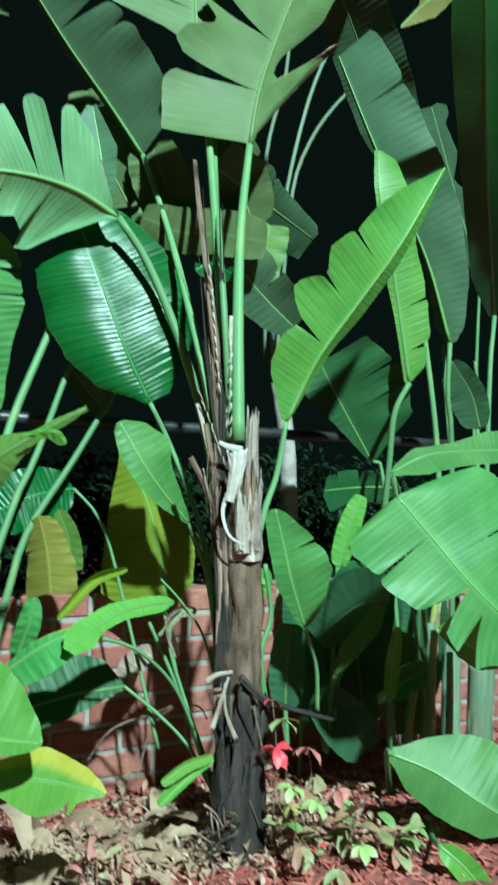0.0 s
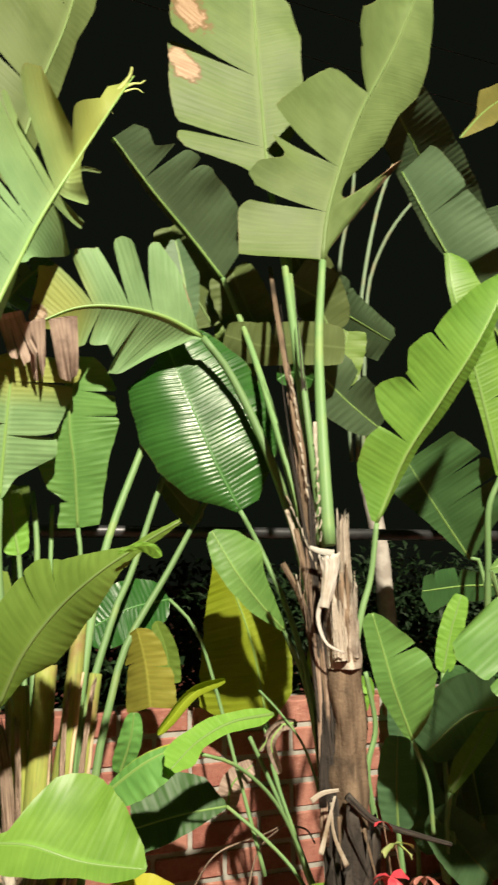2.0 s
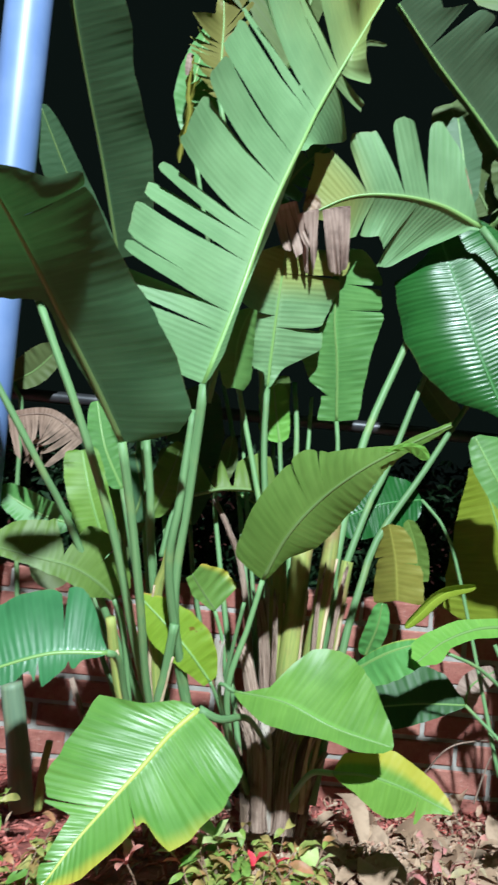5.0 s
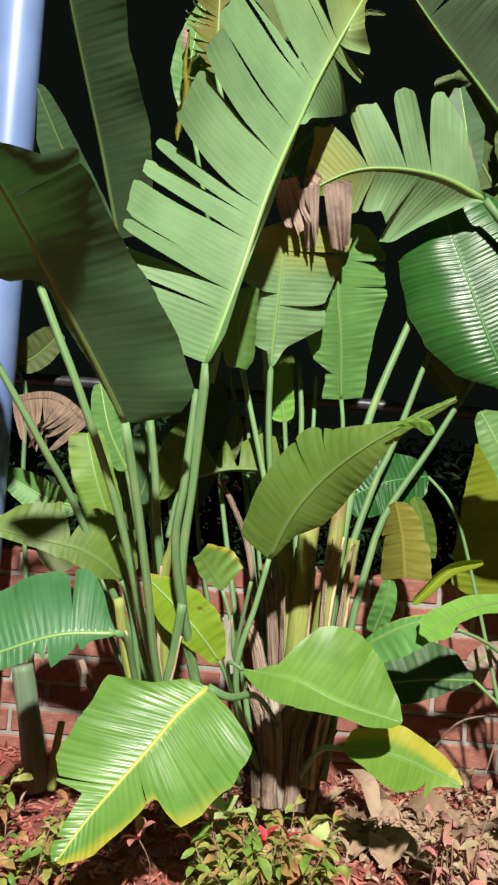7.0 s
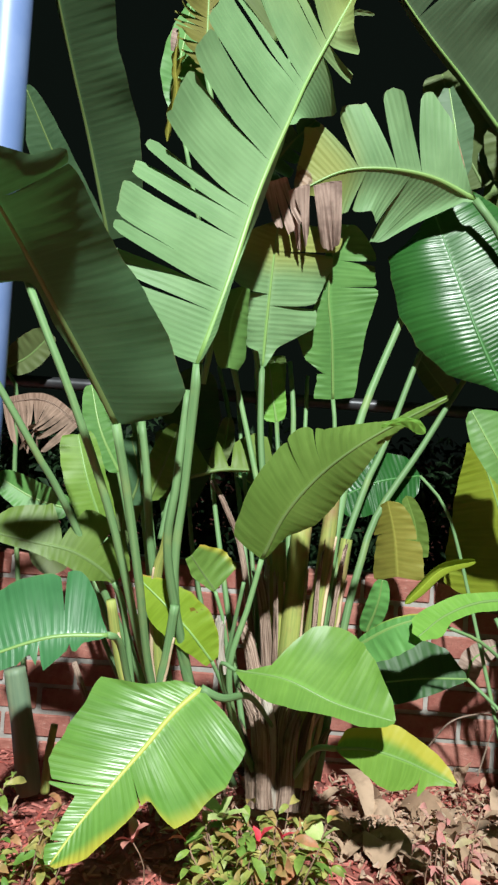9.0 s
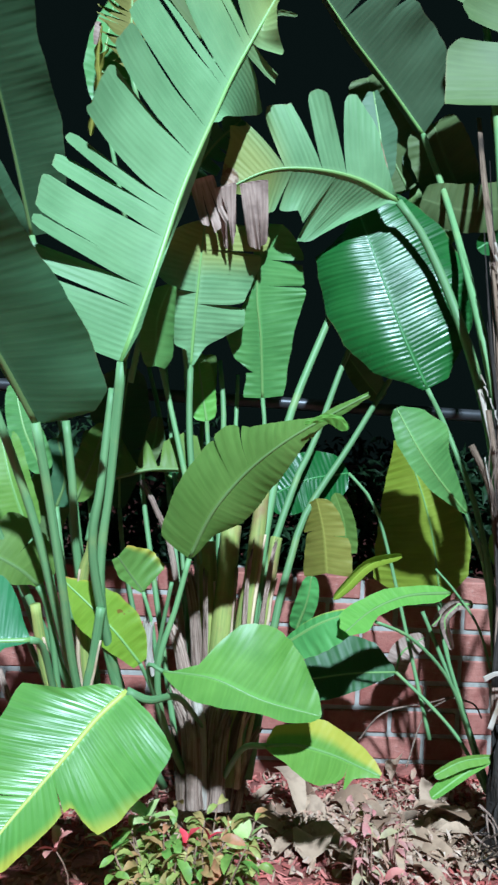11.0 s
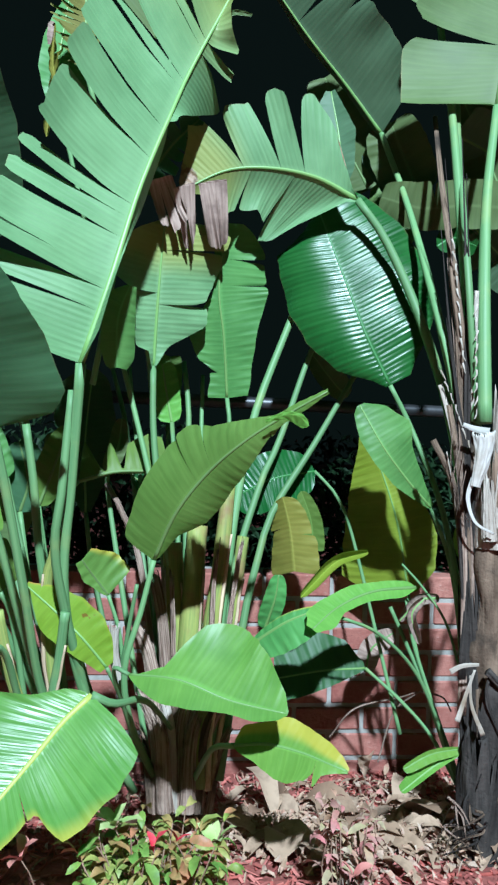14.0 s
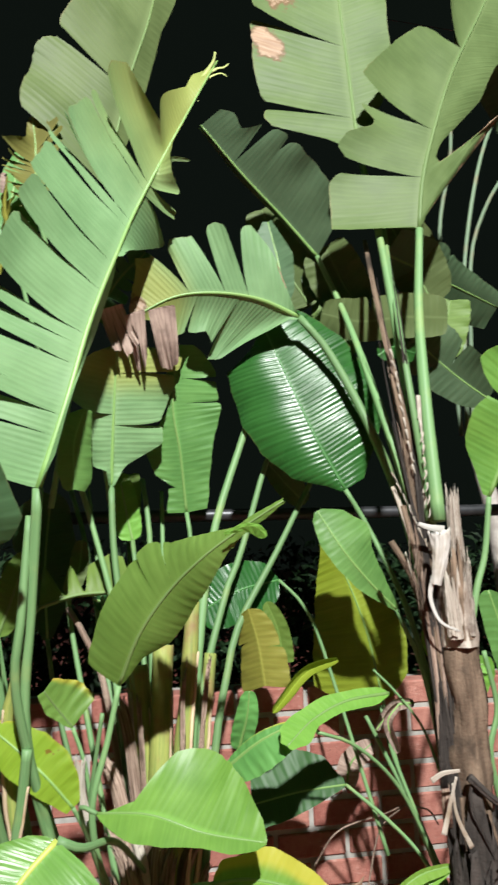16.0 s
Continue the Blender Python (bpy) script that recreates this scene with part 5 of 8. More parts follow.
stalk(trunk_plant, 'trunk', ((0.715, 1.700, 0.730), (0.713, 1.700, 0.562), (0.715, 1.700, 0.403), (0.718, 1.700, 0.216), (0.722, 1.700, -0.053)), 0.0430, 0.0520, 'bark', rough=1)
# splintered stump top
ragged_sheath(trunk_plant, 'splintered_stump', ((0.710, 1.700, 0.989), (0.709, 1.697, 0.871), (0.711, 1.700, 0.708)), 0.0340, 0.0470, 'fibre', arc=300, jag=0.75, seed=1)
ragged_sheath(trunk_plant, 'splinter', ((0.721, 1.695, 1.140), (0.718, 1.690, 0.990), (0.723, 1.690, 0.731)), 0.0130, 0.0240, 'fibre', arc=190, turn=10, jag=0.25, seed=2)
ragged_sheath(trunk_plant, 'splinter', ((0.700, 1.690, 1.048), (0.704, 1.688, 0.900), (0.709, 1.688, 0.724)), 0.0200, 0.0360, 'bark', arc=170, turn=-15, jag=0.6, seed=3)
ragged_sheath(trunk_plant, 'splinter', ((0.728, 1.680, 0.990), (0.725, 1.675, 0.857), (0.723, 1.670, 0.733)), 0.0120, 0.0180, 'fibre', arc=170, jag=0.6, seed=4)
ragged_sheath(trunk_plant, 'splinter', ((0.677, 1.672, 0.944), (0.679, 1.666, 0.842), (0.684, 1.662, 0.728)), 0.0100, 0.0200, 'fibre', arc=170, jag=0.7, seed=6)
ragged_sheath(trunk_plant, 'bark_flap', ((0.647, 1.650, 1.002), (0.651, 1.645, 0.943), (0.633, 1.640, 0.858)), 0.034, 0.014, 'bleached', arc=120, jag=0.25, seed=77)
stalk(trunk_plant, 'bark_strip', ((0.606, 1.650, 1.007), (0.630, 1.645, 0.997), (0.667, 1.640, 0.989)), 0.0050, 0.0110, 'bleached', flat=0.2)
stalk(trunk_plant, 'bark_strip', ((0.630, 1.638, 0.879), (0.617, 1.636, 0.831), (0.634, 1.630, 0.775), (0.679, 1.625, 0.749)), 0.0065, 0.0025, 'bleached', flat=0.2)
stalk(trunk_plant, 'bark_strip', ((0.649, 1.620, 0.443), (0.608, 1.620, 0.440), (0.579, 1.620, 0.426)), 0.0040, 0.0070, 'pale', flat=0.15)
stalk(trunk_plant, 'bark_strip', ((0.639, 1.620, 0.431), (0.621, 1.620, 0.378), (0.595, 1.610, 0.315)), 0.0030, 0.0070, 'pale', flat=0.15)
stalk(trunk_plant, 'bark_strip', ((0.633, 1.630, 0.415), (0.638, 1.630, 0.346), (0.668, 1.630, 0.275)), 0.0025, 0.0060, 'pale', flat=0.15)
ragged_sheath(trunk_plant, 'dry_sheath', ((0.718, 1.700, 0.432), (0.718, 1.700, 0.216), (0.722, 1.700, -0.053)), 0.0550, 0.0700, 'dark', arc=300, jag=0.35, seed=8)
ragged_sheath(trunk_plant, 'dry_sheath', ((0.696, 1.690, 0.350), (0.688, 1.680, 0.199), (0.688, 1.680, -0.037)), 0.0450, 0.0600, 'dark', arc=220, jag=0.6, seed=9)
ragged_sheath(trunk_plant, 'dry_sheath', ((0.652, 1.710, 0.752), (0.666, 1.710, 0.477), (0.679, 1.700, 0.123)), 0.0240, 0.0300, 'dark', arc=220, jag=0.5, seed=10)
stalk(trunk_plant, 'dry_sheath', ((0.679, 1.640, 0.422), (0.747, 1.630, 0.362), (0.863, 1.630, 0.318), (0.949, 1.630, 0.289)), 0.0100, 0.0050, 'dark')
# old sheaths beside the trunk
stalk(trunk_plant, 'dry_sheath', ((0.629, 1.720, 1.105), (0.649, 1.710, 0.840), (0.686, 1.710, 0.548), (0.699, 1.700, 0.007)), 0.0080, 0.0180, 'bark')
stalk(trunk_plant, 'dry_sheath', ((0.597, 1.720, 1.058), (0.635, 1.710, 0.840), (0.670, 1.710, 0.548), (0.688, 1.700, 0.009)), 0.0080, 0.0180, 'bark')
stalk(trunk_plant, 'dry_sheath', ((0.622, 1.720, 1.016), (0.654, 1.710, 0.840), (0.683, 1.710, 0.548), (0.705, 1.700, 0.006)), 0.0080, 0.0180, 'bark')
stalk(trunk_plant, 'dry_sheath', ((0.559, 1.720, 0.969), (0.616, 1.710, 0.840), (0.653, 1.710, 0.550), (0.680, 1.700, 0.011)), 0.0080, 0.0180, 'bark')
stalk(trunk_plant, 'dry_sheath', ((0.643, 2.000, 1.926), (0.635, 1.920, 1.720), (0.598, 1.720, 1.401), (0.640, 1.720, 1.106), (0.663, 1.710, 0.767)), 0.0070, 0.0160, 'bark', flat=0.4)
stalk(trunk_plant, 'frayed_edge', ((0.653, 1.700, 1.344), (0.651, 1.700, 1.209), (0.653, 1.700, 1.046)), 0.0060, 0.0080, 'pale', flat=0.3)
stalk(trunk_plant, 'frayed_edge', ((0.573, 1.720, 1.108), (0.594, 1.720, 1.044), (0.619, 1.710, 0.942)), 0.0060, 0.0080, 'pale', flat=0.3)
stalk(trunk_plant, 'fibre', ((0.587, 1.700, 0.941), (0.609, 1.700, 0.840), (0.613, 1.700, 0.797)), 0.0015, 0.0010, 'pale')
# the fan of leaves
leaf(trunk_plant, ((0.784, 1.9, 1.92), (0.814, 1.92, 2.081), (0.867, 1.94, 2.251), (0.974, 1.965, 2.526), (1.122, 1.985, 2.81), (1.226, 2.0, 3.037), (1.275, 2.01, 3.164)), (0.297, 0.665), (-0.4, -0.71, -0.58), tilt=(10, -14), petiole=((0.784, 1.9, 1.92), (0.726, 1.82, 1.622), (0.681, 1.72, 1.324), (0.664, 1.66, 1.013)), thick=(0.014, 0.026), mat='old', sweep=(-14, 50, 68, 26), cuts=([(0.144, 0.95, 0.16), (0.288, 0.88, 0.19), (0.556, 0.93, 0.16)], []), curl=(24, -10), patches=((0.09, 0.95, 0.08, 0.2),), jit=0.7, seed=31, prof=((0.017, 0.267, 0.272, 0.277, 0.282, 0.289, 0.293, 0.297, 0.282, 0.27, 0.288, 0.276, 0.262, 0.225, 0.193, 0.197, 0.237, 0.259, 0.282, 0.275, 0.269, 0.263, 0.257, 0.249, 0.24, 0.231, 0.223, 0.215, 0.208, 0.2, 0.193, 0.186, 0.163, 0.137, 0.115, 0.147, 0.168, 0.178, 0.188, 0.197, 0.203, 0.198, 0.194, 0.189, 0.184, 0.178, 0.173, 0.167, 0.155, 0.142, 0.13, 0.118, 0.105, 0.093, 0.081, 0.069, 0.058, 0.046, 0.034, 0.022, 0.01), (0.032, 0.048, 0.665, 0.65, 0.626, 0.601, 0.548, 0.504, 0.476, 0.099, 0.078, 0.058, 0.059, 0.061, 0.074, 0.103, 0.13, 0.155, 0.176, 0.195, 0.211, 0.217, 0.217, 0.217, 0.216, 0.215, 0.214, 0.212, 0.209, 0.206, 0.208, 0.212, 0.217, 0.222, 0.227, 0.232, 0.236, 0.23, 0.223, 0.217, 0.211, 0.205, 0.2, 0.195, 0.19, 0.184, 0.176, 0.169, 0.161, 0.154, 0.148, 0.141, 0.135, 0.129, 0.123, 0.117, 0.107, 0.098, 0.091, 0.084, 0.048)), shingle=0.14)
leaf(trunk_plant, ((0.653, 2.01, 2.207), (0.652, 2.04, 2.351), (0.648, 2.07, 2.602), (0.639, 2.09, 2.868), (0.639, 2.12, 3.136), (0.635, 2.14, 3.382)), (0.355, 0.174), (-0.26, -0.72, -0.64), tilt=(14, -10), petiole=((0.653, 2.01, 2.207), (0.672, 1.95, 1.928), (0.648, 1.78, 1.467), (0.658, 1.7, 1.016)), thick=(0.013, 0.02), mat='old', sweep=(8, 46, 14, 22), cuts=([(0.156, 0.95, 0.04), (0.406, 0.9, 0.02)], []), curl=(10, -10), jit=0.6, patches=((0.34, -0.86, 0.05, 0.2), (0.5, -0.8, 0.06, 0.22)), seed=32, prof=((0.021, 0.026, 0.037, 0.106, 0.277, 0.31, 0.317, 0.325, 0.329, 0.332, 0.334, 0.338, 0.341, 0.344, 0.347, 0.349, 0.352, 0.355, 0.351, 0.346, 0.34, 0.334, 0.328, 0.323, 0.317, 0.312, 0.299, 0.283, 0.267, 0.252, 0.236, 0.22, 0.204, 0.18, 0.155, 0.13, 0.106, 0.082, 0.058, 0.035, 0.012), (0.004, 0.015, 0.026, 0.037, 0.048, 0.064, 0.081, 0.099, 0.117, 0.125, 0.132, 0.139, 0.146, 0.154, 0.161, 0.166, 0.168, 0.169, 0.17, 0.172, 0.173, 0.174, 0.169, 0.165, 0.16, 0.155, 0.15, 0.14, 0.113, 0.086, 0.058, 0.031, 0.022, 0.02, 0.018, 0.015, 0.013, 0.011, 0.009, 0.006, 0.004)), shingle=0.05)
stalk(trunk_plant, 'stalk', ((0.724, 2.050, 2.147), (0.686, 1.920, 1.802), (0.629, 1.700, 1.380), (0.669, 1.710, 1.001)), 0.0090, 0.0140, 'stalk')
leaf(trunk_plant, ((0.542, 2.2, 1.959), (0.421, 2.18, 2.089), (0.282, 2.14, 2.214), (0.141, 2.1, 2.36)), (0.031, 0.201), (-0.17, -0.85, -0.49), tilt=(-50, 5), petiole=((0.542, 2.2, 1.959), (0.588, 2.05, 1.67), (0.596, 1.8, 1.289), (0.647, 1.72, 0.958)), thick=(0.011, 0.018), mat='grey', sweep=(22, 0, 18, -6), cuts=([], [(0.569, 0.22, 0.07), (0.725, 0.97, 0.26)]), jit=0.4, fold=0.15, seed=33, prof=((0.026, 0.026, 0.026, 0.026, 0.026, 0.026, 0.025, 0.025, 0.025, 0.024, 0.023, 0.024, 0.025, 0.026, 0.026, 0.027, 0.028, 0.028, 0.03, 0.031, 0.031, 0.029, 0.028, 0.027, 0.025, 0.024, 0.023, 0.022, 0.021, 0.02, 0.019), (0.104, 0.135, 0.153, 0.164, 0.174, 0.184, 0.195, 0.199, 0.199, 0.199, 0.199, 0.199, 0.2, 0.2, 0.201, 0.2, 0.197, 0.193, 0.19, 0.186, 0.183, 0.172, 0.152, 0.133, 0.114, 0.095, 0.098, 0.103, 0.107, 0.097, 0.085)))
leaf(trunk_plant, ((0.411, 1.97, 1.652), (0.292, 1.96, 1.7), (0.162, 1.95, 1.713), (0.036, 1.945, 1.695), (-0.085, 1.94, 1.627)), (0.24, 0.23), (-0.12, -0.92, -0.38), tilt=(-16, -10), petiole=((0.411, 1.97, 1.652), (0.497, 1.965, 1.538), (0.593, 1.93, 1.311), (0.651, 1.84, 1.038), (0.666, 1.73, 0.734)), thick=(0.014, 0.024), mat='pale', sweep=(24, 20, 28, 24), cuts=([(0.356, 0.62, 0.09), (0.6, 0.75, 0.1)], [(0.312, 0.97, 0.29), (0.444, 0.97, 0.39), (0.644, 0.97, 0.27)]), curl=(30, -6), jit=0.6, patches=((0.1, 0.93, 0.03, 0.06), (0.95, 0.6, 0.08, 0.5)), seed=34, prof=((0.01, 0.021, 0.095, 0.155, 0.235, 0.24, 0.239, 0.234, 0.231, 0.231, 0.199, 0.161, 0.149, 0.136, 0.124, 0.125, 0.126, 0.126, 0.125, 0.124, 0.121, 0.117, 0.113, 0.108, 0.1, 0.069, 0.041, 0.031, 0.022, 0.013, 0.004), (0.007, 0.023, 0.058, 0.098, 0.145, 0.181, 0.202, 0.23, 0.229, 0.221, 0.221, 0.221, 0.208, 0.19, 0.187, 0.185, 0.182, 0.181, 0.181, 0.16, 0.139, 0.141, 0.155, 0.128, 0.107, 0.089, 0.073, 0.058, 0.043, 0.029, 0.004)), shingle=0.12)
leaf(trunk_plant, ((0.036, 1.930, 1.659), (0.002, 1.930, 1.653), (-0.040, 1.930, 1.640)), (0.174, 0.006), (-0.05, -0.93, -0.36), tilt=(8, 0), mat='withered', p=0.06, q=0.06, curl=(-16, 0), sweep=(4, 4), rib_line=0, seed=35)
leaf(trunk_plant, ((-0.050, 1.925, 1.643), (-0.078, 1.925, 1.632), (-0.107, 1.925, 1.620)), (0.161, 0.006), (-0.01, -0.93, -0.36), tilt=(-6, 0), mat='withered', p=0.06, q=0.06, cuts=([(0.5, 0.8, 0.4)], []), curl=(25, 0), sweep=(18, 8), rib_line=0, seed=36)
leaf(trunk_plant, ((0.524, 1.97, 1.129), (0.458, 1.99, 1.267), (0.405, 2.02, 1.412), (0.363, 2.045, 1.532), (0.322, 2.065, 1.641), (0.304, 2.075, 1.688)), (0.193, 0.242), (-0.18, -0.96, 0.21), tilt=(6, 4), petiole=((0.524, 1.97, 1.129), (0.589, 1.97, 1.01), (0.658, 1.9, 0.792), (0.69, 1.8, 0.505)), thick=(0.009, 0.013), mat='glossy', sweep=(4, 14, 4, 14), curl=(-44, -16), seed=36, prof=((0.014, 0.041, 0.082, 0.12, 0.136, 0.153, 0.169, 0.178, 0.188, 0.193, 0.19, 0.188, 0.185, 0.181, 0.177, 0.173, 0.105, 0.059, 0.029, 0.014, 0.002), (0.067, 0.105, 0.151, 0.186, 0.214, 0.222, 0.23, 0.237, 0.24, 0.241, 0.242, 0.241, 0.231, 0.221, 0.209, 0.194, 0.179, 0.159, 0.139, 0.1, 0.039)), cuts=([], []))
leaf(trunk_plant, ((0.835, 1.72, 1.076), (0.871, 1.7, 1.167), (0.908, 1.66, 1.267), (0.992, 1.6, 1.413), (1.076, 1.54, 1.563), (1.189, 1.5, 1.782)), (0.173, 0.048), (-0.54, -0.81, -0.24), tilt=(8, -50), petiole=((0.835, 1.72, 1.076), (0.81, 1.72, 0.933), (0.773, 1.71, 0.841), (0.731, 1.7, 0.693)), thick=(0.009, 0.014), mat='fresh', sweep=(6, 22, 10, 20), cuts=([(0.281, 0.88, 0.11), (0.431, 0.55, 0.1), (0.594, 0.75, 0.04)], []), curl=(8, 0), fold=0.2, seed=37, prof=((0.018, 0.036, 0.055, 0.078, 0.102, 0.111, 0.112, 0.114, 0.118, 0.113, 0.105, 0.147, 0.173, 0.166, 0.154, 0.139, 0.125, 0.143, 0.157, 0.151, 0.145, 0.139, 0.134, 0.129, 0.123, 0.117, 0.11, 0.103, 0.096, 0.087, 0.075, 0.063, 0.051, 0.038, 0.026, 0.014, 0.002), (0.007, 0.01, 0.014, 0.017, 0.02, 0.024, 0.027, 0.031, 0.032, 0.033, 0.032, 0.033, 0.037, 0.04, 0.043, 0.046, 0.048, 0.047, 0.047, 0.047, 0.047, 0.046, 0.046, 0.044, 0.041, 0.039, 0.037, 0.036, 0.035, 0.032, 0.029, 0.026, 0.024, 0.021, 0.019, 0.016, 0.013)))
# withered patches and frayed margins
stalk(trunk_plant, 'dry_sheath', ((0.574, 1.735, 1.685), (0.607, 1.720, 1.282), (0.647, 1.700, 0.695), (0.639, 1.690, 0.388)), 0.0008, 0.0114, 'dark', flat=0.3)
stalk(trunk_plant, 'dry_sheath', ((0.625, 1.733, 1.370), (0.640, 1.718, 1.095), (0.641, 1.700, 0.696), (0.658, 1.690, 0.309)), 0.0008, 0.0100, 'bark', flat=0.3)
stalk(trunk_plant, 'dry_sheath', ((0.588, 1.731, 1.279), (0.615, 1.716, 1.043), (0.633, 1.700, 0.696), (0.662, 1.690, 0.315)), 0.0008, 0.0106, 'dark', flat=0.3)
stalk(trunk_plant, 'dry_sheath', ((0.585, 1.729, 1.430), (0.613, 1.714, 1.132), (0.660, 1.700, 0.695), (0.679, 1.690, 0.087)), 0.0008, 0.0095, 'dry', flat=0.3)
stalk(trunk_plant, 'dry_sheath', ((0.583, 1.727, 1.545), (0.611, 1.712, 1.200), (0.642, 1.700, 0.696), (0.645, 1.690, 0.310)), 0.0008, 0.0147, 'dry', flat=0.3)
stalk(trunk_plant, 'dry_sheath', ((0.613, 1.725, 1.737), (0.631, 1.710, 1.311), (0.643, 1.700, 0.696), (0.666, 1.690, 0.296)), 0.0008, 0.0136, 'dark', flat=0.3)
stalk(trunk_plant, 'dry_sheath', ((0.590, 1.723, 1.443), (0.615, 1.708, 1.140), (0.649, 1.700, 0.695), (0.642, 1.690, 0.301)), 0.0008, 0.0139, 'bark', flat=0.3)
stalk(trunk_plant, 'dry_sheath', ((0.563, 1.721, 1.504), (0.597, 1.706, 1.177), (0.670, 1.700, 0.695), (0.662, 1.690, 0.174)), 0.0008, 0.0132, 'dark', flat=0.3)
stalk(trunk_plant, 'dry_sheath', ((0.625, 1.719, 1.644), (0.638, 1.704, 1.257), (0.648, 1.700, 0.695), (0.648, 1.690, 0.181)), 0.0008, 0.0107, 'dark', flat=0.3)
stalk(trunk_plant, 'frayed_edge', ((0.640, 1.672, 1.336), (0.638, 1.670, 1.323), (0.636, 1.672, 1.311)), 0.0033, 0.0012, 'pale', flat=0.3)
stalk(trunk_plant, 'frayed_edge', ((0.643, 1.672, 1.304), (0.640, 1.670, 1.290), (0.634, 1.672, 1.278)), 0.0033, 0.0012, 'pale', flat=0.3)
stalk(trunk_plant, 'frayed_edge', ((0.641, 1.672, 1.272), (0.641, 1.670, 1.258), (0.639, 1.672, 1.247)), 0.0033, 0.0012, 'pale', flat=0.3)
stalk(trunk_plant, 'frayed_edge', ((0.646, 1.672, 1.240), (0.642, 1.670, 1.226), (0.637, 1.672, 1.214)), 0.0033, 0.0012, 'pale', flat=0.3)
stalk(trunk_plant, 'frayed_edge', ((0.645, 1.672, 1.207), (0.643, 1.670, 1.194), (0.641, 1.672, 1.182)), 0.0033, 0.0012, 'pale', flat=0.3)
stalk(trunk_plant, 'frayed_edge', ((0.642, 1.672, 1.175), (0.644, 1.670, 1.162), (0.643, 1.672, 1.150)), 0.0033, 0.0012, 'pale', flat=0.3)
stalk(trunk_plant, 'frayed_edge', ((0.645, 1.672, 1.143), (0.645, 1.670, 1.130), (0.638, 1.672, 1.118)), 0.0033, 0.0012, 'pale', flat=0.3)
stalk(trunk_plant, 'frayed_edge', ((0.646, 1.672, 1.111), (0.646, 1.670, 1.098), (0.640, 1.672, 1.086)), 0.0033, 0.0012, 'pale', flat=0.3)
stalk(trunk_plant, 'frayed_edge', ((0.653, 1.672, 1.079), (0.647, 1.670, 1.066), (0.642, 1.672, 1.054)), 0.0033, 0.0012, 'pale', flat=0.3)
stalk(trunk_plant, 'frayed_edge', ((0.651, 1.672, 1.047), (0.648, 1.670, 1.034), (0.643, 1.672, 1.022)), 0.0033, 0.0012, 'pale', flat=0.3)
stalk(trunk_plant, 'frayed_edge', ((0.584, 1.700, 1.469), (0.589, 1.698, 1.455), (0.592, 1.700, 1.443)), 0.0030, 0.0010, 'pale', flat=0.3)
stalk(trunk_plant, 'frayed_edge', ((0.586, 1.700, 1.438), (0.592, 1.698, 1.425), (0.598, 1.700, 1.413)), 0.0030, 0.0010, 'pale', flat=0.3)
stalk(trunk_plant, 'frayed_edge', ((0.597, 1.700, 1.408), (0.596, 1.698, 1.394), (0.603, 1.700, 1.382)), 0.0030, 0.0010, 'pale', flat=0.3)
stalk(trunk_plant, 'frayed_edge', ((0.599, 1.700, 1.377), (0.600, 1.698, 1.363), (0.601, 1.700, 1.351)), 0.0030, 0.0010, 'pale', flat=0.3)
stalk(trunk_plant, 'frayed_edge', ((0.601, 1.700, 1.346), (0.603, 1.698, 1.333), (0.610, 1.700, 1.320)), 0.0030, 0.0010, 'pale', flat=0.3)
stalk(trunk_plant, 'frayed_edge', ((0.602, 1.700, 1.315), (0.607, 1.698, 1.302), (0.610, 1.700, 1.289)), 0.0030, 0.0010, 'pale', flat=0.3)
stalk(trunk_plant, 'frayed_edge', ((0.608, 1.700, 1.285), (0.610, 1.698, 1.271), (0.613, 1.700, 1.258)), 0.0030, 0.0010, 'pale', flat=0.3)
stalk(trunk_plant, 'frayed_edge', ((0.612, 1.700, 1.254), (0.614, 1.698, 1.240), (0.617, 1.700, 1.228)), 0.0030, 0.0010, 'pale', flat=0.3)
stalk(trunk_plant, 'frayed_edge', ((0.614, 1.700, 1.223), (0.617, 1.698, 1.210), (0.621, 1.700, 1.197)), 0.0030, 0.0010, 'pale', flat=0.3)
stalk(trunk_plant, 'frayed_edge', ((0.621, 1.700, 1.193), (0.621, 1.698, 1.179), (0.629, 1.700, 1.167)), 0.0030, 0.0010, 'pale', flat=0.3)
stalk(trunk_plant, 'frayed_edge', ((0.622, 1.700, 1.162), (0.625, 1.698, 1.148), (0.629, 1.700, 1.136)), 0.0030, 0.0010, 'pale', flat=0.3)
stalk(trunk_plant, 'frayed_edge', ((0.565, 1.700, 1.142), (0.572, 1.700, 1.130), (0.580, 1.700, 1.117)), 0.0025, 0.0010, 'pale', flat=0.4)
stalk(trunk_plant, 'frayed_edge', ((0.576, 1.700, 1.114), (0.584, 1.700, 1.102), (0.587, 1.700, 1.089)), 0.0025, 0.0010, 'pale', flat=0.4)
stalk(trunk_plant, 'frayed_edge', ((0.593, 1.700, 1.086), (0.596, 1.700, 1.073), (0.602, 1.700, 1.060)), 0.0025, 0.0010, 'pale', flat=0.4)
stalk(trunk_plant, 'frayed_edge', ((0.607, 1.700, 1.058), (0.608, 1.700, 1.045), (0.614, 1.700, 1.032)), 0.0025, 0.0010, 'pale', flat=0.4)
stalk(trunk_plant, 'frayed_edge', ((0.615, 1.700, 1.029), (0.620, 1.700, 1.016), (0.626, 1.700, 1.003)), 0.0025, 0.0010, 'pale', flat=0.4)
stalk(trunk_plant, 'frayed_edge', ((0.625, 1.700, 1.000), (0.632, 1.700, 0.987), (0.635, 1.700, 0.974)), 0.0025, 0.0010, 'pale', flat=0.4)
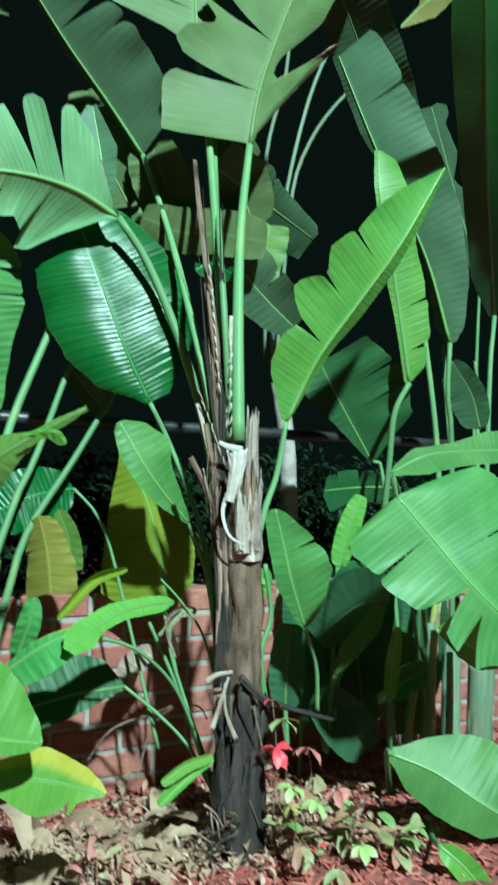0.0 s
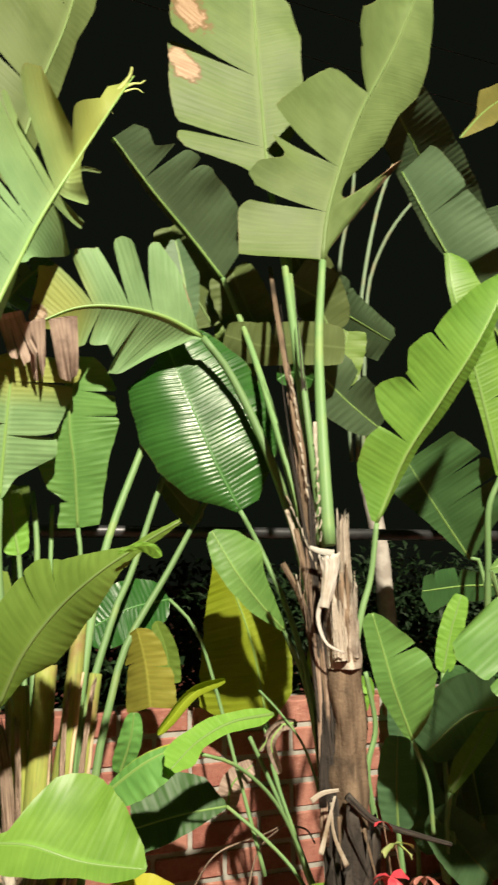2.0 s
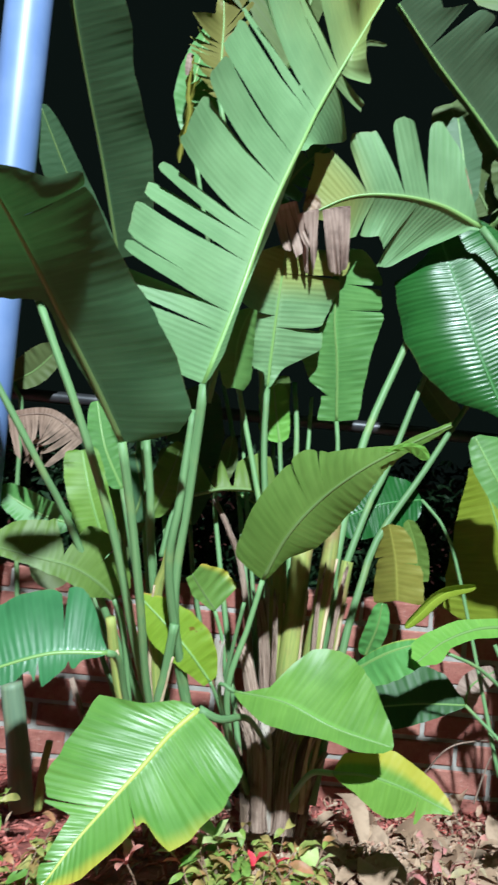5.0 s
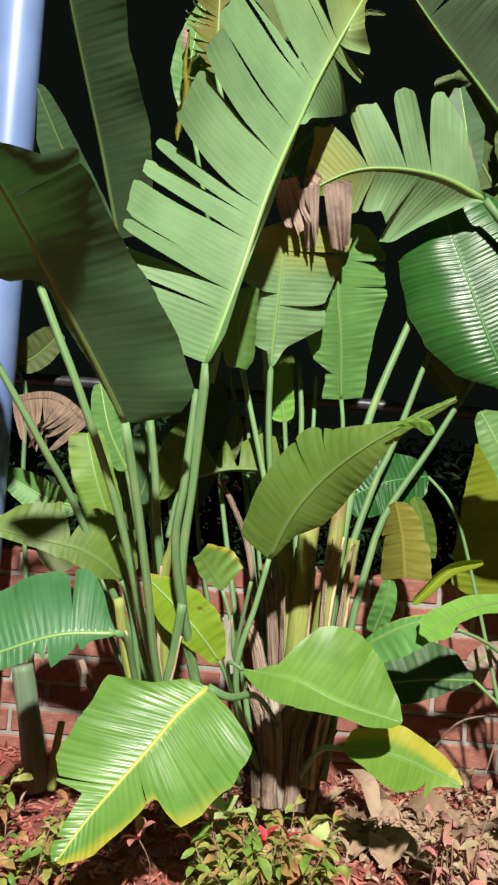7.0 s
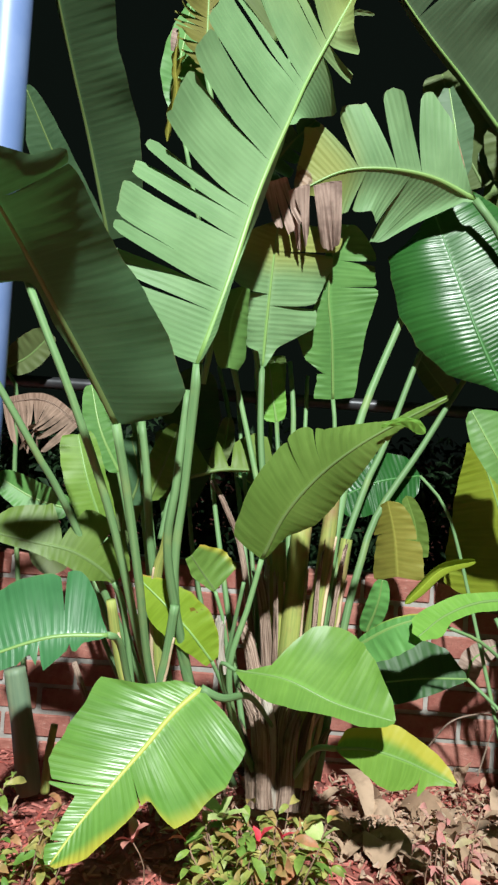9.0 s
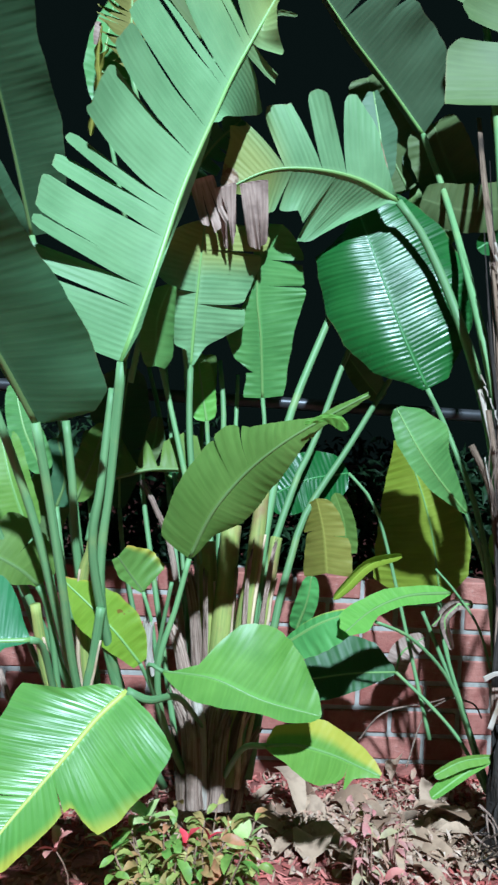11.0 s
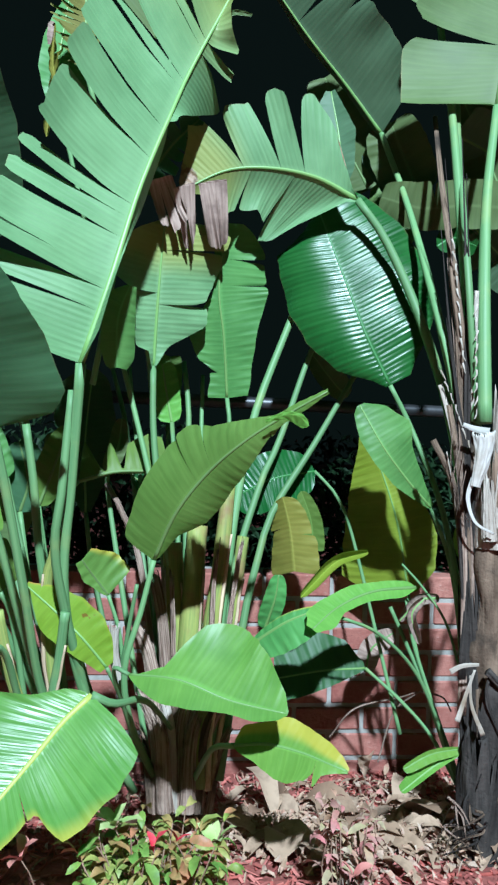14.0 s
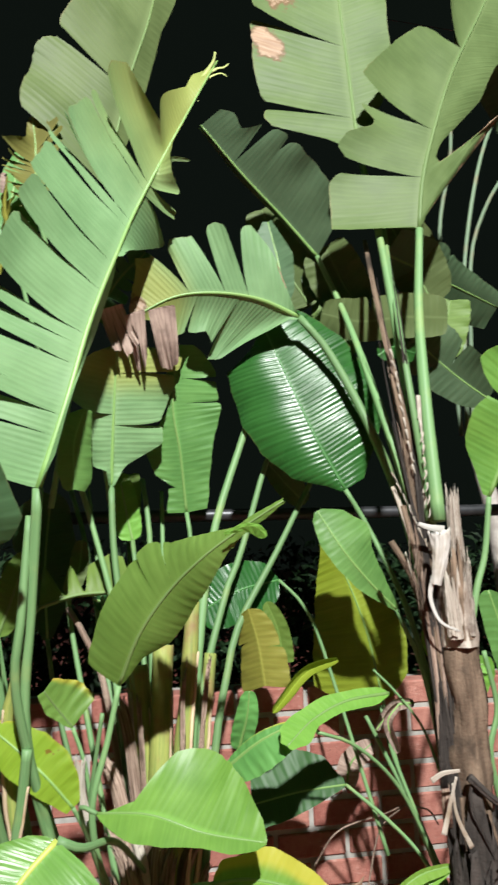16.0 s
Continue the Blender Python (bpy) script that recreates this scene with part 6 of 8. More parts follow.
stalk(trunk_plant, 'frayed_edge', ((0.642, 1.700, 0.972), (0.644, 1.700, 0.959), (0.648, 1.700, 0.946)), 0.0025, 0.0010, 'pale', flat=0.4)
stalk(trunk_plant, 'frayed_edge', ((0.656, 1.700, 0.943), (0.657, 1.700, 0.930), (0.663, 1.700, 0.917)), 0.0025, 0.0010, 'pale', flat=0.4)
stalk(trunk_plant, 'bark_strip', ((0.658, 1.645, 0.378), (0.654, 1.635, 0.326), (0.652, 1.625, 0.271)), 0.0045, 0.0010, 'bark', flat=0.15)
stalk(trunk_plant, 'bark_strip', ((0.672, 1.645, 0.131), (0.679, 1.635, 0.079), (0.665, 1.625, 0.043)), 0.0045, 0.0010, 'dark', flat=0.15)
stalk(trunk_plant, 'bark_strip', ((0.668, 1.645, 0.260), (0.673, 1.635, 0.209), (0.655, 1.625, 0.153)), 0.0045, 0.0010, 'dark', flat=0.15)
stalk(trunk_plant, 'bark_strip', ((0.650, 1.645, 0.120), (0.649, 1.635, 0.071), (0.690, 1.625, -0.005)), 0.0045, 0.0010, 'bark', flat=0.15)
stalk(trunk_plant, 'bark_strip', ((0.690, 1.645, 0.414), (0.678, 1.635, 0.362), (0.721, 1.625, 0.245)), 0.0045, 0.0010, 'dark', flat=0.15)
stalk(trunk_plant, 'bark_strip', ((0.679, 1.645, 0.212), (0.685, 1.635, 0.160), (0.687, 1.625, 0.057)), 0.0045, 0.0010, 'dark', flat=0.15)
stalk(trunk_plant, 'bark_strip', ((0.715, 1.645, 0.197), (0.704, 1.635, 0.147), (0.750, 1.625, 0.024)), 0.0045, 0.0010, 'bark', flat=0.15)
stalk(trunk_plant, 'bark_strip', ((0.734, 1.645, 0.341), (0.734, 1.635, 0.288), (0.698, 1.625, 0.222)), 0.0045, 0.0010, 'dark', flat=0.15)
stalk(trunk_plant, 'bark_strip', ((0.723, 1.645, 0.346), (0.731, 1.635, 0.293), (0.753, 1.625, 0.194)), 0.0045, 0.0010, 'bark', flat=0.15)
stalk(trunk_plant, 'bark_strip', ((0.706, 1.645, 0.176), (0.716, 1.635, 0.123), (0.673, 1.625, 0.094)), 0.0045, 0.0010, 'dark', flat=0.15)
stalk(trunk_plant, 'bark_strip', ((0.645, 1.645, 0.139), (0.631, 1.635, 0.092), (0.670, 1.625, -0.014)), 0.0045, 0.0010, 'dark', flat=0.15)
stalk(trunk_plant, 'fibre', ((0.599, 1.690, 1.013), (0.586, 1.670, 0.912), (0.608, 1.680, 0.798)), 0.0012, 0.0008, 'dry')
stalk(trunk_plant, 'fibre', ((0.608, 1.690, 0.985), (0.602, 1.670, 0.890), (0.616, 1.680, 0.791)), 0.0012, 0.0008, 'dry')
stalk(trunk_plant, 'fibre', ((0.616, 1.690, 0.956), (0.594, 1.670, 0.867), (0.624, 1.680, 0.784)), 0.0012, 0.0008, 'dry')
stalk(trunk_plant, 'fibre', ((0.625, 1.690, 0.927), (0.614, 1.670, 0.844), (0.632, 1.680, 0.777)), 0.0012, 0.0008, 'dry')
stalk(trunk_plant, 'fibre', ((0.634, 1.690, 0.899), (0.614, 1.670, 0.822), (0.640, 1.680, 0.769)), 0.0012, 0.0008, 'dry')
stalk(trunk_plant, 'fibre', ((0.643, 1.690, 0.870), (0.637, 1.670, 0.799), (0.648, 1.680, 0.762)), 0.0012, 0.0008, 'dry')
stalk(trunk_plant, 'bark_strip', ((0.676, 1.620, 0.078), (0.668, 1.600, 0.080), (0.596, 1.580, 0.063)), 0.0040, 0.0012, 'dark', flat=0.2)
stalk(trunk_plant, 'bark_strip', ((0.649, 1.620, 0.105), (0.660, 1.600, 0.104), (0.578, 1.580, 0.076)), 0.0040, 0.0012, 'bark', flat=0.2)
stalk(trunk_plant, 'bark_strip', ((0.618, 1.620, 0.101), (0.579, 1.600, 0.085), (0.595, 1.580, 0.094)), 0.0040, 0.0012, 'dark', flat=0.2)
stalk(trunk_plant, 'bark_strip', ((0.630, 1.620, 0.055), (0.648, 1.600, 0.044), (0.559, 1.580, 0.027)), 0.0040, 0.0012, 'dark', flat=0.2)
stalk(trunk_plant, 'bark_strip', ((0.644, 1.620, 0.087), (0.662, 1.600, 0.065), (0.571, 1.580, 0.059)), 0.0040, 0.0012, 'bark', flat=0.2)
stalk(trunk_plant, 'bark_strip', ((0.660, 1.620, 0.031), (0.650, 1.600, 0.033), (0.651, 1.580, 0.015)), 0.0040, 0.0012, 'bark', flat=0.2)
stalk(trunk_plant, 'bark_strip', ((0.603, 1.620, 0.125), (0.594, 1.600, 0.119), (0.593, 1.580, 0.083)), 0.0040, 0.0012, 'dry', flat=0.2)
stalk(trunk_plant, 'bark_strip', ((0.603, 1.620, 0.072), (0.568, 1.600, 0.078), (0.625, 1.580, 0.039)), 0.0040, 0.0012, 'dry', flat=0.2)
stalk(trunk_plant, 'bark_strip', ((0.591, 1.620, 0.116), (0.608, 1.600, 0.106), (0.611, 1.580, 0.066)), 0.0040, 0.0012, 'dry', flat=0.2)
stalk(trunk_plant, 'bark_strip', ((0.582, 1.620, 0.138), (0.604, 1.600, 0.122), (0.620, 1.580, 0.093)), 0.0040, 0.0012, 'dry', flat=0.2)
stalk(trunk_plant, 'bark_strip', ((0.620, 1.620, 0.045), (0.633, 1.600, 0.030), (0.596, 1.580, 0.043)), 0.0040, 0.0012, 'dry', flat=0.2)
stalk(trunk_plant, 'bark_strip', ((0.626, 1.620, 0.066), (0.591, 1.600, 0.073), (0.564, 1.580, 0.040)), 0.0040, 0.0012, 'bark', flat=0.2)
stalk(trunk_plant, 'bark_strip', ((0.618, 1.620, 0.038), (0.588, 1.600, 0.026), (0.625, 1.580, -0.004)), 0.0040, 0.0012, 'bark', flat=0.2)
stalk(trunk_plant, 'bark_strip', ((0.632, 1.620, 0.036), (0.601, 1.600, 0.028), (0.593, 1.580, 0.029)), 0.0040, 0.0012, 'bark', flat=0.2)
leaf(trunk_plant, ((0.504, 2.380, 1.128), (0.439, 2.380, 1.196), (0.381, 2.400, 1.273)), (0.044, 0.052), (-0.22, -0.97, -0.12), tilt=(15, 15), mat='old', seed=105)
leaf(trunk_plant, ((0.397, 2.14, 1.733), (0.394, 2.14, 1.882), (0.365, 2.16, 2.058)), (0.092, 0.055), (-0.2, -0.89, -0.41), mat='grey', seed=314, prof=((0.018, 0.032, 0.047, 0.063, 0.078, 0.086, 0.089, 0.09, 0.091, 0.092, 0.092, 0.092, 0.092, 0.091, 0.082, 0.071, 0.06, 0.049, 0.038, 0.027, 0.016), (0.016, 0.023, 0.03, 0.038, 0.045, 0.046, 0.046, 0.047, 0.049, 0.051, 0.054, 0.055, 0.05, 0.045, 0.04, 0.036, 0.031, 0.027, 0.022, 0.018, 0.013)), cuts=([], []))
leaf(trunk_plant, ((0.695, 2.26, 1.753), (0.602, 2.26, 1.88), (0.51, 2.28, 2.021)), (0.075, 0.108), (-0.27, -0.88, -0.39), mat='grey', seed=315, prof=((0.019, 0.026, 0.035, 0.045, 0.055, 0.065, 0.074, 0.074, 0.074, 0.075, 0.075, 0.075, 0.075, 0.075, 0.069, 0.061, 0.053, 0.046, 0.038, 0.031, 0.023), (0.025, 0.041, 0.056, 0.073, 0.085, 0.089, 0.093, 0.097, 0.1, 0.104, 0.108, 0.102, 0.096, 0.09, 0.085, 0.079, 0.074, 0.068, 0.051, 0.033, 0.016)), cuts=([], [(0.356, 0.52, 0.06)]))

right_clump = plant('bird_of_paradise_clump', (1.585, 2.000, 0.000), 'dense dim bird of paradise clump beside the brick wall')
leaf(right_clump, ((1.656, 2.0, 1.433), (1.536, 2.0, 1.738), (1.325, 2.0, 2.062), (1.168, 2.02, 2.376)), (0.056, 0.181), (-0.56, -0.74, -0.37), tilt=(-50, 4), petiole=((1.656, 2.0, 1.433), (1.648, 2.0, 1.242), (1.669, 2.0, 1.039), (1.685, 2.0, 0.038)), thick=(0.011, 0.016), mat='grey', sweep=(-6, 10), seed=41, cuts=([], [(0.819, 0.52, 0.02)]), prof=((0.032, 0.041, 0.056, 0.051, 0.046, 0.041, 0.033, 0.023, 0.022, 0.024, 0.023, 0.022, 0.02, 0.018, 0.016, 0.015, 0.015, 0.014, 0.012, 0.011, 0.01, 0.01, 0.009, 0.009, 0.008), (0.023, 0.061, 0.08, 0.095, 0.111, 0.123, 0.131, 0.141, 0.153, 0.166, 0.175, 0.177, 0.178, 0.18, 0.181, 0.181, 0.18, 0.178, 0.176, 0.173, 0.17, 0.164, 0.158, 0.152, 0.133)))
leaf(right_clump, ((1.396, 1.9, 1.253), (1.326, 1.9, 1.602), (1.263, 1.9, 1.867), (1.268, 1.92, 2.026)), (0.027, 0.119), (-0.57, -0.76, -0.31), tilt=(5, -20), petiole=((1.396, 1.9, 1.253), (1.352, 1.92, 1.149), (1.356, 1.95, 0.982), (1.371, 2.0, 0.774)), thick=(0.012, 0.016), mat='fresh', sweep=(14, 14), cuts=([], [(0.131, 0.82, 0.13), (0.312, 0.82, 0.03)]), fold=0.2, seed=42, prof=((0.017, 0.017, 0.017, 0.017, 0.017, 0.017, 0.018, 0.02, 0.022, 0.024, 0.026, 0.027, 0.026, 0.024, 0.022, 0.02, 0.018, 0.016, 0.015, 0.014, 0.015, 0.014, 0.014, 0.014, 0.014), (0.004, 0.067, 0.078, 0.089, 0.099, 0.101, 0.104, 0.107, 0.11, 0.109, 0.106, 0.104, 0.102, 0.101, 0.105, 0.11, 0.115, 0.119, 0.118, 0.109, 0.101, 0.092, 0.081, 0.067, 0.012)))
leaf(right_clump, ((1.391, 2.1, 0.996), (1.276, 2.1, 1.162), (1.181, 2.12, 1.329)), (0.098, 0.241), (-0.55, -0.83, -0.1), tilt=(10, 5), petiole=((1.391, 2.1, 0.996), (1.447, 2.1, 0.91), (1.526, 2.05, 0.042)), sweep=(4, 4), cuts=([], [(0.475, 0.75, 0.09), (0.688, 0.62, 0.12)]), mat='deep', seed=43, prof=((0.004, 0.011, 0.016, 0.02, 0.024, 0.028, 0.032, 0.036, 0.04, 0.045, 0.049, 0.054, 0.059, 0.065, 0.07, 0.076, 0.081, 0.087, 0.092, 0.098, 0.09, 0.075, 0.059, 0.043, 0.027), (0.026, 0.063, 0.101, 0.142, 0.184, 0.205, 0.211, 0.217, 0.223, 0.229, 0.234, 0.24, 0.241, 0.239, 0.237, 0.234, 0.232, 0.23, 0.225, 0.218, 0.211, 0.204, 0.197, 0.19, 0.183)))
leaf(right_clump, ((1.132, 2.22, 1.466), (1.011, 2.22, 1.556), (0.898, 2.22, 1.659), (0.81, 2.22, 1.744)), (0.09, 0.119), (-0.39, -0.87, -0.30), tilt=(8, 8), petiole=((1.132, 2.22, 1.466), (1.225, 2.22, 1.356), (1.431, 2.22, 1.035)), thick=(0.006, 0.01), mat='grey', seed=44, p=0.2, q=0.2, cuts=([(0.5, 0.8, 0.1)], [(0.4, 0.7, 0.1)]))
leaf(right_clump, ((0.797, 2.22, 1.989), (0.985, 2.258, 1.931), (1.246, 2.297, 1.834)), (0.118, 0.124), (-0.41, -0.83, -0.37), tilt=(12, -12), mat='grey', seed=45, sweep=(4, 4), cuts=([(0.444, 0.1, 0.05)], []), prof=((0.097, 0.104, 0.109, 0.11, 0.112, 0.114, 0.116, 0.118, 0.115, 0.098, 0.084, 0.08, 0.077, 0.073, 0.069, 0.065, 0.061, 0.058, 0.054, 0.051, 0.029), (0.003, 0.041, 0.077, 0.084, 0.093, 0.1, 0.108, 0.116, 0.123, 0.124, 0.122, 0.12, 0.119, 0.117, 0.115, 0.112, 0.109, 0.106, 0.103, 0.1, 0.096)))
leaf(right_clump, ((0.664, 2.5, 1.676), (0.697, 2.5, 1.852), (0.734, 2.5, 2.031)), (0.106, 0.106), (-0.28, -0.90, -0.34), tilt=(8, 8), mat='olive', seed=46, p=0.2, q=0.2)
leaf(right_clump, ((0.965, 2.22, 1.609), (0.995, 2.22, 1.716), (1.025, 2.22, 1.823)), (0.08, 0.08), (-0.42, -0.85, -0.31), tilt=(8, 8), mat='olive', seed=47, p=0.12, q=0.12)
leaf(right_clump, ((0.526, 2.5, 1.862), (0.499, 2.5, 2.022), (0.408, 2.5, 2.271)), (0.092, 0.144), (-0.21, -0.89, -0.40), tilt=(8, 8), mat='old', seed=48, p=0.25, q=0.3)
leaf(right_clump, ((2.068, 2.2, 1.625), (1.733, 1.9, 1.994), (1.447, 1.62, 2.239), (1.274, 1.45, 2.354)), (0.102, 0.094), (-0.63, -0.65, -0.42), tilt=(10, 10), petiole=((2.068, 2.2, 1.625), (1.992, 2.15, 1.284), (1.865, 2.05, -0.001)), thick=(0.012, 0.016), mat='shade', seed=49, fold=0.2, prof=((0.023, 0.045, 0.067, 0.083, 0.084, 0.085, 0.086, 0.087, 0.089, 0.091, 0.093, 0.094, 0.096, 0.097, 0.099, 0.101, 0.102, 0.099, 0.095, 0.091, 0.087), (0.018, 0.029, 0.041, 0.052, 0.063, 0.075, 0.086, 0.089, 0.091, 0.092, 0.093, 0.094, 0.094, 0.093, 0.093, 0.093, 0.089, 0.083, 0.076, 0.07, 0.019)), cuts=([], []))
leaf(right_clump, ((2.651, 2.9, 2.036), (2.459, 2.9, 2.516), (2.303, 2.9, 2.918)), (0.109, 0.104), (-0.61, -0.69, -0.38), tilt=(-8, 8), petiole=((2.651, 2.9, 2.036), (2.058, 2.3, 1.159), (1.857, 2.1, -0.016)), mat='grey', seed=50, cuts=([], []), prof=((0.028, 0.03, 0.033, 0.036, 0.039, 0.041, 0.044, 0.047, 0.05, 0.053, 0.056, 0.058, 0.062, 0.069, 0.077, 0.084, 0.092, 0.099, 0.107, 0.109, 0.1, 0.09, 0.08, 0.07, 0.06), (0.004, 0.02, 0.037, 0.053, 0.07, 0.077, 0.084, 0.09, 0.097, 0.104, 0.104, 0.078, 0.053, 0.028, 0.014, 0.033, 0.053, 0.068, 0.063, 0.057, 0.052, 0.047, 0.078, 0.076, 0.03)))
leaf(right_clump, ((1.773, 2.500, 2.380), (1.512, 2.350, 2.611), (1.274, 2.200, 2.770), (1.113, 2.100, 2.859)), (0.118, 0.161), (-0.43, -0.69, -0.59), tilt=(8, 8), mat='grey', seed=51, p=0.15, q=0.3)
leaf(right_clump, ((1.866, 2.6, 3.039), (2.039, 2.6, 3.234), (2.287, 2.6, 3.425)), (0.097, 0.082), (-0.53, -0.63, -0.57), tilt=(8, 8), mat='brownish', seed=52, prof=((0.004, 0.008, 0.009, 0.009, 0.009, 0.01, 0.011, 0.033, 0.071, 0.097, 0.091, 0.087, 0.083, 0.08, 0.07, 0.061, 0.052, 0.043, 0.034, 0.025, 0.004), (0.004, 0.018, 0.031, 0.044, 0.056, 0.066, 0.076, 0.082, 0.08, 0.078, 0.075, 0.071, 0.066, 0.061, 0.056, 0.05, 0.044, 0.036, 0.029, 0.022, 0.017)), cuts=([], []))
leaf(right_clump, ((1.850, 2.050, 1.134), (1.807, 2.050, 1.260), (1.709, 2.050, 1.379)), (0.087, 0.054), (-0.68, -0.73, -0.12), tilt=(10, 10), mat='shade', seed=53)
leaf(right_clump, ((1.046, 1.5, 0.882), (1.119, 1.45, 0.781), (1.187, 1.39, 0.676), (1.272, 1.36, 0.593), (1.385, 1.34, 0.512)), (0.298, 0.195), (-0.68, -0.73, 0.12), tilt=(-24, 14), petiole=((1.046, 1.5, 0.882), (1.081, 1.56, 0.934), (1.401, 1.85, 0.659), (1.592, 1.98, 0.057)), thick=(0.006, 0.012), sweep=(4, 12, -6, 16), cuts=([(0.381, 0.7, 0.06)], [(0.238, 0.93, 0.11), (0.531, 0.93, 0.55), (0.65, 0.78, 0.41)]), curl=(-20, 10), seed=54, prof=((0.019, 0.089, 0.158, 0.213, 0.263, 0.272, 0.282, 0.292, 0.298, 0.297, 0.296, 0.295, 0.294, 0.293, 0.289, 0.286, 0.284, 0.282, 0.281, 0.281, 0.279, 0.278, 0.277, 0.275, 0.273, 0.27, 0.267, 0.264, 0.263, 0.26, 0.256, 0.249, 0.225, 0.197, 0.167, 0.136, 0.107), (0.039, 0.173, 0.183, 0.193, 0.195, 0.193, 0.192, 0.19, 0.187, 0.184, 0.181, 0.177, 0.173, 0.169, 0.163, 0.158, 0.153, 0.147, 0.136, 0.134, 0.138, 0.142, 0.147, 0.152, 0.154, 0.144, 0.135, 0.127, 0.119, 0.112, 0.104, 0.091, 0.079, 0.067, 0.055, 0.033, 0.004)))
leaf(right_clump, ((1.213, 1.75, 0.948), (1.332, 1.72, 1.007), (1.517, 1.7, 1.028), (1.713, 1.68, 1.032)), (0.077, 0.068), (-0.69, -0.72, -0.05), tilt=(-30, 30), petiole=((1.213, 1.75, 0.948), (1.356, 1.85, 0.66), (1.541, 1.95, 0.073)), thick=(0.006, 0.01), seed=55, prof=((0.004, 0.019, 0.026, 0.034, 0.039, 0.032, 0.029, 0.029, 0.03, 0.033, 0.04, 0.047, 0.055, 0.063, 0.07, 0.073, 0.077, 0.073, 0.066, 0.059, 0.004), (0.015, 0.031, 0.052, 0.065, 0.068, 0.067, 0.064, 0.061, 0.058, 0.055, 0.053, 0.052, 0.051, 0.049, 0.046, 0.041, 0.035, 0.028, 0.021, 0.014, 0.004)), cuts=([], []))
leaf(right_clump, ((1.077, 1.55, 0.212), (1.164, 1.48, 0.178), (1.241, 1.4, 0.122), (1.332, 1.34, 0.066)), (0.162, 0.09), (-0.62, -0.69, 0.37), tilt=(-20, -8), petiole=((1.077, 1.55, 0.212), (1.117, 1.62, 0.182), (1.228, 1.75, 0.015)), sweep=(4, 6), seed=56, prof=((0.019, 0.029, 0.044, 0.059, 0.076, 0.09, 0.105, 0.124, 0.142, 0.149, 0.155, 0.161, 0.162, 0.158, 0.153, 0.146, 0.139, 0.131, 0.123, 0.084, 0.039), (0.017, 0.031, 0.052, 0.071, 0.077, 0.081, 0.085, 0.087, 0.089, 0.09, 0.089, 0.086, 0.082, 0.079, 0.077, 0.074, 0.061, 0.049, 0.036, 0.022, 0.008)), cuts=([], []))
leaf(right_clump, ((0.945, 1.78, 0.5), (0.886, 1.76, 0.635), (0.854, 1.76, 0.753), (0.83, 1.76, 0.836)), (0.045, 0.129), (-0.48, -0.87, 0.11), tilt=(10, -8), petiole=((0.945, 1.78, 0.5), (0.997, 1.8, 0.383), (1.017, 1.82, 0.247)), thick=(0.007, 0.009), sweep=(10, 16), cuts=([], [(0.638, 0.82, 0.07)]), seed=57, prof=((0.004, 0.018, 0.022, 0.026, 0.029, 0.033, 0.037, 0.042, 0.045, 0.044, 0.044, 0.043, 0.043, 0.044, 0.043, 0.042, 0.04, 0.038, 0.036, 0.034, 0.01), (0.016, 0.057, 0.076, 0.09, 0.103, 0.116, 0.129, 0.129, 0.126, 0.123, 0.119, 0.115, 0.104, 0.093, 0.081, 0.07, 0.058, 0.046, 0.035, 0.023, 0.004)))
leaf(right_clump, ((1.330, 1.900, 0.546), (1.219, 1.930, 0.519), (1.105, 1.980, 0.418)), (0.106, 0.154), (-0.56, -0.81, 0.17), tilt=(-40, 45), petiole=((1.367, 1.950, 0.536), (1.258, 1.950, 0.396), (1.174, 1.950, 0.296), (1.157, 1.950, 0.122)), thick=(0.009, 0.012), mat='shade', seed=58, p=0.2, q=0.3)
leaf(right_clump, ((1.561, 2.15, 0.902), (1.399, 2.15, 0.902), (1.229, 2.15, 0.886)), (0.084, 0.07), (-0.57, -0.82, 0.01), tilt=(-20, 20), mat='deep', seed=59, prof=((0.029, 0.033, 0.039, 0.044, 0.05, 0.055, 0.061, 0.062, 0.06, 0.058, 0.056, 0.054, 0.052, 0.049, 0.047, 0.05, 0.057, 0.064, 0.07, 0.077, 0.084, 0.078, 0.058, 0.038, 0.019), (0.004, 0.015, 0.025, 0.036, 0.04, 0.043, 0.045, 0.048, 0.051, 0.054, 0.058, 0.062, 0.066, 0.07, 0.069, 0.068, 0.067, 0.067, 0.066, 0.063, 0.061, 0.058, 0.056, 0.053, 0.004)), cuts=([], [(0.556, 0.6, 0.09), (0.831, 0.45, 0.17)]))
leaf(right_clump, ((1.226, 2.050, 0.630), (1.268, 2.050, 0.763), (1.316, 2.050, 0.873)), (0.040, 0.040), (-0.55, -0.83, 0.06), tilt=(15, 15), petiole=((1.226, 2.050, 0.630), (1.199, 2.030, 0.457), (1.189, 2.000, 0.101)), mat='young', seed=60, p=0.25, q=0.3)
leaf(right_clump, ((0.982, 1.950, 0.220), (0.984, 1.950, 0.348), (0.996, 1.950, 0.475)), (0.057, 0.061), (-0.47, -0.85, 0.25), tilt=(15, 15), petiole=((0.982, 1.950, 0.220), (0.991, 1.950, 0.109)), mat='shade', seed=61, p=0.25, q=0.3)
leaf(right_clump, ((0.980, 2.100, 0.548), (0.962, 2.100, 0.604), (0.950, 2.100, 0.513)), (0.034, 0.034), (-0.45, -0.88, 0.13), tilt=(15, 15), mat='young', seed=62)
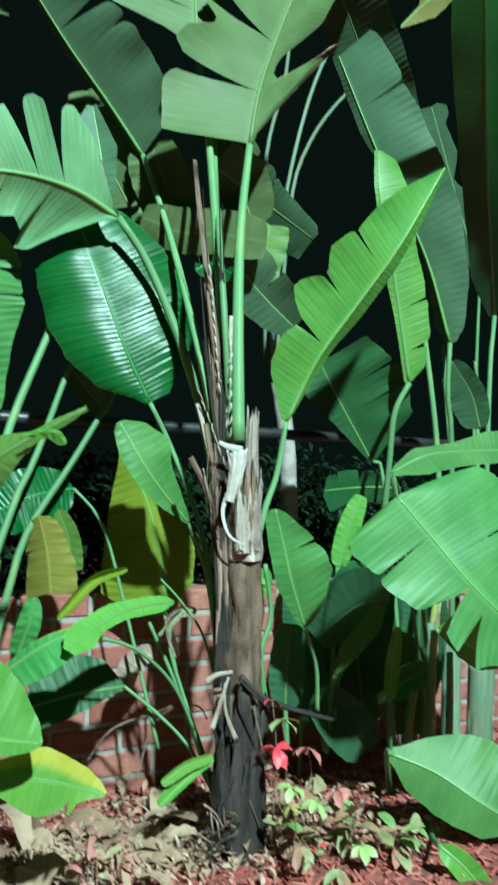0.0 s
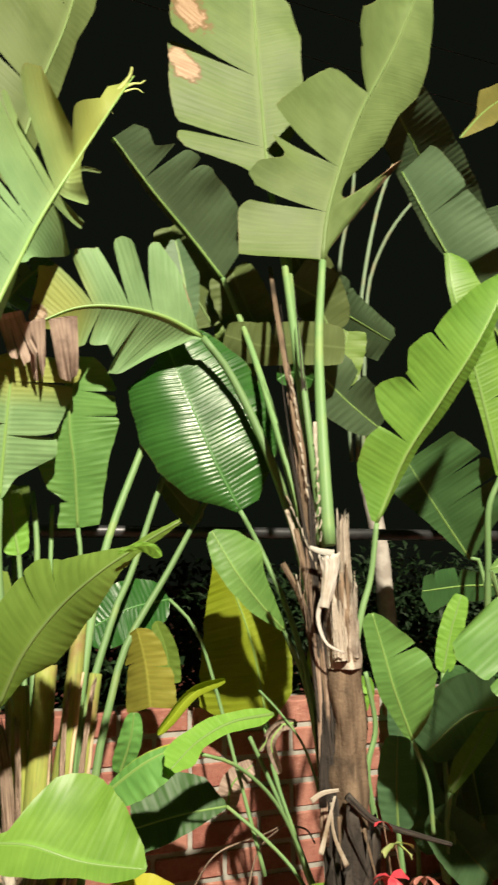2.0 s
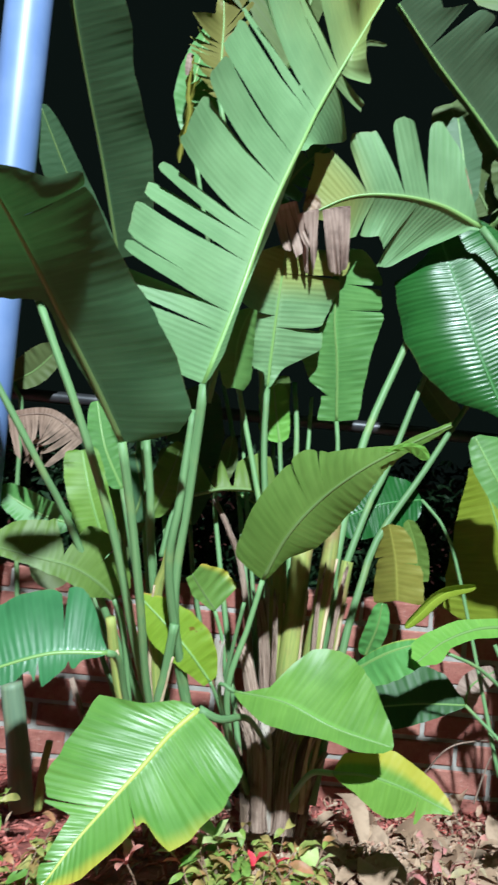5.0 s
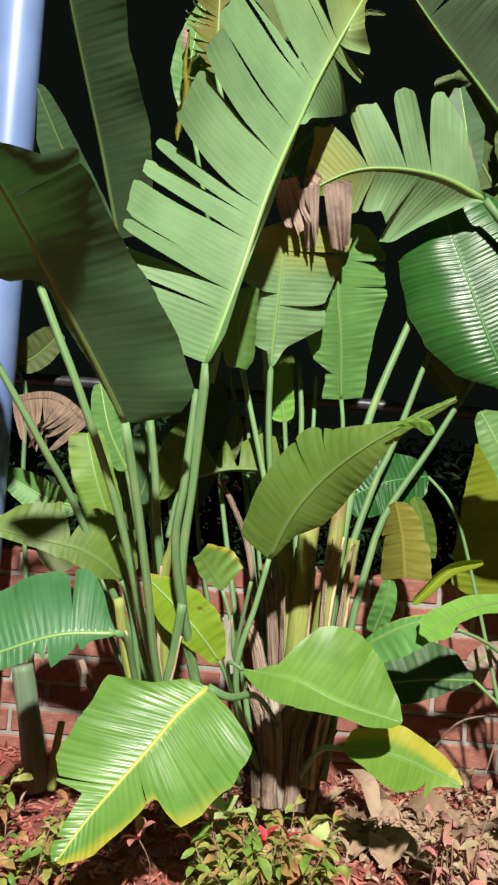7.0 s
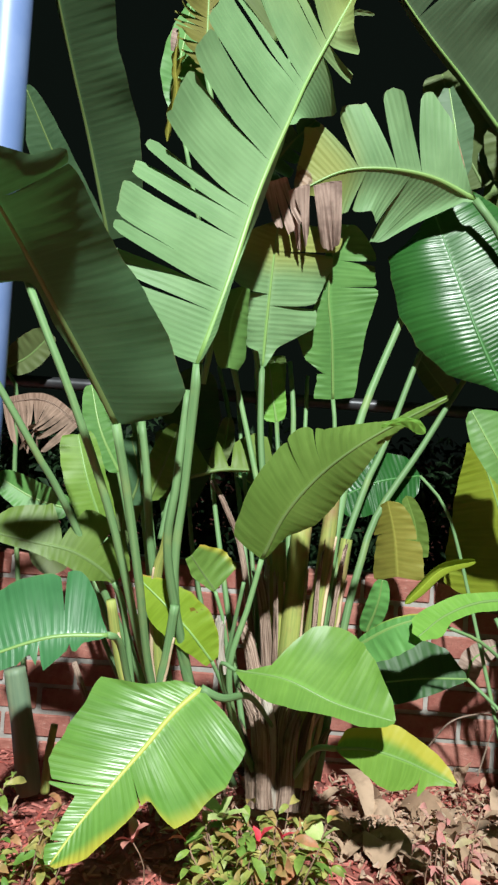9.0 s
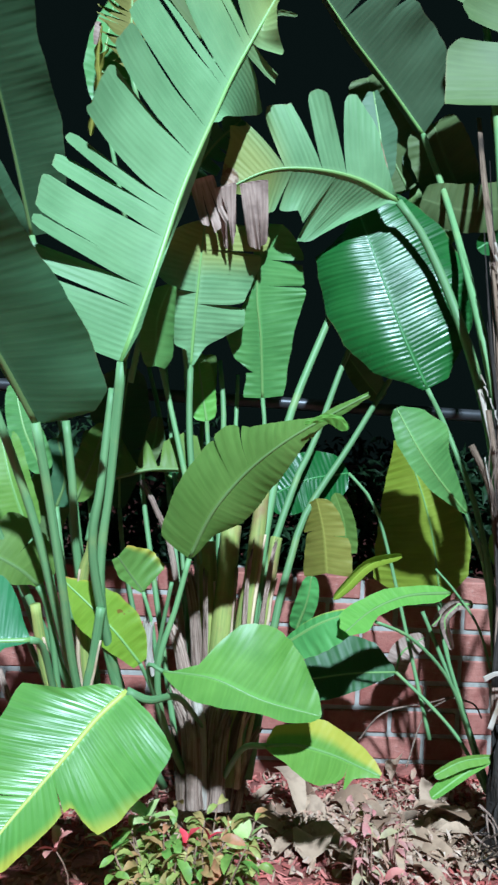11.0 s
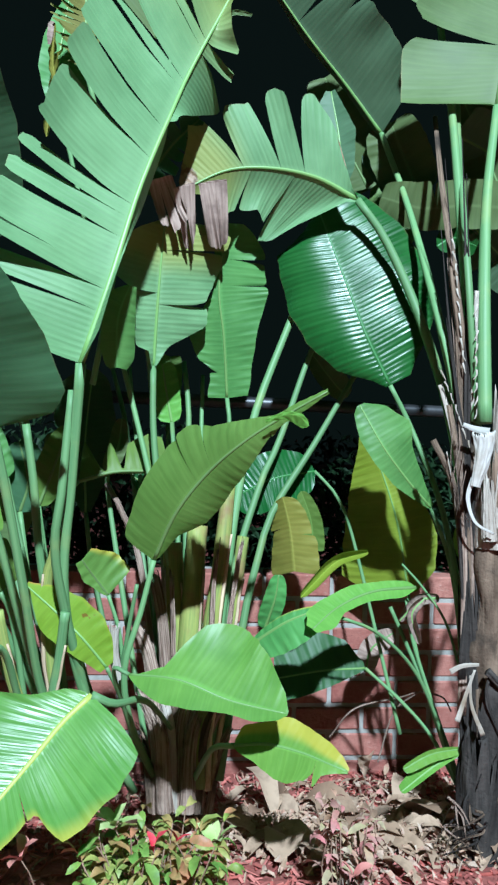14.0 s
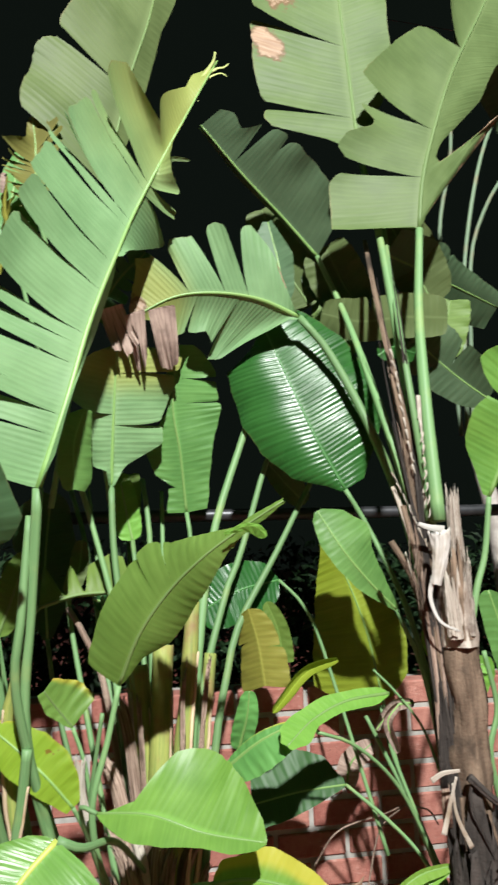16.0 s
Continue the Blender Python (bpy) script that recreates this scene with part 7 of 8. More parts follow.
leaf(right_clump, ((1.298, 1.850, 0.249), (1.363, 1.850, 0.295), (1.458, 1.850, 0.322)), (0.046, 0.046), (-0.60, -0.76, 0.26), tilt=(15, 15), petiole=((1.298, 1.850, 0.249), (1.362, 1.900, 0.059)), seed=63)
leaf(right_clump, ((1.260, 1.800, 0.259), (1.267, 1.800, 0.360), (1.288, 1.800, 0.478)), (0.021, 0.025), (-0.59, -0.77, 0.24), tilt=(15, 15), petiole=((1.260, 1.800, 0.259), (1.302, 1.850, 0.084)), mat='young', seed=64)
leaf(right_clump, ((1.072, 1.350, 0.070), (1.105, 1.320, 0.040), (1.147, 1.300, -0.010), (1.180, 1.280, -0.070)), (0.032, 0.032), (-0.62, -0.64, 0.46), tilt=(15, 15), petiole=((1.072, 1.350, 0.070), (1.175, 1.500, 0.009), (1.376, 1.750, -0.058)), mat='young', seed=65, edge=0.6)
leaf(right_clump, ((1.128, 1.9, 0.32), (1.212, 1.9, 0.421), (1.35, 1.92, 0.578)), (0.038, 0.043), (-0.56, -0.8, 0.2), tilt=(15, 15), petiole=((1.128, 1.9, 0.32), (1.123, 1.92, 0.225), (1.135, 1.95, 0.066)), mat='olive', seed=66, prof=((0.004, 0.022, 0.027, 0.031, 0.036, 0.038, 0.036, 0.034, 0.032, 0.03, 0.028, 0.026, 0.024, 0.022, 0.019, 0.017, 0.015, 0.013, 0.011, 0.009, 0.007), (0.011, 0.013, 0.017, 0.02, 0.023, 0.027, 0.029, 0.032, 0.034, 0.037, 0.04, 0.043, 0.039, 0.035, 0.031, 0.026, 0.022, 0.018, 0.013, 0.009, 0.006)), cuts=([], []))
# leaves added to darken the bright wall, most with shade in their colour
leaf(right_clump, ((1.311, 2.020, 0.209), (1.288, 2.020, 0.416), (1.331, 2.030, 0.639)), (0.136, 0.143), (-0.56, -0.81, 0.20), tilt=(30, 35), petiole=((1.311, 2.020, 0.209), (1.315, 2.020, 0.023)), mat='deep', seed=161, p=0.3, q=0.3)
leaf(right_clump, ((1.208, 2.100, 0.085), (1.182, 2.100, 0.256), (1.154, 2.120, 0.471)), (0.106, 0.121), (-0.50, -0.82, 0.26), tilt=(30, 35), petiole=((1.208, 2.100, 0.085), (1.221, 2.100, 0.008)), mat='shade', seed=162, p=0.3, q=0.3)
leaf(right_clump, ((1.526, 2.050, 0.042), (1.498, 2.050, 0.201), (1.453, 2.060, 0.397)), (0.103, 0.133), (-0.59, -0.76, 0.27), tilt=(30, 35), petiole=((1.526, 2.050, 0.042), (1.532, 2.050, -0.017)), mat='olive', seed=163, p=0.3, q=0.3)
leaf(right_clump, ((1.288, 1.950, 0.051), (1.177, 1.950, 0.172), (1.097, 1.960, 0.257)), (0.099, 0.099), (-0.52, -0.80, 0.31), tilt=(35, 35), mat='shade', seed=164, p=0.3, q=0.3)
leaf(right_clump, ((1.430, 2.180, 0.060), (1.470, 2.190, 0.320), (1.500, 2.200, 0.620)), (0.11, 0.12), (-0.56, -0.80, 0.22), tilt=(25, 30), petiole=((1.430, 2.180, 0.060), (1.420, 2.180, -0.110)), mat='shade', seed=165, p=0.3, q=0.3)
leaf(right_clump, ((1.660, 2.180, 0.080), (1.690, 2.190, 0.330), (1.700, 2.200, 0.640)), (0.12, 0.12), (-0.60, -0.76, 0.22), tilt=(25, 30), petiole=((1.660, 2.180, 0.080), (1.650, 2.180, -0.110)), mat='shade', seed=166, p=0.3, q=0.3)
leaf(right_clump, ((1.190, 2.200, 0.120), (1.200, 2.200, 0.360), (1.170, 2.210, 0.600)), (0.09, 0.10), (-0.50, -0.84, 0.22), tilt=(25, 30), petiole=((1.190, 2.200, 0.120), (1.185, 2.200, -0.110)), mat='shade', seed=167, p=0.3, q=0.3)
ragged_sheath(right_clump, 'stem', ((1.679, 2.000, 0.454), (1.659, 1.980, 0.243), (1.638, 1.960, -0.019)), 0.0320, 0.0360, 'grey', arc=200, jag=0.2, seed=21)
ragged_sheath(right_clump, 'stem', ((1.798, 1.980, 0.390), (1.776, 1.960, 0.178), (1.750, 1.940, -0.027)), 0.0450, 0.0500, 'grey', arc=200, jag=0.2, seed=22)
ragged_sheath(right_clump, 'stem', ((1.560, 1.980, 0.464), (1.542, 1.960, 0.259), (1.523, 1.950, 0.001)), 0.0200, 0.0240, 'grey', arc=200, jag=0.1, seed=23)
leaf(right_clump, ((0.951, 2.100, 1.713), (0.794, 2.100, 1.711), (0.650, 2.100, 1.692), (0.518, 2.100, 1.716)), (0.070, 0.080), (-0.32, -0.89, -0.34), tilt=(6, -6), mat='old', rib_line=0, p=0.1, q=0.2, sweep=(4, 4), cuts=([(0.4, 0.7, 0.1)], [(0.6, 0.6, 0.1)]), seed=170)
leaf(right_clump, ((0.678, 2.200, 1.769), (0.626, 2.200, 1.875), (0.572, 2.200, 1.995)), (0.106, 0.088), (-0.29, -0.87, -0.39), tilt=(6, 6), mat='old', p=0.2, q=0.2, seed=171)
leaf(right_clump, ((0.975, 2.250, 1.813), (0.904, 2.250, 1.969), (0.832, 2.250, 2.119)), (0.080, 0.114), (-0.37, -0.84, -0.40), tilt=(6, 6), mat='old', p=0.2, q=0.2, seed=172)
leaf(right_clump, ((0.530, 2.300, 1.822), (0.438, 2.300, 1.985), (0.373, 2.300, 2.178)), (0.087, 0.098), (-0.21, -0.88, -0.42), tilt=(6, 6), mat='old', p=0.2, q=0.2, seed=173)
leaf(right_clump, ((0.718, 2.150, 1.593), (0.773, 2.150, 1.624), (0.848, 2.150, 1.603)), (0.039, 0.047), (-0.36, -0.88, -0.30), tilt=(6, 6), mat='glossy', p=0.3, q=0.3, seed=174)
leaf(right_clump, ((1.179, 1.5, 0.535), (1.28, 1.5, 0.493), (1.403, 1.5, 0.419)), (0.092, 0.045), (-0.67, -0.72, 0.21), mat='fresh', seed=175, prof=((0.013, 0.045, 0.076, 0.078, 0.081, 0.084, 0.088, 0.092, 0.089, 0.079, 0.07, 0.063, 0.055, 0.048, 0.041, 0.035, 0.028, 0.022, 0.015, 0.009, 0.004), (0.004, 0.009, 0.014, 0.021, 0.027, 0.033, 0.038, 0.043, 0.044, 0.044, 0.045, 0.045, 0.045, 0.045, 0.044, 0.039, 0.032, 0.026, 0.019, 0.013, 0.004)), cuts=([], []))
stalk(right_clump, 'petiole', ((1.388, 1.750, 0.469), (1.386, 1.760, 0.303), (1.385, 1.780, 0.088)), 0.0160, 0.0200, 'stalk')
stalk(right_clump, 'petiole', ((1.494, 1.800, 0.383), (1.496, 1.800, 0.231), (1.510, 1.820, 0.039)), 0.0144, 0.0180, 'stalk')
stalk(right_clump, 'petiole', ((1.342, 1.800, 0.282), (1.327, 1.800, 0.170), (1.345, 1.820, 0.048)), 0.0080, 0.0100, 'stalk')
stalk(right_clump, 'petiole', ((1.293, 1.820, 0.233), (1.282, 1.820, 0.153), (1.302, 1.840, 0.031)), 0.0072, 0.0090, 'stalk')
stalk(right_clump, 'stem', ((1.629, 2.000, 0.635), (1.573, 1.980, 0.386), (1.555, 1.980, 0.042)), 0.0140, 0.0200, 'stem', sheath=1)
stalk(right_clump, 'stalk', ((1.515, 1.980, 1.482), (1.583, 1.980, 1.064), (1.628, 2.000, 0.623)), 0.0120, 0.0160, 'stalk')
stalk(right_clump, 'dry_sheath', ((1.681, 2.000, 0.305), (1.678, 2.000, 0.177), (1.672, 2.000, 0.040)), 0.0300, 0.0320, 'dry')
stalk(right_clump, 'stem', ((1.766, 1.950, 0.280), (1.762, 1.950, 0.143), (1.759, 1.950, 0.007)), 0.0400, 0.0450, 'grey', sheath=1)
stalk(right_clump, 'stem', ((1.449, 1.900, 0.283), (1.423, 1.900, 0.177), (1.411, 1.900, 0.088)), 0.0100, 0.0140, 'stem')
# far stalks: greyish colour in place of the shade of leaves
stalk(right_clump, 'stalk', ((1.492, 3.100, 1.507), (1.535, 3.100, 2.198), (1.590, 3.100, 2.559), (1.712, 3.100, 3.008), (1.911, 3.100, 3.437)), 0.0120, 0.0090, 'grey')
stalk(right_clump, 'stalk', ((1.575, 3.200, 1.530), (1.635, 3.200, 2.369), (1.728, 3.200, 2.693), (1.916, 3.200, 2.990), (2.248, 3.200, 3.342)), 0.0120, 0.0090, 'grey')
stalk(right_clump, 'stalk', ((1.511, 3.200, 1.523), (1.484, 3.200, 2.427), (1.502, 3.200, 2.700), (1.582, 3.200, 3.023), (1.621, 3.200, 3.466)), 0.0120, 0.0090, 'grey')
stalk(right_clump, 'stalk', ((1.667, 2.050, 1.438), (1.684, 2.050, 1.250), (1.709, 2.050, 1.042)), 0.0100, 0.0120, 'stalk')
stalk(right_clump, 'stalk', ((1.966, 2.200, 1.426), (1.980, 2.200, 1.242), (1.891, 2.100, 0.617)), 0.0100, 0.0140, 'stalk')
stalk(right_clump, 'stalk', ((0.813, 1.780, 0.682), (0.846, 1.800, 0.537), (0.817, 1.800, 0.430), (0.846, 1.820, 0.282)), 0.0080, 0.0120, 'stalk')

seedling = plant('bird_of_paradise_seedling', (0.704, 1.850, 0.000), 'young bird of paradise suckers with bright thin stalks against red brick')
leaf(seedling, ((0.642, 2.1, 0.517), (0.609, 2.12, 0.722), (0.555, 2.14, 0.893), (0.507, 2.16, 0.992)), (0.198, 0.121), (-0.29, -0.96, 0.01), tilt=(-12, -20), petiole=((0.642, 2.1, 0.517), (0.632, 1.96, 0.34), (0.704, 1.85, 0.058)), thick=(0.006, 0.01), mat='lime', sweep=(6, 4), seed=71, prof=((0.077, 0.165, 0.198, 0.194, 0.191, 0.186, 0.182, 0.176, 0.169, 0.161, 0.152, 0.143, 0.133, 0.123, 0.112, 0.099, 0.085, 0.071, 0.054, 0.033, 0.018), (0.032, 0.065, 0.098, 0.104, 0.109, 0.115, 0.121, 0.116, 0.11, 0.105, 0.103, 0.103, 0.103, 0.105, 0.099, 0.089, 0.078, 0.065, 0.04, 0.018, 0.004)), cuts=([], []))
leaf(seedling, ((0.621, 1.88, 0.79), (0.55, 1.865, 0.86), (0.479, 1.86, 0.946), (0.427, 1.88, 1.038), (0.414, 1.885, 1.062)), (0.046, 0.111), (-0.3, -0.95, -0.02), tilt=(10, -20), petiole=((0.621, 1.88, 0.79), (0.671, 1.86, 0.643), (0.699, 1.84, 0.421), (0.71, 1.82, 0.072)), thick=(0.007, 0.01), sweep=(10, 0), curl=(20, -20), seed=72, prof=((0.004, 0.012, 0.016, 0.021, 0.025, 0.031, 0.036, 0.039, 0.04, 0.041, 0.043, 0.045, 0.045, 0.045, 0.045, 0.046, 0.042, 0.037, 0.032, 0.027, 0.009), (0.015, 0.02, 0.028, 0.036, 0.044, 0.05, 0.056, 0.062, 0.068, 0.075, 0.087, 0.097, 0.105, 0.111, 0.111, 0.103, 0.093, 0.083, 0.072, 0.047, 0.016)), cuts=([], []))
leaf(seedling, ((0.556, 1.8, 0.589), (0.435, 1.77, 0.582), (0.338, 1.73, 0.552), (0.262, 1.68, 0.508)), (0.037, 0.045), (-0.27, -0.94, 0.19), tilt=(25, -20), mat='young', sweep=(10, 10), seed=73, prof=((0.004, 0.013, 0.022, 0.026, 0.027, 0.027, 0.027, 0.027, 0.025, 0.023, 0.023, 0.023, 0.023, 0.022, 0.022, 0.028, 0.033, 0.037, 0.034, 0.023, 0.014), (0.004, 0.019, 0.021, 0.023, 0.024, 0.024, 0.024, 0.026, 0.028, 0.032, 0.036, 0.036, 0.036, 0.037, 0.038, 0.041, 0.043, 0.045, 0.043, 0.027, 0.017)), cuts=([], []))
stalk(seedling, 'stalk', ((0.349, 1.740, 0.521), (0.443, 1.760, 0.482), (0.546, 1.790, 0.390), (0.622, 1.820, 0.263), (0.704, 1.850, 0.058)), 0.0055, 0.0070, 'stalk')
leaf(seedling, ((0.454, 1.900, 0.665), (0.359, 1.860, 0.643), (0.289, 1.820, 0.589), (0.254, 1.800, 0.559)), (0.036, 0.032), (-0.21, -0.96, 0.17), tilt=(35, 35), mat='lime', p=0.4, q=0.3, seed=74, curl=(60, 60), rib_line=0)
# low leaf: shade from the leaves above is put into its colour
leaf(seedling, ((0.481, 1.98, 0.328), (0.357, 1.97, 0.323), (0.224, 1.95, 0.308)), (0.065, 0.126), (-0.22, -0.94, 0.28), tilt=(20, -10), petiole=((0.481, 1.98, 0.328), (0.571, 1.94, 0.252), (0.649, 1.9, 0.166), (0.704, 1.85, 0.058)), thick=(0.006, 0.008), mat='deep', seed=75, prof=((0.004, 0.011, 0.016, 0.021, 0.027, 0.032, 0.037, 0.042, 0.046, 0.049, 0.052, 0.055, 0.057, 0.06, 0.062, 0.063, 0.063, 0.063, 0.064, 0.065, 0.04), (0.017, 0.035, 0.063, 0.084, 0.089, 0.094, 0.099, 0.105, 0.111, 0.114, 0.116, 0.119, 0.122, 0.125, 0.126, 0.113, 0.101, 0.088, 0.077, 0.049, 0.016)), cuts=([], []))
leaf(seedling, ((0.134, 1.800, 0.440), (0.212, 1.760, 0.505), (0.294, 1.740, 0.544)), (0.023, 0.071), (-0.17, -0.96, 0.22), tilt=(-30, 25), seed=76, p=0.35, q=0.4, edge=0.6)
leaf(seedling, ((0.179, 1.900, 0.456), (0.200, 1.880, 0.536), (0.209, 1.880, 0.602)), (0.035, 0.032), (-0.15, -0.97, 0.19), tilt=(30, -20), seed=77)
leaf(seedling, ((0.644, 1.700, 0.215), (0.563, 1.680, 0.211), (0.488, 1.660, 0.185)), (0.019, 0.011), (-0.34, -0.87, 0.36), tilt=(20, 30), petiole=((0.644, 1.700, 0.213), (0.719, 1.720, 0.184), (0.768, 1.750, 0.110), (0.795, 1.780, 0.031)), thick=(0.004, 0.004), mat='young', p=0.25, q=0.2, seed=78)
leaf(seedling, ((0.644, 1.700, 0.210), (0.569, 1.680, 0.181), (0.481, 1.650, 0.137)), (0.013, 0.022), (-0.34, -0.86, 0.38), tilt=(30, 20), mat='young', p=0.25, q=0.2, seed=178)
stalk(seedling, 'stalk', ((0.548, 1.980, 0.501), (0.591, 1.960, 0.403), (0.635, 1.920, 0.290), (0.712, 1.850, 0.058)), 0.0070, 0.0090, 'stalk')
stalk(seedling, 'stalk', ((0.590, 1.970, 0.528), (0.604, 1.950, 0.422), (0.643, 1.910, 0.278), (0.714, 1.850, 0.058)), 0.0060, 0.0090, 'stalk')
stalk(seedling, 'stalk', ((0.551, 1.900, 0.634), (0.602, 1.880, 0.577), (0.661, 1.860, 0.491), (0.696, 1.840, 0.376)), 0.0040, 0.0050, 'stalk')
leaf(seedling, ((0.228, 1.980, 0.803), (0.251, 1.970, 0.710), (0.265, 1.960, 0.599)), (0.077, 0.084), (-0.17, -0.98, 0.10), tilt=(20, -38), mat='yellow', p=0.3, q=0.03, cuts=([(0.5, 0.6, 0.05)], [(0.4, 0.5, 0.04)]), seed=79, rib_line=0)
leaf(seedling, ((0.288, 2.020, 0.819), (0.319, 2.020, 0.739), (0.331, 2.020, 0.651)), (0.034, 0.034), (-0.20, -0.98, 0.08), tilt=(15, 15), mat='olive', p=0.3, q=0.1, seed=80, rib_line=0)
leaf(seedling, ((0.346, 2.120, 0.876), (0.220, 2.100, 0.850), (0.104, 2.100, 0.792)), (0.089, 0.085), (-0.15, -0.99, 0.03), tilt=(10, -10), petiole=((0.346, 2.120, 0.876), (0.411, 2.100, 0.803), (0.463, 2.080, 0.671), (0.578, 1.950, 0.154)), thick=(0.006, 0.008), mat='glossy', seed=81, p=0.3, q=0.3)
leaf(seedling, ((0.727, 1.860, 0.644), (0.704, 1.860, 0.689), (0.693, 1.860, 0.743)), (0.022, 0.025), (-0.40, -0.91, 0.11), tilt=(15, 15), mat='young', seed=82)
leaf(seedling, ((0.518, 2.100, 0.281), (0.533, 2.100, 0.349), (0.601, 2.100, 0.400)), (0.035, 0.035), (-0.28, -0.93, 0.25), tilt=(15, 15), mat='withered', seed=83)
leaf(seedling, ((0.603, 1.860, 0.550), (0.569, 1.860, 0.505), (0.592, 1.860, 0.430)), (0.032, 0.032), (-0.33, -0.92, 0.20), tilt=(40, 40), mat='withered', seed=84, curl=(60, 60))
leaf(seedling, ((0.651, 1.880, 0.547), (0.595, 1.880, 0.539), (0.542, 1.880, 0.484)), (0.022, 0.022), (-0.34, -0.92, 0.18), tilt=(15, 15), mat='withered', seed=85, curl=(60, 60))
stalk(seedling, 'dry_stalk', ((0.377, 1.950, 0.147), (0.451, 1.970, 0.218), (0.584, 1.980, 0.246), (0.634, 1.980, 0.262)), 0.0025, 0.0020, 'dry')
stalk(seedling, 'dry_stalk', ((0.516, 1.950, 0.077), (0.566, 1.970, 0.210), (0.642, 1.980, 0.262)), 0.0025, 0.0020, 'dry')
stalk(seedling, 'dry_stalk', ((0.638, 1.970, 0.266), (0.701, 1.960, 0.253), (0.724, 1.950, 0.217)), 0.0030, 0.0020, 'dry')
# == plants end ==

# ---------------------------------------------------------------- ground cover
def height(x, y):
    z = 0.022 * noise.noise(Vector((x * 3, y * 3, 0))) + 0.012 * noise.noise(Vector((x * 11, y * 11, 4)))
    return z - 0.1 * min(1.0, max(0.0, (y - 1.5) / 0.5))


def chips():
    rnd = random.Random(21)
    verts, faces = [], []
    for _ in range(9500):
        x, y = rnd.uniform(-1.3, 2.4), rnd.uniform(0.95, 2.28)
        size = Vector((rnd.uniform(0.006, 0.024), rnd.uniform(0.0015, 0.0042), rnd.uniform(0.001, 0.0025)))
        m = Matrix.Translation((x, y, height(x, y) + rnd.uniform(0.001, 0.009))) @ Euler((rnd.gauss(0, 0.3), rnd.gauss(0, 0.3), rnd.uniform(0, 6.3))).to_matrix().to_4x4()
        n = len(verts)
        taper = rnd.uniform(0.3, 1.0)
        for sx in (-1, 1):
            for sy in (-1, 1):
                for sz in (-1, 1):
                    verts.append(m @ Vector((sx * size.x, sy * size.y * (taper if sx > 0 else 1), sz * size.z)))
        faces += [tuple(n + i for i in f) for f in ((0, 1, 3, 2), (4, 6, 7, 5), (0, 4, 5, 1), (2, 3, 7, 6), (0, 2, 6, 4), (1, 5, 7, 3))]
    me = bpy.data.meshes.new("bark_mulch")
    me.from_pydata(verts, [], faces)
    me.materials.append(CHIP)
    return tagged(new("bark_mulch", me), "loose red-dyed bark chips covering the garden bed", "mulch", kind="stuff")


chips()


def scrap(rnd, size, width, arch, rows=5):
    """Outline of one dry or living leaflet, folded on its midrib: rows of (left, middle, right) places."""
    out = []
    for i in range(rows + 1):
        s = i / rows
        half = width * (s ** 0.7 * (1 - s) ** 0.6) * 1.9
        z = arch * size * math.sin(math.pi * s) + rnd.uniform(-0.02, 0.02) * size
        lift = half * rnd.uniform(0.2, 0.6)
        out.append((Vector((s * size, half, z + lift)), Vector((s * size, 0, z)), Vector((s * size, -half, z + lift * rnd.uniform(0.4, 1.2)))))
    return out


def leaflet_mesh(name, rnd, size, width, arch, material):
    bm = bmesh.new()
    rows = [[bm.verts.new(v) for v in row] for row in scrap(rnd, size, width, arch)]
    for a, b in zip(rows, rows[1:]):
        bm.faces.new((a[0], a[1], b[1], b[0]))
        bm.faces.new((a[1], a[2], b[2], b[1]))
    bmesh.ops.remove_doubles(bm, verts=bm.verts, dist=0.0004)
    smooth(bm)
    me = bpy.data.meshes.new(name)
    bm.to_mesh(me)
    bm.free()
    me.materials.append(material)
    return me


def crumbs():
    rnd = random.Random(31)
    verts, faces = [], []
    for _ in range(3600):
        x, y = rnd.gauss(0.5, 0.4), rnd.gauss(1.88, 0.18)
        if y > 2.27 or y < 1.5:
            continue
        m = Matrix.Translation((x, y, height(x, y) + rnd.uniform(0.004, 0.03))) @ Euler((rnd.gauss(0, 0.6), rnd.gauss(0, 0.6), rnd.uniform(0, 6.3))).to_matrix().to_4x4()
        for row0, row1 in [(a, b) for rows in [scrap(rnd, rnd.uniform(0.015, 0.05), rnd.uniform(0.003, 0.012), rnd.uniform(0, 0.3), 3)] for a, b in zip(rows, rows[1:])]:
            n = len(verts)
            verts += [m @ v for v in (*row0, *row1)]
            faces += [(n, n + 1, n + 4, n + 3), (n + 1, n + 2, n + 5, n + 4)]
    me = bpy.data.meshes.new("leaf_litter")
    me.from_pydata(verts, [], faces)
    me.materials.append(CRUMBS)
    return tagged(new("leaf_litter", me), "crumbled dry leaf litter on the soil", "litter", kind="stuff")


crumbs()

rnd = random.Random(41)
FALLEN = [leaflet_mesh("fallen_leaf", rnd, rnd.uniform(0.08, 0.13), rnd.uniform(0.022, 0.042), rnd.uniform(0.1, 0.3), LITTER) for _ in range(6)]
for i in range(165):
    x, y = rnd.gauss(0.47, 0.3), rnd.gauss(1.84, 0.18)
    if not (1.62 < y < 2.24 and -1.0 < x < 1.9):
        continue
    ob = tagged(new("fallen_leaf", rnd.choice(FALLEN)), "curled dry brown leaf lying on red mulch", "leaf", "fallen leaves")
    k = rnd.uniform(0.45, 1.1) if i % 4 else rnd.uniform(1.2, 1.8)
    ob.matrix_world = Matrix.Translation((x, y, height(x, y) + 0.012)) @ Euler((rnd.gauss(0, 0.35), rnd.gauss(0, 0.25), rnd.uniform(0, 6.3))).to_matrix().to_4x4() @ Matrix.Scale(k, 4)


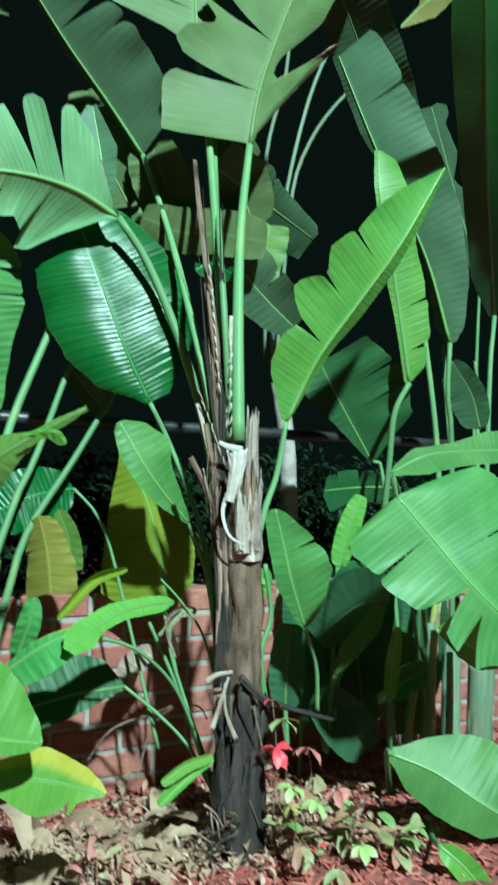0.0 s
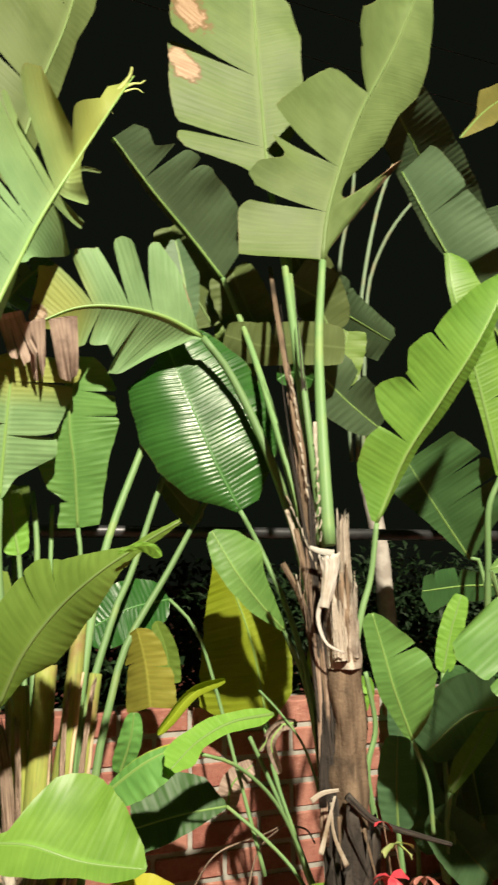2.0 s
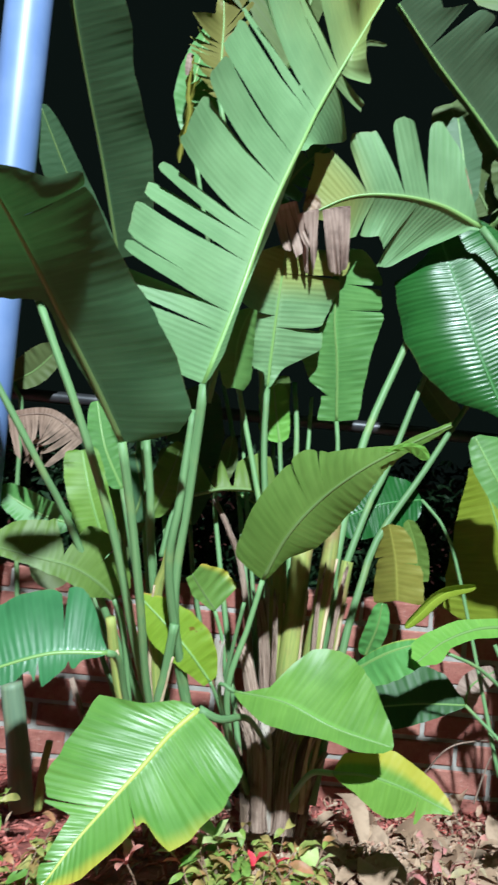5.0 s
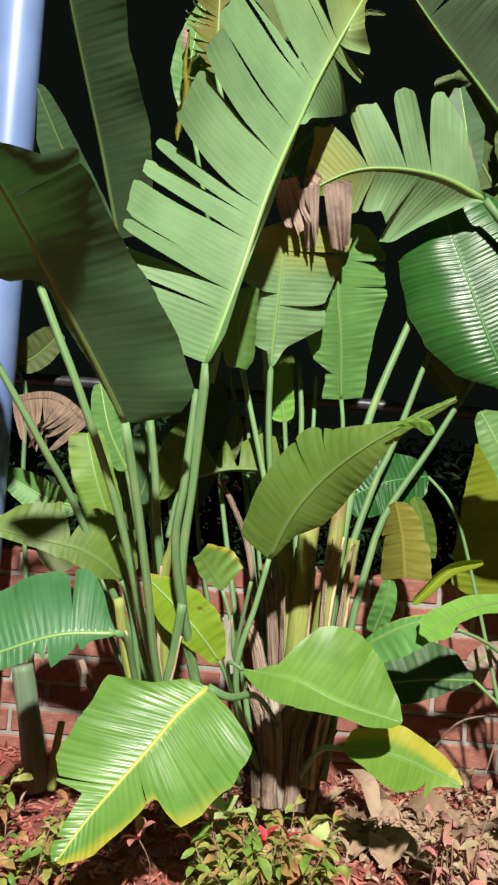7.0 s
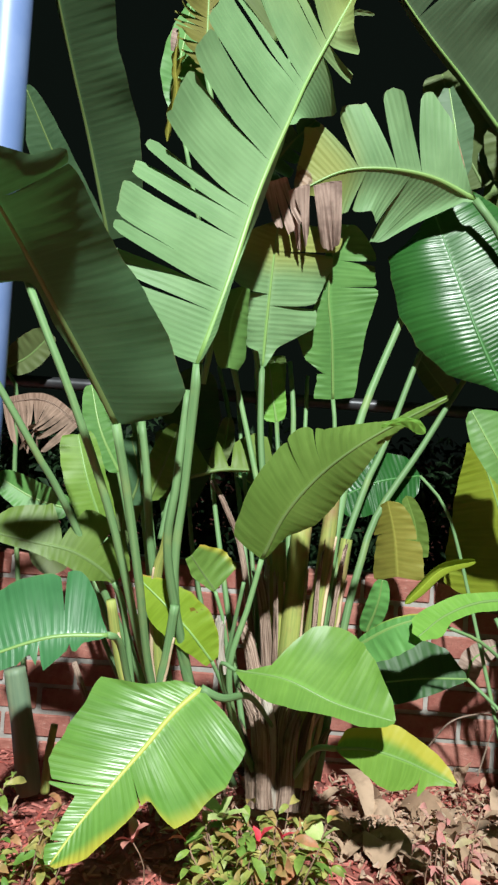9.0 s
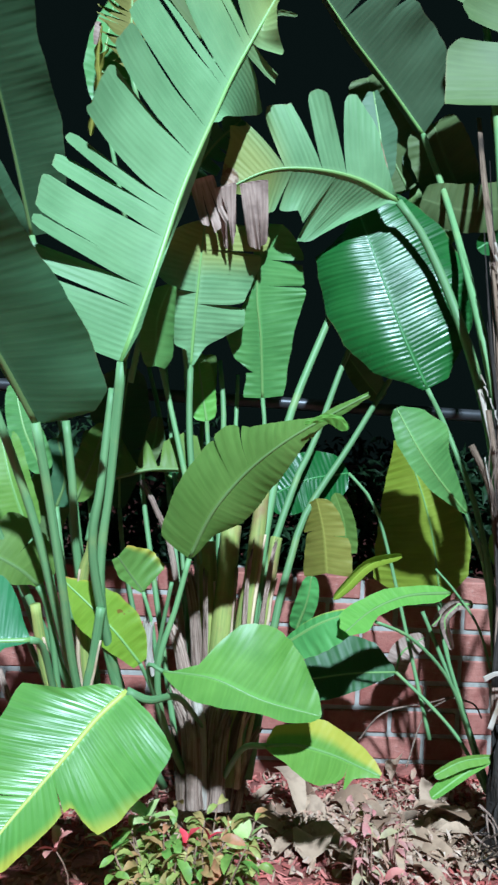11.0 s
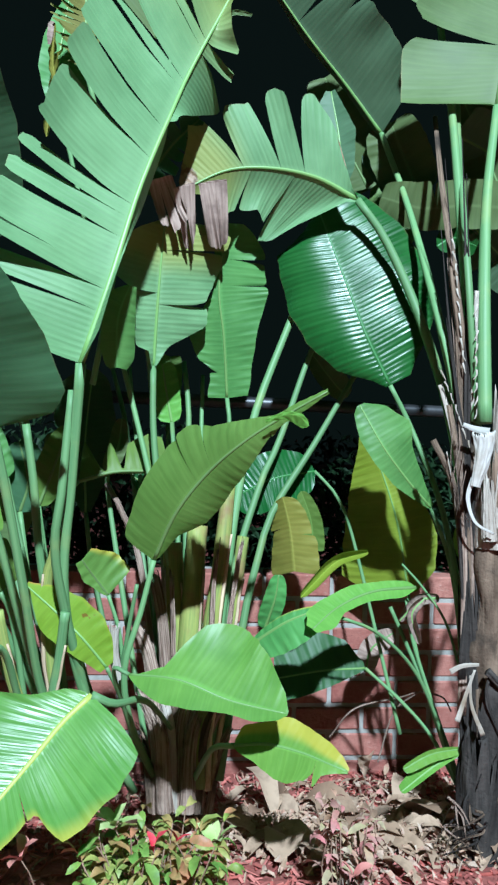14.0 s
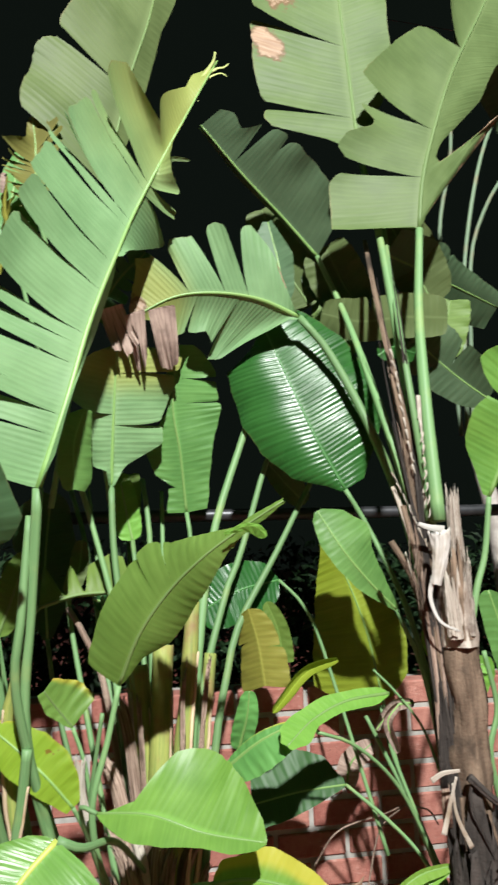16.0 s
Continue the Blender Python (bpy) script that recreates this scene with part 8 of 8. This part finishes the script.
def small_shrub(name, label, foot, spread, tall, stems, per_stem, meshes, seed, stem_mat, lean=(0, 0)):
    """Thin upright stems that carry leaflets of their own."""
    rnd = random.Random(seed)
    ob = new(name)
    ob.location = (foot[0], foot[1], height(foot[0], foot[1]))
    bpy.context.view_layer.update()
    tagged(ob, label, "shrub")
    base = ob.location.copy()
    for _ in range(stems):
        a, far = rnd.uniform(0, 6.3), rnd.uniform(0.1, 1.0) ** 0.7
        top = base + Vector((math.cos(a) * spread[0] * far + lean[0], math.sin(a) * spread[1] * far + lean[1], tall * rnd.uniform(0.45, 1.0)))
        start = base + Vector((math.cos(a) * spread[0] * far * 0.5, math.sin(a) * spread[1] * far * 0.5, -0.01))
        mid = start.lerp(top, 0.5) + Vector((rnd.uniform(-0.02, 0.02), rnd.uniform(-0.02, 0.02), 0.02))
        part("twig", tube([start, mid, top], 0.0022, 0.0012, 6, 5, 1.0), stem_mat, ob)
        line, _ = spline([start, mid, top], per_stem)
        for i in range(1, per_stem + 1):
            for _ in range(2):
                if i < per_stem * 0.3:
                    continue
                lf = new("leaflet", rnd.choice(meshes))
                lf.parent = ob
                yaw = rnd.uniform(0, 6.3)
                m = Matrix.Translation(line[i] - base) @ Euler((rnd.gauss(0, 0.4), rnd.uniform(-0.3, 0.7), yaw)).to_matrix().to_4x4() @ Matrix.Scale(rnd.uniform(0.6, 1.15), 4)
                lf.matrix_basis = m
    return ob


def leaf_cluster(place, meshes, count, size, name, label, seed):
    """One palm-shaped spray of leaflets on a thin stem that rises from the soil."""
    rnd = random.Random(seed)
    ob = new(name)
    ob.location = (place[0] + 0.02, place[1] + 0.03, height(place[0], place[1]))
    bpy.context.view_layer.update()
    tagged(ob, label, "creeper", "creeper sprays")
    top, base = Vector(place), ob.location.copy()
    part("stem", tube([base, base.lerp(top, 0.6) + Vector((0.015, 0, 0.01)), top], 0.0018, 0.0011, 6, 5, 1.0), TWIG, ob)
    for i in range(count):
        lf = new("leaflet", rnd.choice(meshes))
        lf.parent = ob
        lf.matrix_basis = Matrix.Translation(top - base) @ Euler((rnd.gauss(0, 0.3), rnd.uniform(-1.2, -0.1) if label.startswith("nandina") else rnd.uniform(0.2, 1.0), 6.283 * i / count + rnd.uniform(-0.3, 0.3))).to_matrix().to_4x4() @ Matrix.Scale(size * rnd.uniform(0.8, 1.15), 4)
    return ob


TWIG = plain("brown_twig", (0.2, 0.12, 0.08), (0.3, 0.2, 0.13), 40.0, 0.8)
rnd = random.Random(51)
GREEN_LEAFLETS = [leaflet_mesh("leaflet", rnd, rnd.uniform(0.034, 0.05), rnd.uniform(0.009, 0.013), 0.2, NANDINA) for _ in range(4)]
FADED_LEAFLETS = [leaflet_mesh("leaflet", rnd, rnd.uniform(0.03, 0.05), rnd.uniform(0.007, 0.011), 0.15, DRY_NANDINA) for _ in range(4)]
CREEPER_LEAFLETS = [leaflet_mesh("leaflet", rnd, rnd.uniform(0.05, 0.075), rnd.uniform(0.013, 0.019), 0.1, CREEPER) for _ in range(4)]
DULL_RED_LEAFLETS = [leaflet_mesh("leaflet", rnd, rnd.uniform(0.05, 0.065), rnd.uniform(0.015, 0.019), 0.1, DULL_RED) for _ in range(2)]
PALE_LEAFLETS = [leaflet_mesh("leaflet", rnd, rnd.uniform(0.05, 0.065), rnd.uniform(0.015, 0.019), 0.1, PALE_LEAF) for _ in range(2)]
RED_LEAFLETS = [leaflet_mesh("leaflet", rnd, rnd.uniform(0.05, 0.065), rnd.uniform(0.015, 0.019), 0.1, RED_LEAF) for _ in range(2)]


def dry_tuft(foot, tall, count, seed):
    """A cut-off tuft of dead upright stems."""
    rnd = random.Random(seed)
    ob = new("dead_stem_tuft")
    ob.location = (foot[0], foot[1], height(*foot))
    bpy.context.view_layer.update()
    tagged(ob, "tuft of dry grey-brown cut stems in mulch", "stump")
    for _ in range(count):
        a, far = rnd.uniform(0, 6.3), rnd.uniform(0, 0.022)
        low = ob.location + Vector((math.cos(a) * far, math.sin(a) * far, -0.01))
        high = low + Vector((rnd.gauss(0, 0.012), rnd.gauss(0, 0.012), tall * rnd.uniform(0.5, 1.0)))
        part("dry_stem", tube([high, low.lerp(high, 0.5) + Vector((rnd.gauss(0, 0.003), 0, 0)), low], 0.0016, 0.004, 6, 6, 0.8, 0.3, rnd.random()), STALK["dry"] if rnd.random() < 0.6 else STALK["bark"], ob)
    return ob


# == shrubs begin ==
small_shrub('nandina_shrub', 'low green nandina shrub with some reddened leaves', (-0.09, 1.400), (0.15, 0.12), 0.21, 72, 6, GREEN_LEAFLETS, 61, TWIG, (0, 0))
small_shrub('nandina_shrub', 'low green nandina shrub with some reddened leaves', (-0.548, 1.450), (0.14, 0.09), 0.14, 14, 5, GREEN_LEAFLETS, 62, TWIG, (0, 0))
small_shrub('nandina_shrub', 'low green nandina shrub with some reddened leaves', (-0.760, 1.620), (0.14, 0.10), 0.18, 12, 5, GREEN_LEAFLETS, 68, TWIG, (0, 0))
small_shrub('fading_shrub', 'small fading shrub with dusty pink and tan leaves', (0.293, 1.420), (0.075, 0.05), 0.24, 22, 6, FADED_LEAFLETS, 63, TWIG, (0, 0))
small_shrub('creeper', 'creeper seedling with green and russet leaves', (0.873, 1.550), (0.15, 0.1), 0.16, 9, 4, CREEPER_LEAFLETS, 64, TWIG, (0, 0))
small_shrub('creeper', 'creeper seedling with green and russet leaves', (0.991, 1.500), (0.14, 0.1), 0.12, 7, 4, CREEPER_LEAFLETS, 65, TWIG, (0, 0))
leaf_cluster((0.751, 1.580, 0.260), RED_LEAFLETS, 6, 0.95, 'leaf_spray', 'creeper spray of bright crimson leaflets', 200)
leaf_cluster((0.856, 1.600, 0.239), DULL_RED_LEAFLETS, 5, 0.90, 'leaf_spray', 'creeper spray of dull rose-red leaflets', 201)
leaf_cluster((0.780, 1.600, 0.319), PALE_LEAFLETS, 5, 0.90, 'leaf_spray', 'creeper spray of pale yellow-green leaflets', 202)
leaf_cluster((0.767, 1.520, 0.187), PALE_LEAFLETS, 5, 0.80, 'leaf_spray', 'creeper spray of pale yellow-green leaflets', 203)
leaf_cluster((0.753, 1.500, 0.152), GREEN_LEAFLETS, 5, 0.60, 'leaf_spray', 'creeper spray of fresh green leaflets', 204)
leaf_cluster((0.761, 1.620, 0.363), RED_LEAFLETS, 2, 0.60, 'leaf_spray', 'creeper spray of bright crimson leaflets', 205)
leaf_cluster((0.919, 1.550, 0.144), DULL_RED_LEAFLETS, 6, 0.80, 'leaf_spray', 'creeper spray of dull rose-red leaflets', 206)
leaf_cluster((0.835, 1.520, 0.143), PALE_LEAFLETS, 5, 0.80, 'leaf_spray', 'creeper spray of pale yellow-green leaflets', 207)
leaf_cluster((0.750, 1.450, 0.086), CREEPER_LEAFLETS, 6, 0.80, 'leaf_spray', 'creeper spray of tan and russet leaflets', 208)
leaf_cluster((0.802, 1.450, 0.076), RED_LEAFLETS, 2, 0.70, 'leaf_spray', 'creeper spray of bright crimson leaflets', 209)
leaf_cluster((0.920, 1.450, 0.053), PALE_LEAFLETS, 6, 0.80, 'leaf_spray', 'creeper spray of pale yellow-green leaflets', 210)
leaf_cluster((0.838, 1.420, 0.033), CREEPER_LEAFLETS, 6, 0.80, 'leaf_spray', 'creeper spray of tan and russet leaflets', 211)
leaf_cluster((1.093, 1.500, 0.038), DULL_RED_LEAFLETS, 5, 0.80, 'leaf_spray', 'creeper spray of dull rose-red leaflets', 212)
leaf_cluster((-0.091, 1.360, 0.173), RED_LEAFLETS, 3, 0.80, 'leaf_spray', 'nandina spray of bright red leaflets', 213)
leaf_cluster((-0.049, 1.380, 0.177), RED_LEAFLETS, 2, 0.60, 'leaf_spray', 'nandina spray of bright red leaflets', 214)
leaf_cluster((-0.167, 1.400, 0.200), PALE_LEAFLETS, 6, 1.00, 'leaf_spray', 'nandina spray of pale yellow leaflets', 215)
leaf_cluster((0.030, 1.420, 0.154), PALE_LEAFLETS, 4, 0.90, 'leaf_spray', 'nandina spray of pale yellow leaflets', 216)
leaf_cluster((-0.329, 1.360, 0.163), DULL_RED_LEAFLETS, 4, 0.90, 'leaf_spray', 'nandina spray of dull red leaflets', 217)
leaf_cluster((0.279, 1.330, 0.132), DULL_RED_LEAFLETS, 3, 0.70, 'leaf_spray', 'nandina spray of dull red leaflets', 218)
leaf_cluster((0.278, 1.500, 0.188), FADED_LEAFLETS, 7, 1.00, 'leaf_spray', 'dusty pink spray of faded leaflets', 219)
leaf_cluster((0.354, 1.500, 0.151), FADED_LEAFLETS, 7, 1.00, 'leaf_spray', 'dusty pink spray of faded leaflets', 220)
leaf_cluster((0.252, 1.480, 0.140), FADED_LEAFLETS, 6, 1.00, 'leaf_spray', 'dusty pink spray of faded leaflets', 221)
dry_tuft((0.278, 1.360), 0.13, 22, 81)


def upright_twig(foot, tall, seed):
    """A thin dead stem that stands in the mulch, kinked and bare."""
    rnd = random.Random(seed)
    low = Vector((*foot, height(*foot) - 0.01))
    line = [low + Vector((rnd.gauss(0, 0.006) * i, rnd.gauss(0, 0.004) * i, tall * i / 4)) for i in range(5)]
    return tagged(part("dry_twig", tube(line[::-1], 0.0008, 0.0018, 14, 6, 1.0, 0.3, seed), STALK["pale"], None), "thin pale dead twig standing in red mulch", "twig", "dry twigs")


for foot, tall, seed in (((-0.02, 1.47), 0.13, 1), ((0.045, 1.3), 0.1, 2), ((0.76, 1.62), 0.2, 3), ((0.64, 1.78), 0.16, 4), ((0.6, 1.42), 0.08, 5)):
    upright_twig(foot, tall, seed)

PETAL = plain("pink_petal", (0.62, 0.16, 0.34), (0.74, 0.26, 0.44), 30.0, 0.5)
rnd = random.Random(91)
PETALS = [leaflet_mesh("fallen_petal", rnd, 0.045, 0.016, 0.12, PETAL) for _ in range(2)]
for x, y, turn in ((0.305, 1.31, 0.4), (0.37, 1.31, 2.1), (0.03, 1.37, 3.6), (0.345, 1.24, 5.0)):
    ob = tagged(new("fallen_petal", rnd.choice(PETALS)), "bright pink petal fallen on red mulch", "petal", "fallen petals")
    ob.matrix_world = Matrix.Translation((x, y, height(x, y) + 0.012)) @ Euler((0.15, -0.1, turn)).to_matrix().to_4x4()
# == shrubs end ==

# ---------------------------------------------------------------- behind the wall
def leafy_bank(name, label, x0, x1, y0, y1, z0, z1, count, seed):
    """An uneven mass of small leaves, thinning upwards."""
    rnd = random.Random(seed)
    verts, faces = [], []
    for _ in range(count):
        x, y = rnd.uniform(x0, x1), rnd.uniform(y0, y1)
        top = z0 + (z1 - z0) * (0.78 + 0.3 * noise.noise(Vector((x * 1.7, y, seed))))
        z = z0 + (top - z0) * rnd.random() ** 0.8
        m = Matrix.Translation((x, y, z)) @ Euler((rnd.uniform(-1, 1), rnd.uniform(-1, 1), rnd.uniform(0, 6.3))).to_matrix().to_4x4()
        rows = scrap(rnd, rnd.uniform(0.05, 0.10), rnd.uniform(0.012, 0.024), 0.1, 2)
        for row0, row1 in zip(rows, rows[1:]):
            n = len(verts)
            verts += [m @ v for v in (*row0, *row1)]
            faces += [(n, n + 1, n + 4, n + 3), (n + 1, n + 2, n + 5, n + 4)]
    me = bpy.data.meshes.new(name)
    me.from_pydata(verts, [], faces)
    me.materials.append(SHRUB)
    return tagged(new(name, me), label, "shrub", kind="stuff")


leafy_bank("hedge", "small-leaved shrubs behind the handrail, coloured near-black as shade", -2.6, 4.0, 2.56, 3.3, 0.0, 1.1, 26000, 71)
# added bank: its near-black leaves cover lamplit soil that should lie dark
leafy_bank("hedge", "added taller hedge hiding lit ground, coloured near-black as shade", -6.0, 8.0, 3.6, 4.6, 0.0, 1.3, 20000, 72)

back_tree = new("slender_tree")
back_tree.location = (1.42, 2.72, 0)
bpy.context.view_layer.update()
tagged(back_tree, "slender pale-barked tree trunk behind the handrail", "tree")
part("trunk", tube([(1.46, 2.72, -0.05), (1.405, 2.72, 0.78), (1.385, 2.72, 1.07), (1.36, 2.76, 1.35)], 0.042, 0.034, 24, 16, 1.0, 0.15, 3), TRUNK, back_tree)

for n, (a, c, h) in enumerate((((-6.0, 8.4, 10.4), (20.0, 10.2, 11.4), 0.7), ((-6.0, 8.6, 9.8), (20.0, 10.4, 10.4), 0.7))):
    a, c = Vector(a), Vector(c)
    cable = tagged(new("overhead_cable"), "thin overhead cable against the night sky", "cable", "overhead cables")
    part("wire", tube([a, a.lerp(c, 0.5) - Vector((0, 0, h)), c], 0.006, 0.006, 24, 6, 1.0), CABLE, cable)


carrier = new("utility_pole")
carrier.location = (20.0, 10.3, 0)
bpy.context.view_layer.update()
tagged(carrier, "tall weathered timber pole carrying the overhead cables", "pole")
part("shaft", tube([(20.0, 10.3, -0.2), (20.0, 10.3, 6.0), (20.0, 10.3, 11.7)], 0.16, 0.11, 12, 16, 1.0, 0.05, 5), STALK["grey"], carrier)
part("crossarm", tube([(20.0, 9.9, 11.38), (20.0, 10.3, 11.38), (20.0, 10.7, 11.38)], 0.05, 0.05, 4, 8, 1.0), STALK["grey"], carrier)
part("crossarm", tube([(20.0, 9.9, 10.38), (20.0, 10.3, 10.38), (20.0, 10.7, 10.38)], 0.05, 0.05, 4, 8, 1.0), STALK["grey"], carrier)


# ---------------------------------------------------------------- bricks of the wall, last
me = bpy.data.meshes.new("brick")
bm = box(bmesh.new(), (-0.106, 0.0, -0.0355), (0.106, 0.10, 0.0355), 0.004)
bm.to_mesh(me)
bm.free()
me.materials.append(BRICK)
rnd = random.Random(5)
for row in range(-2, 7):
    z = 0.027 + COURSE * (row - 1) + COURSE / 2
    for i in range(-14, 13):
        x = 0.57 + PITCH * (i + 0.5) + (PITCH / 2 if row % 2 == 0 else 0.0)
        if -2.5 < x < 3.3:
            ob = new("brick", me)
            ob.parent = wall
            ob.location = (x + rnd.uniform(-0.002, 0.002), WALL_Y + rnd.uniform(-0.002, 0.002), z + rnd.uniform(-0.001, 0.001))
            ob.rotation_euler = (0, rnd.uniform(-0.006, 0.006), rnd.uniform(-0.008, 0.008))
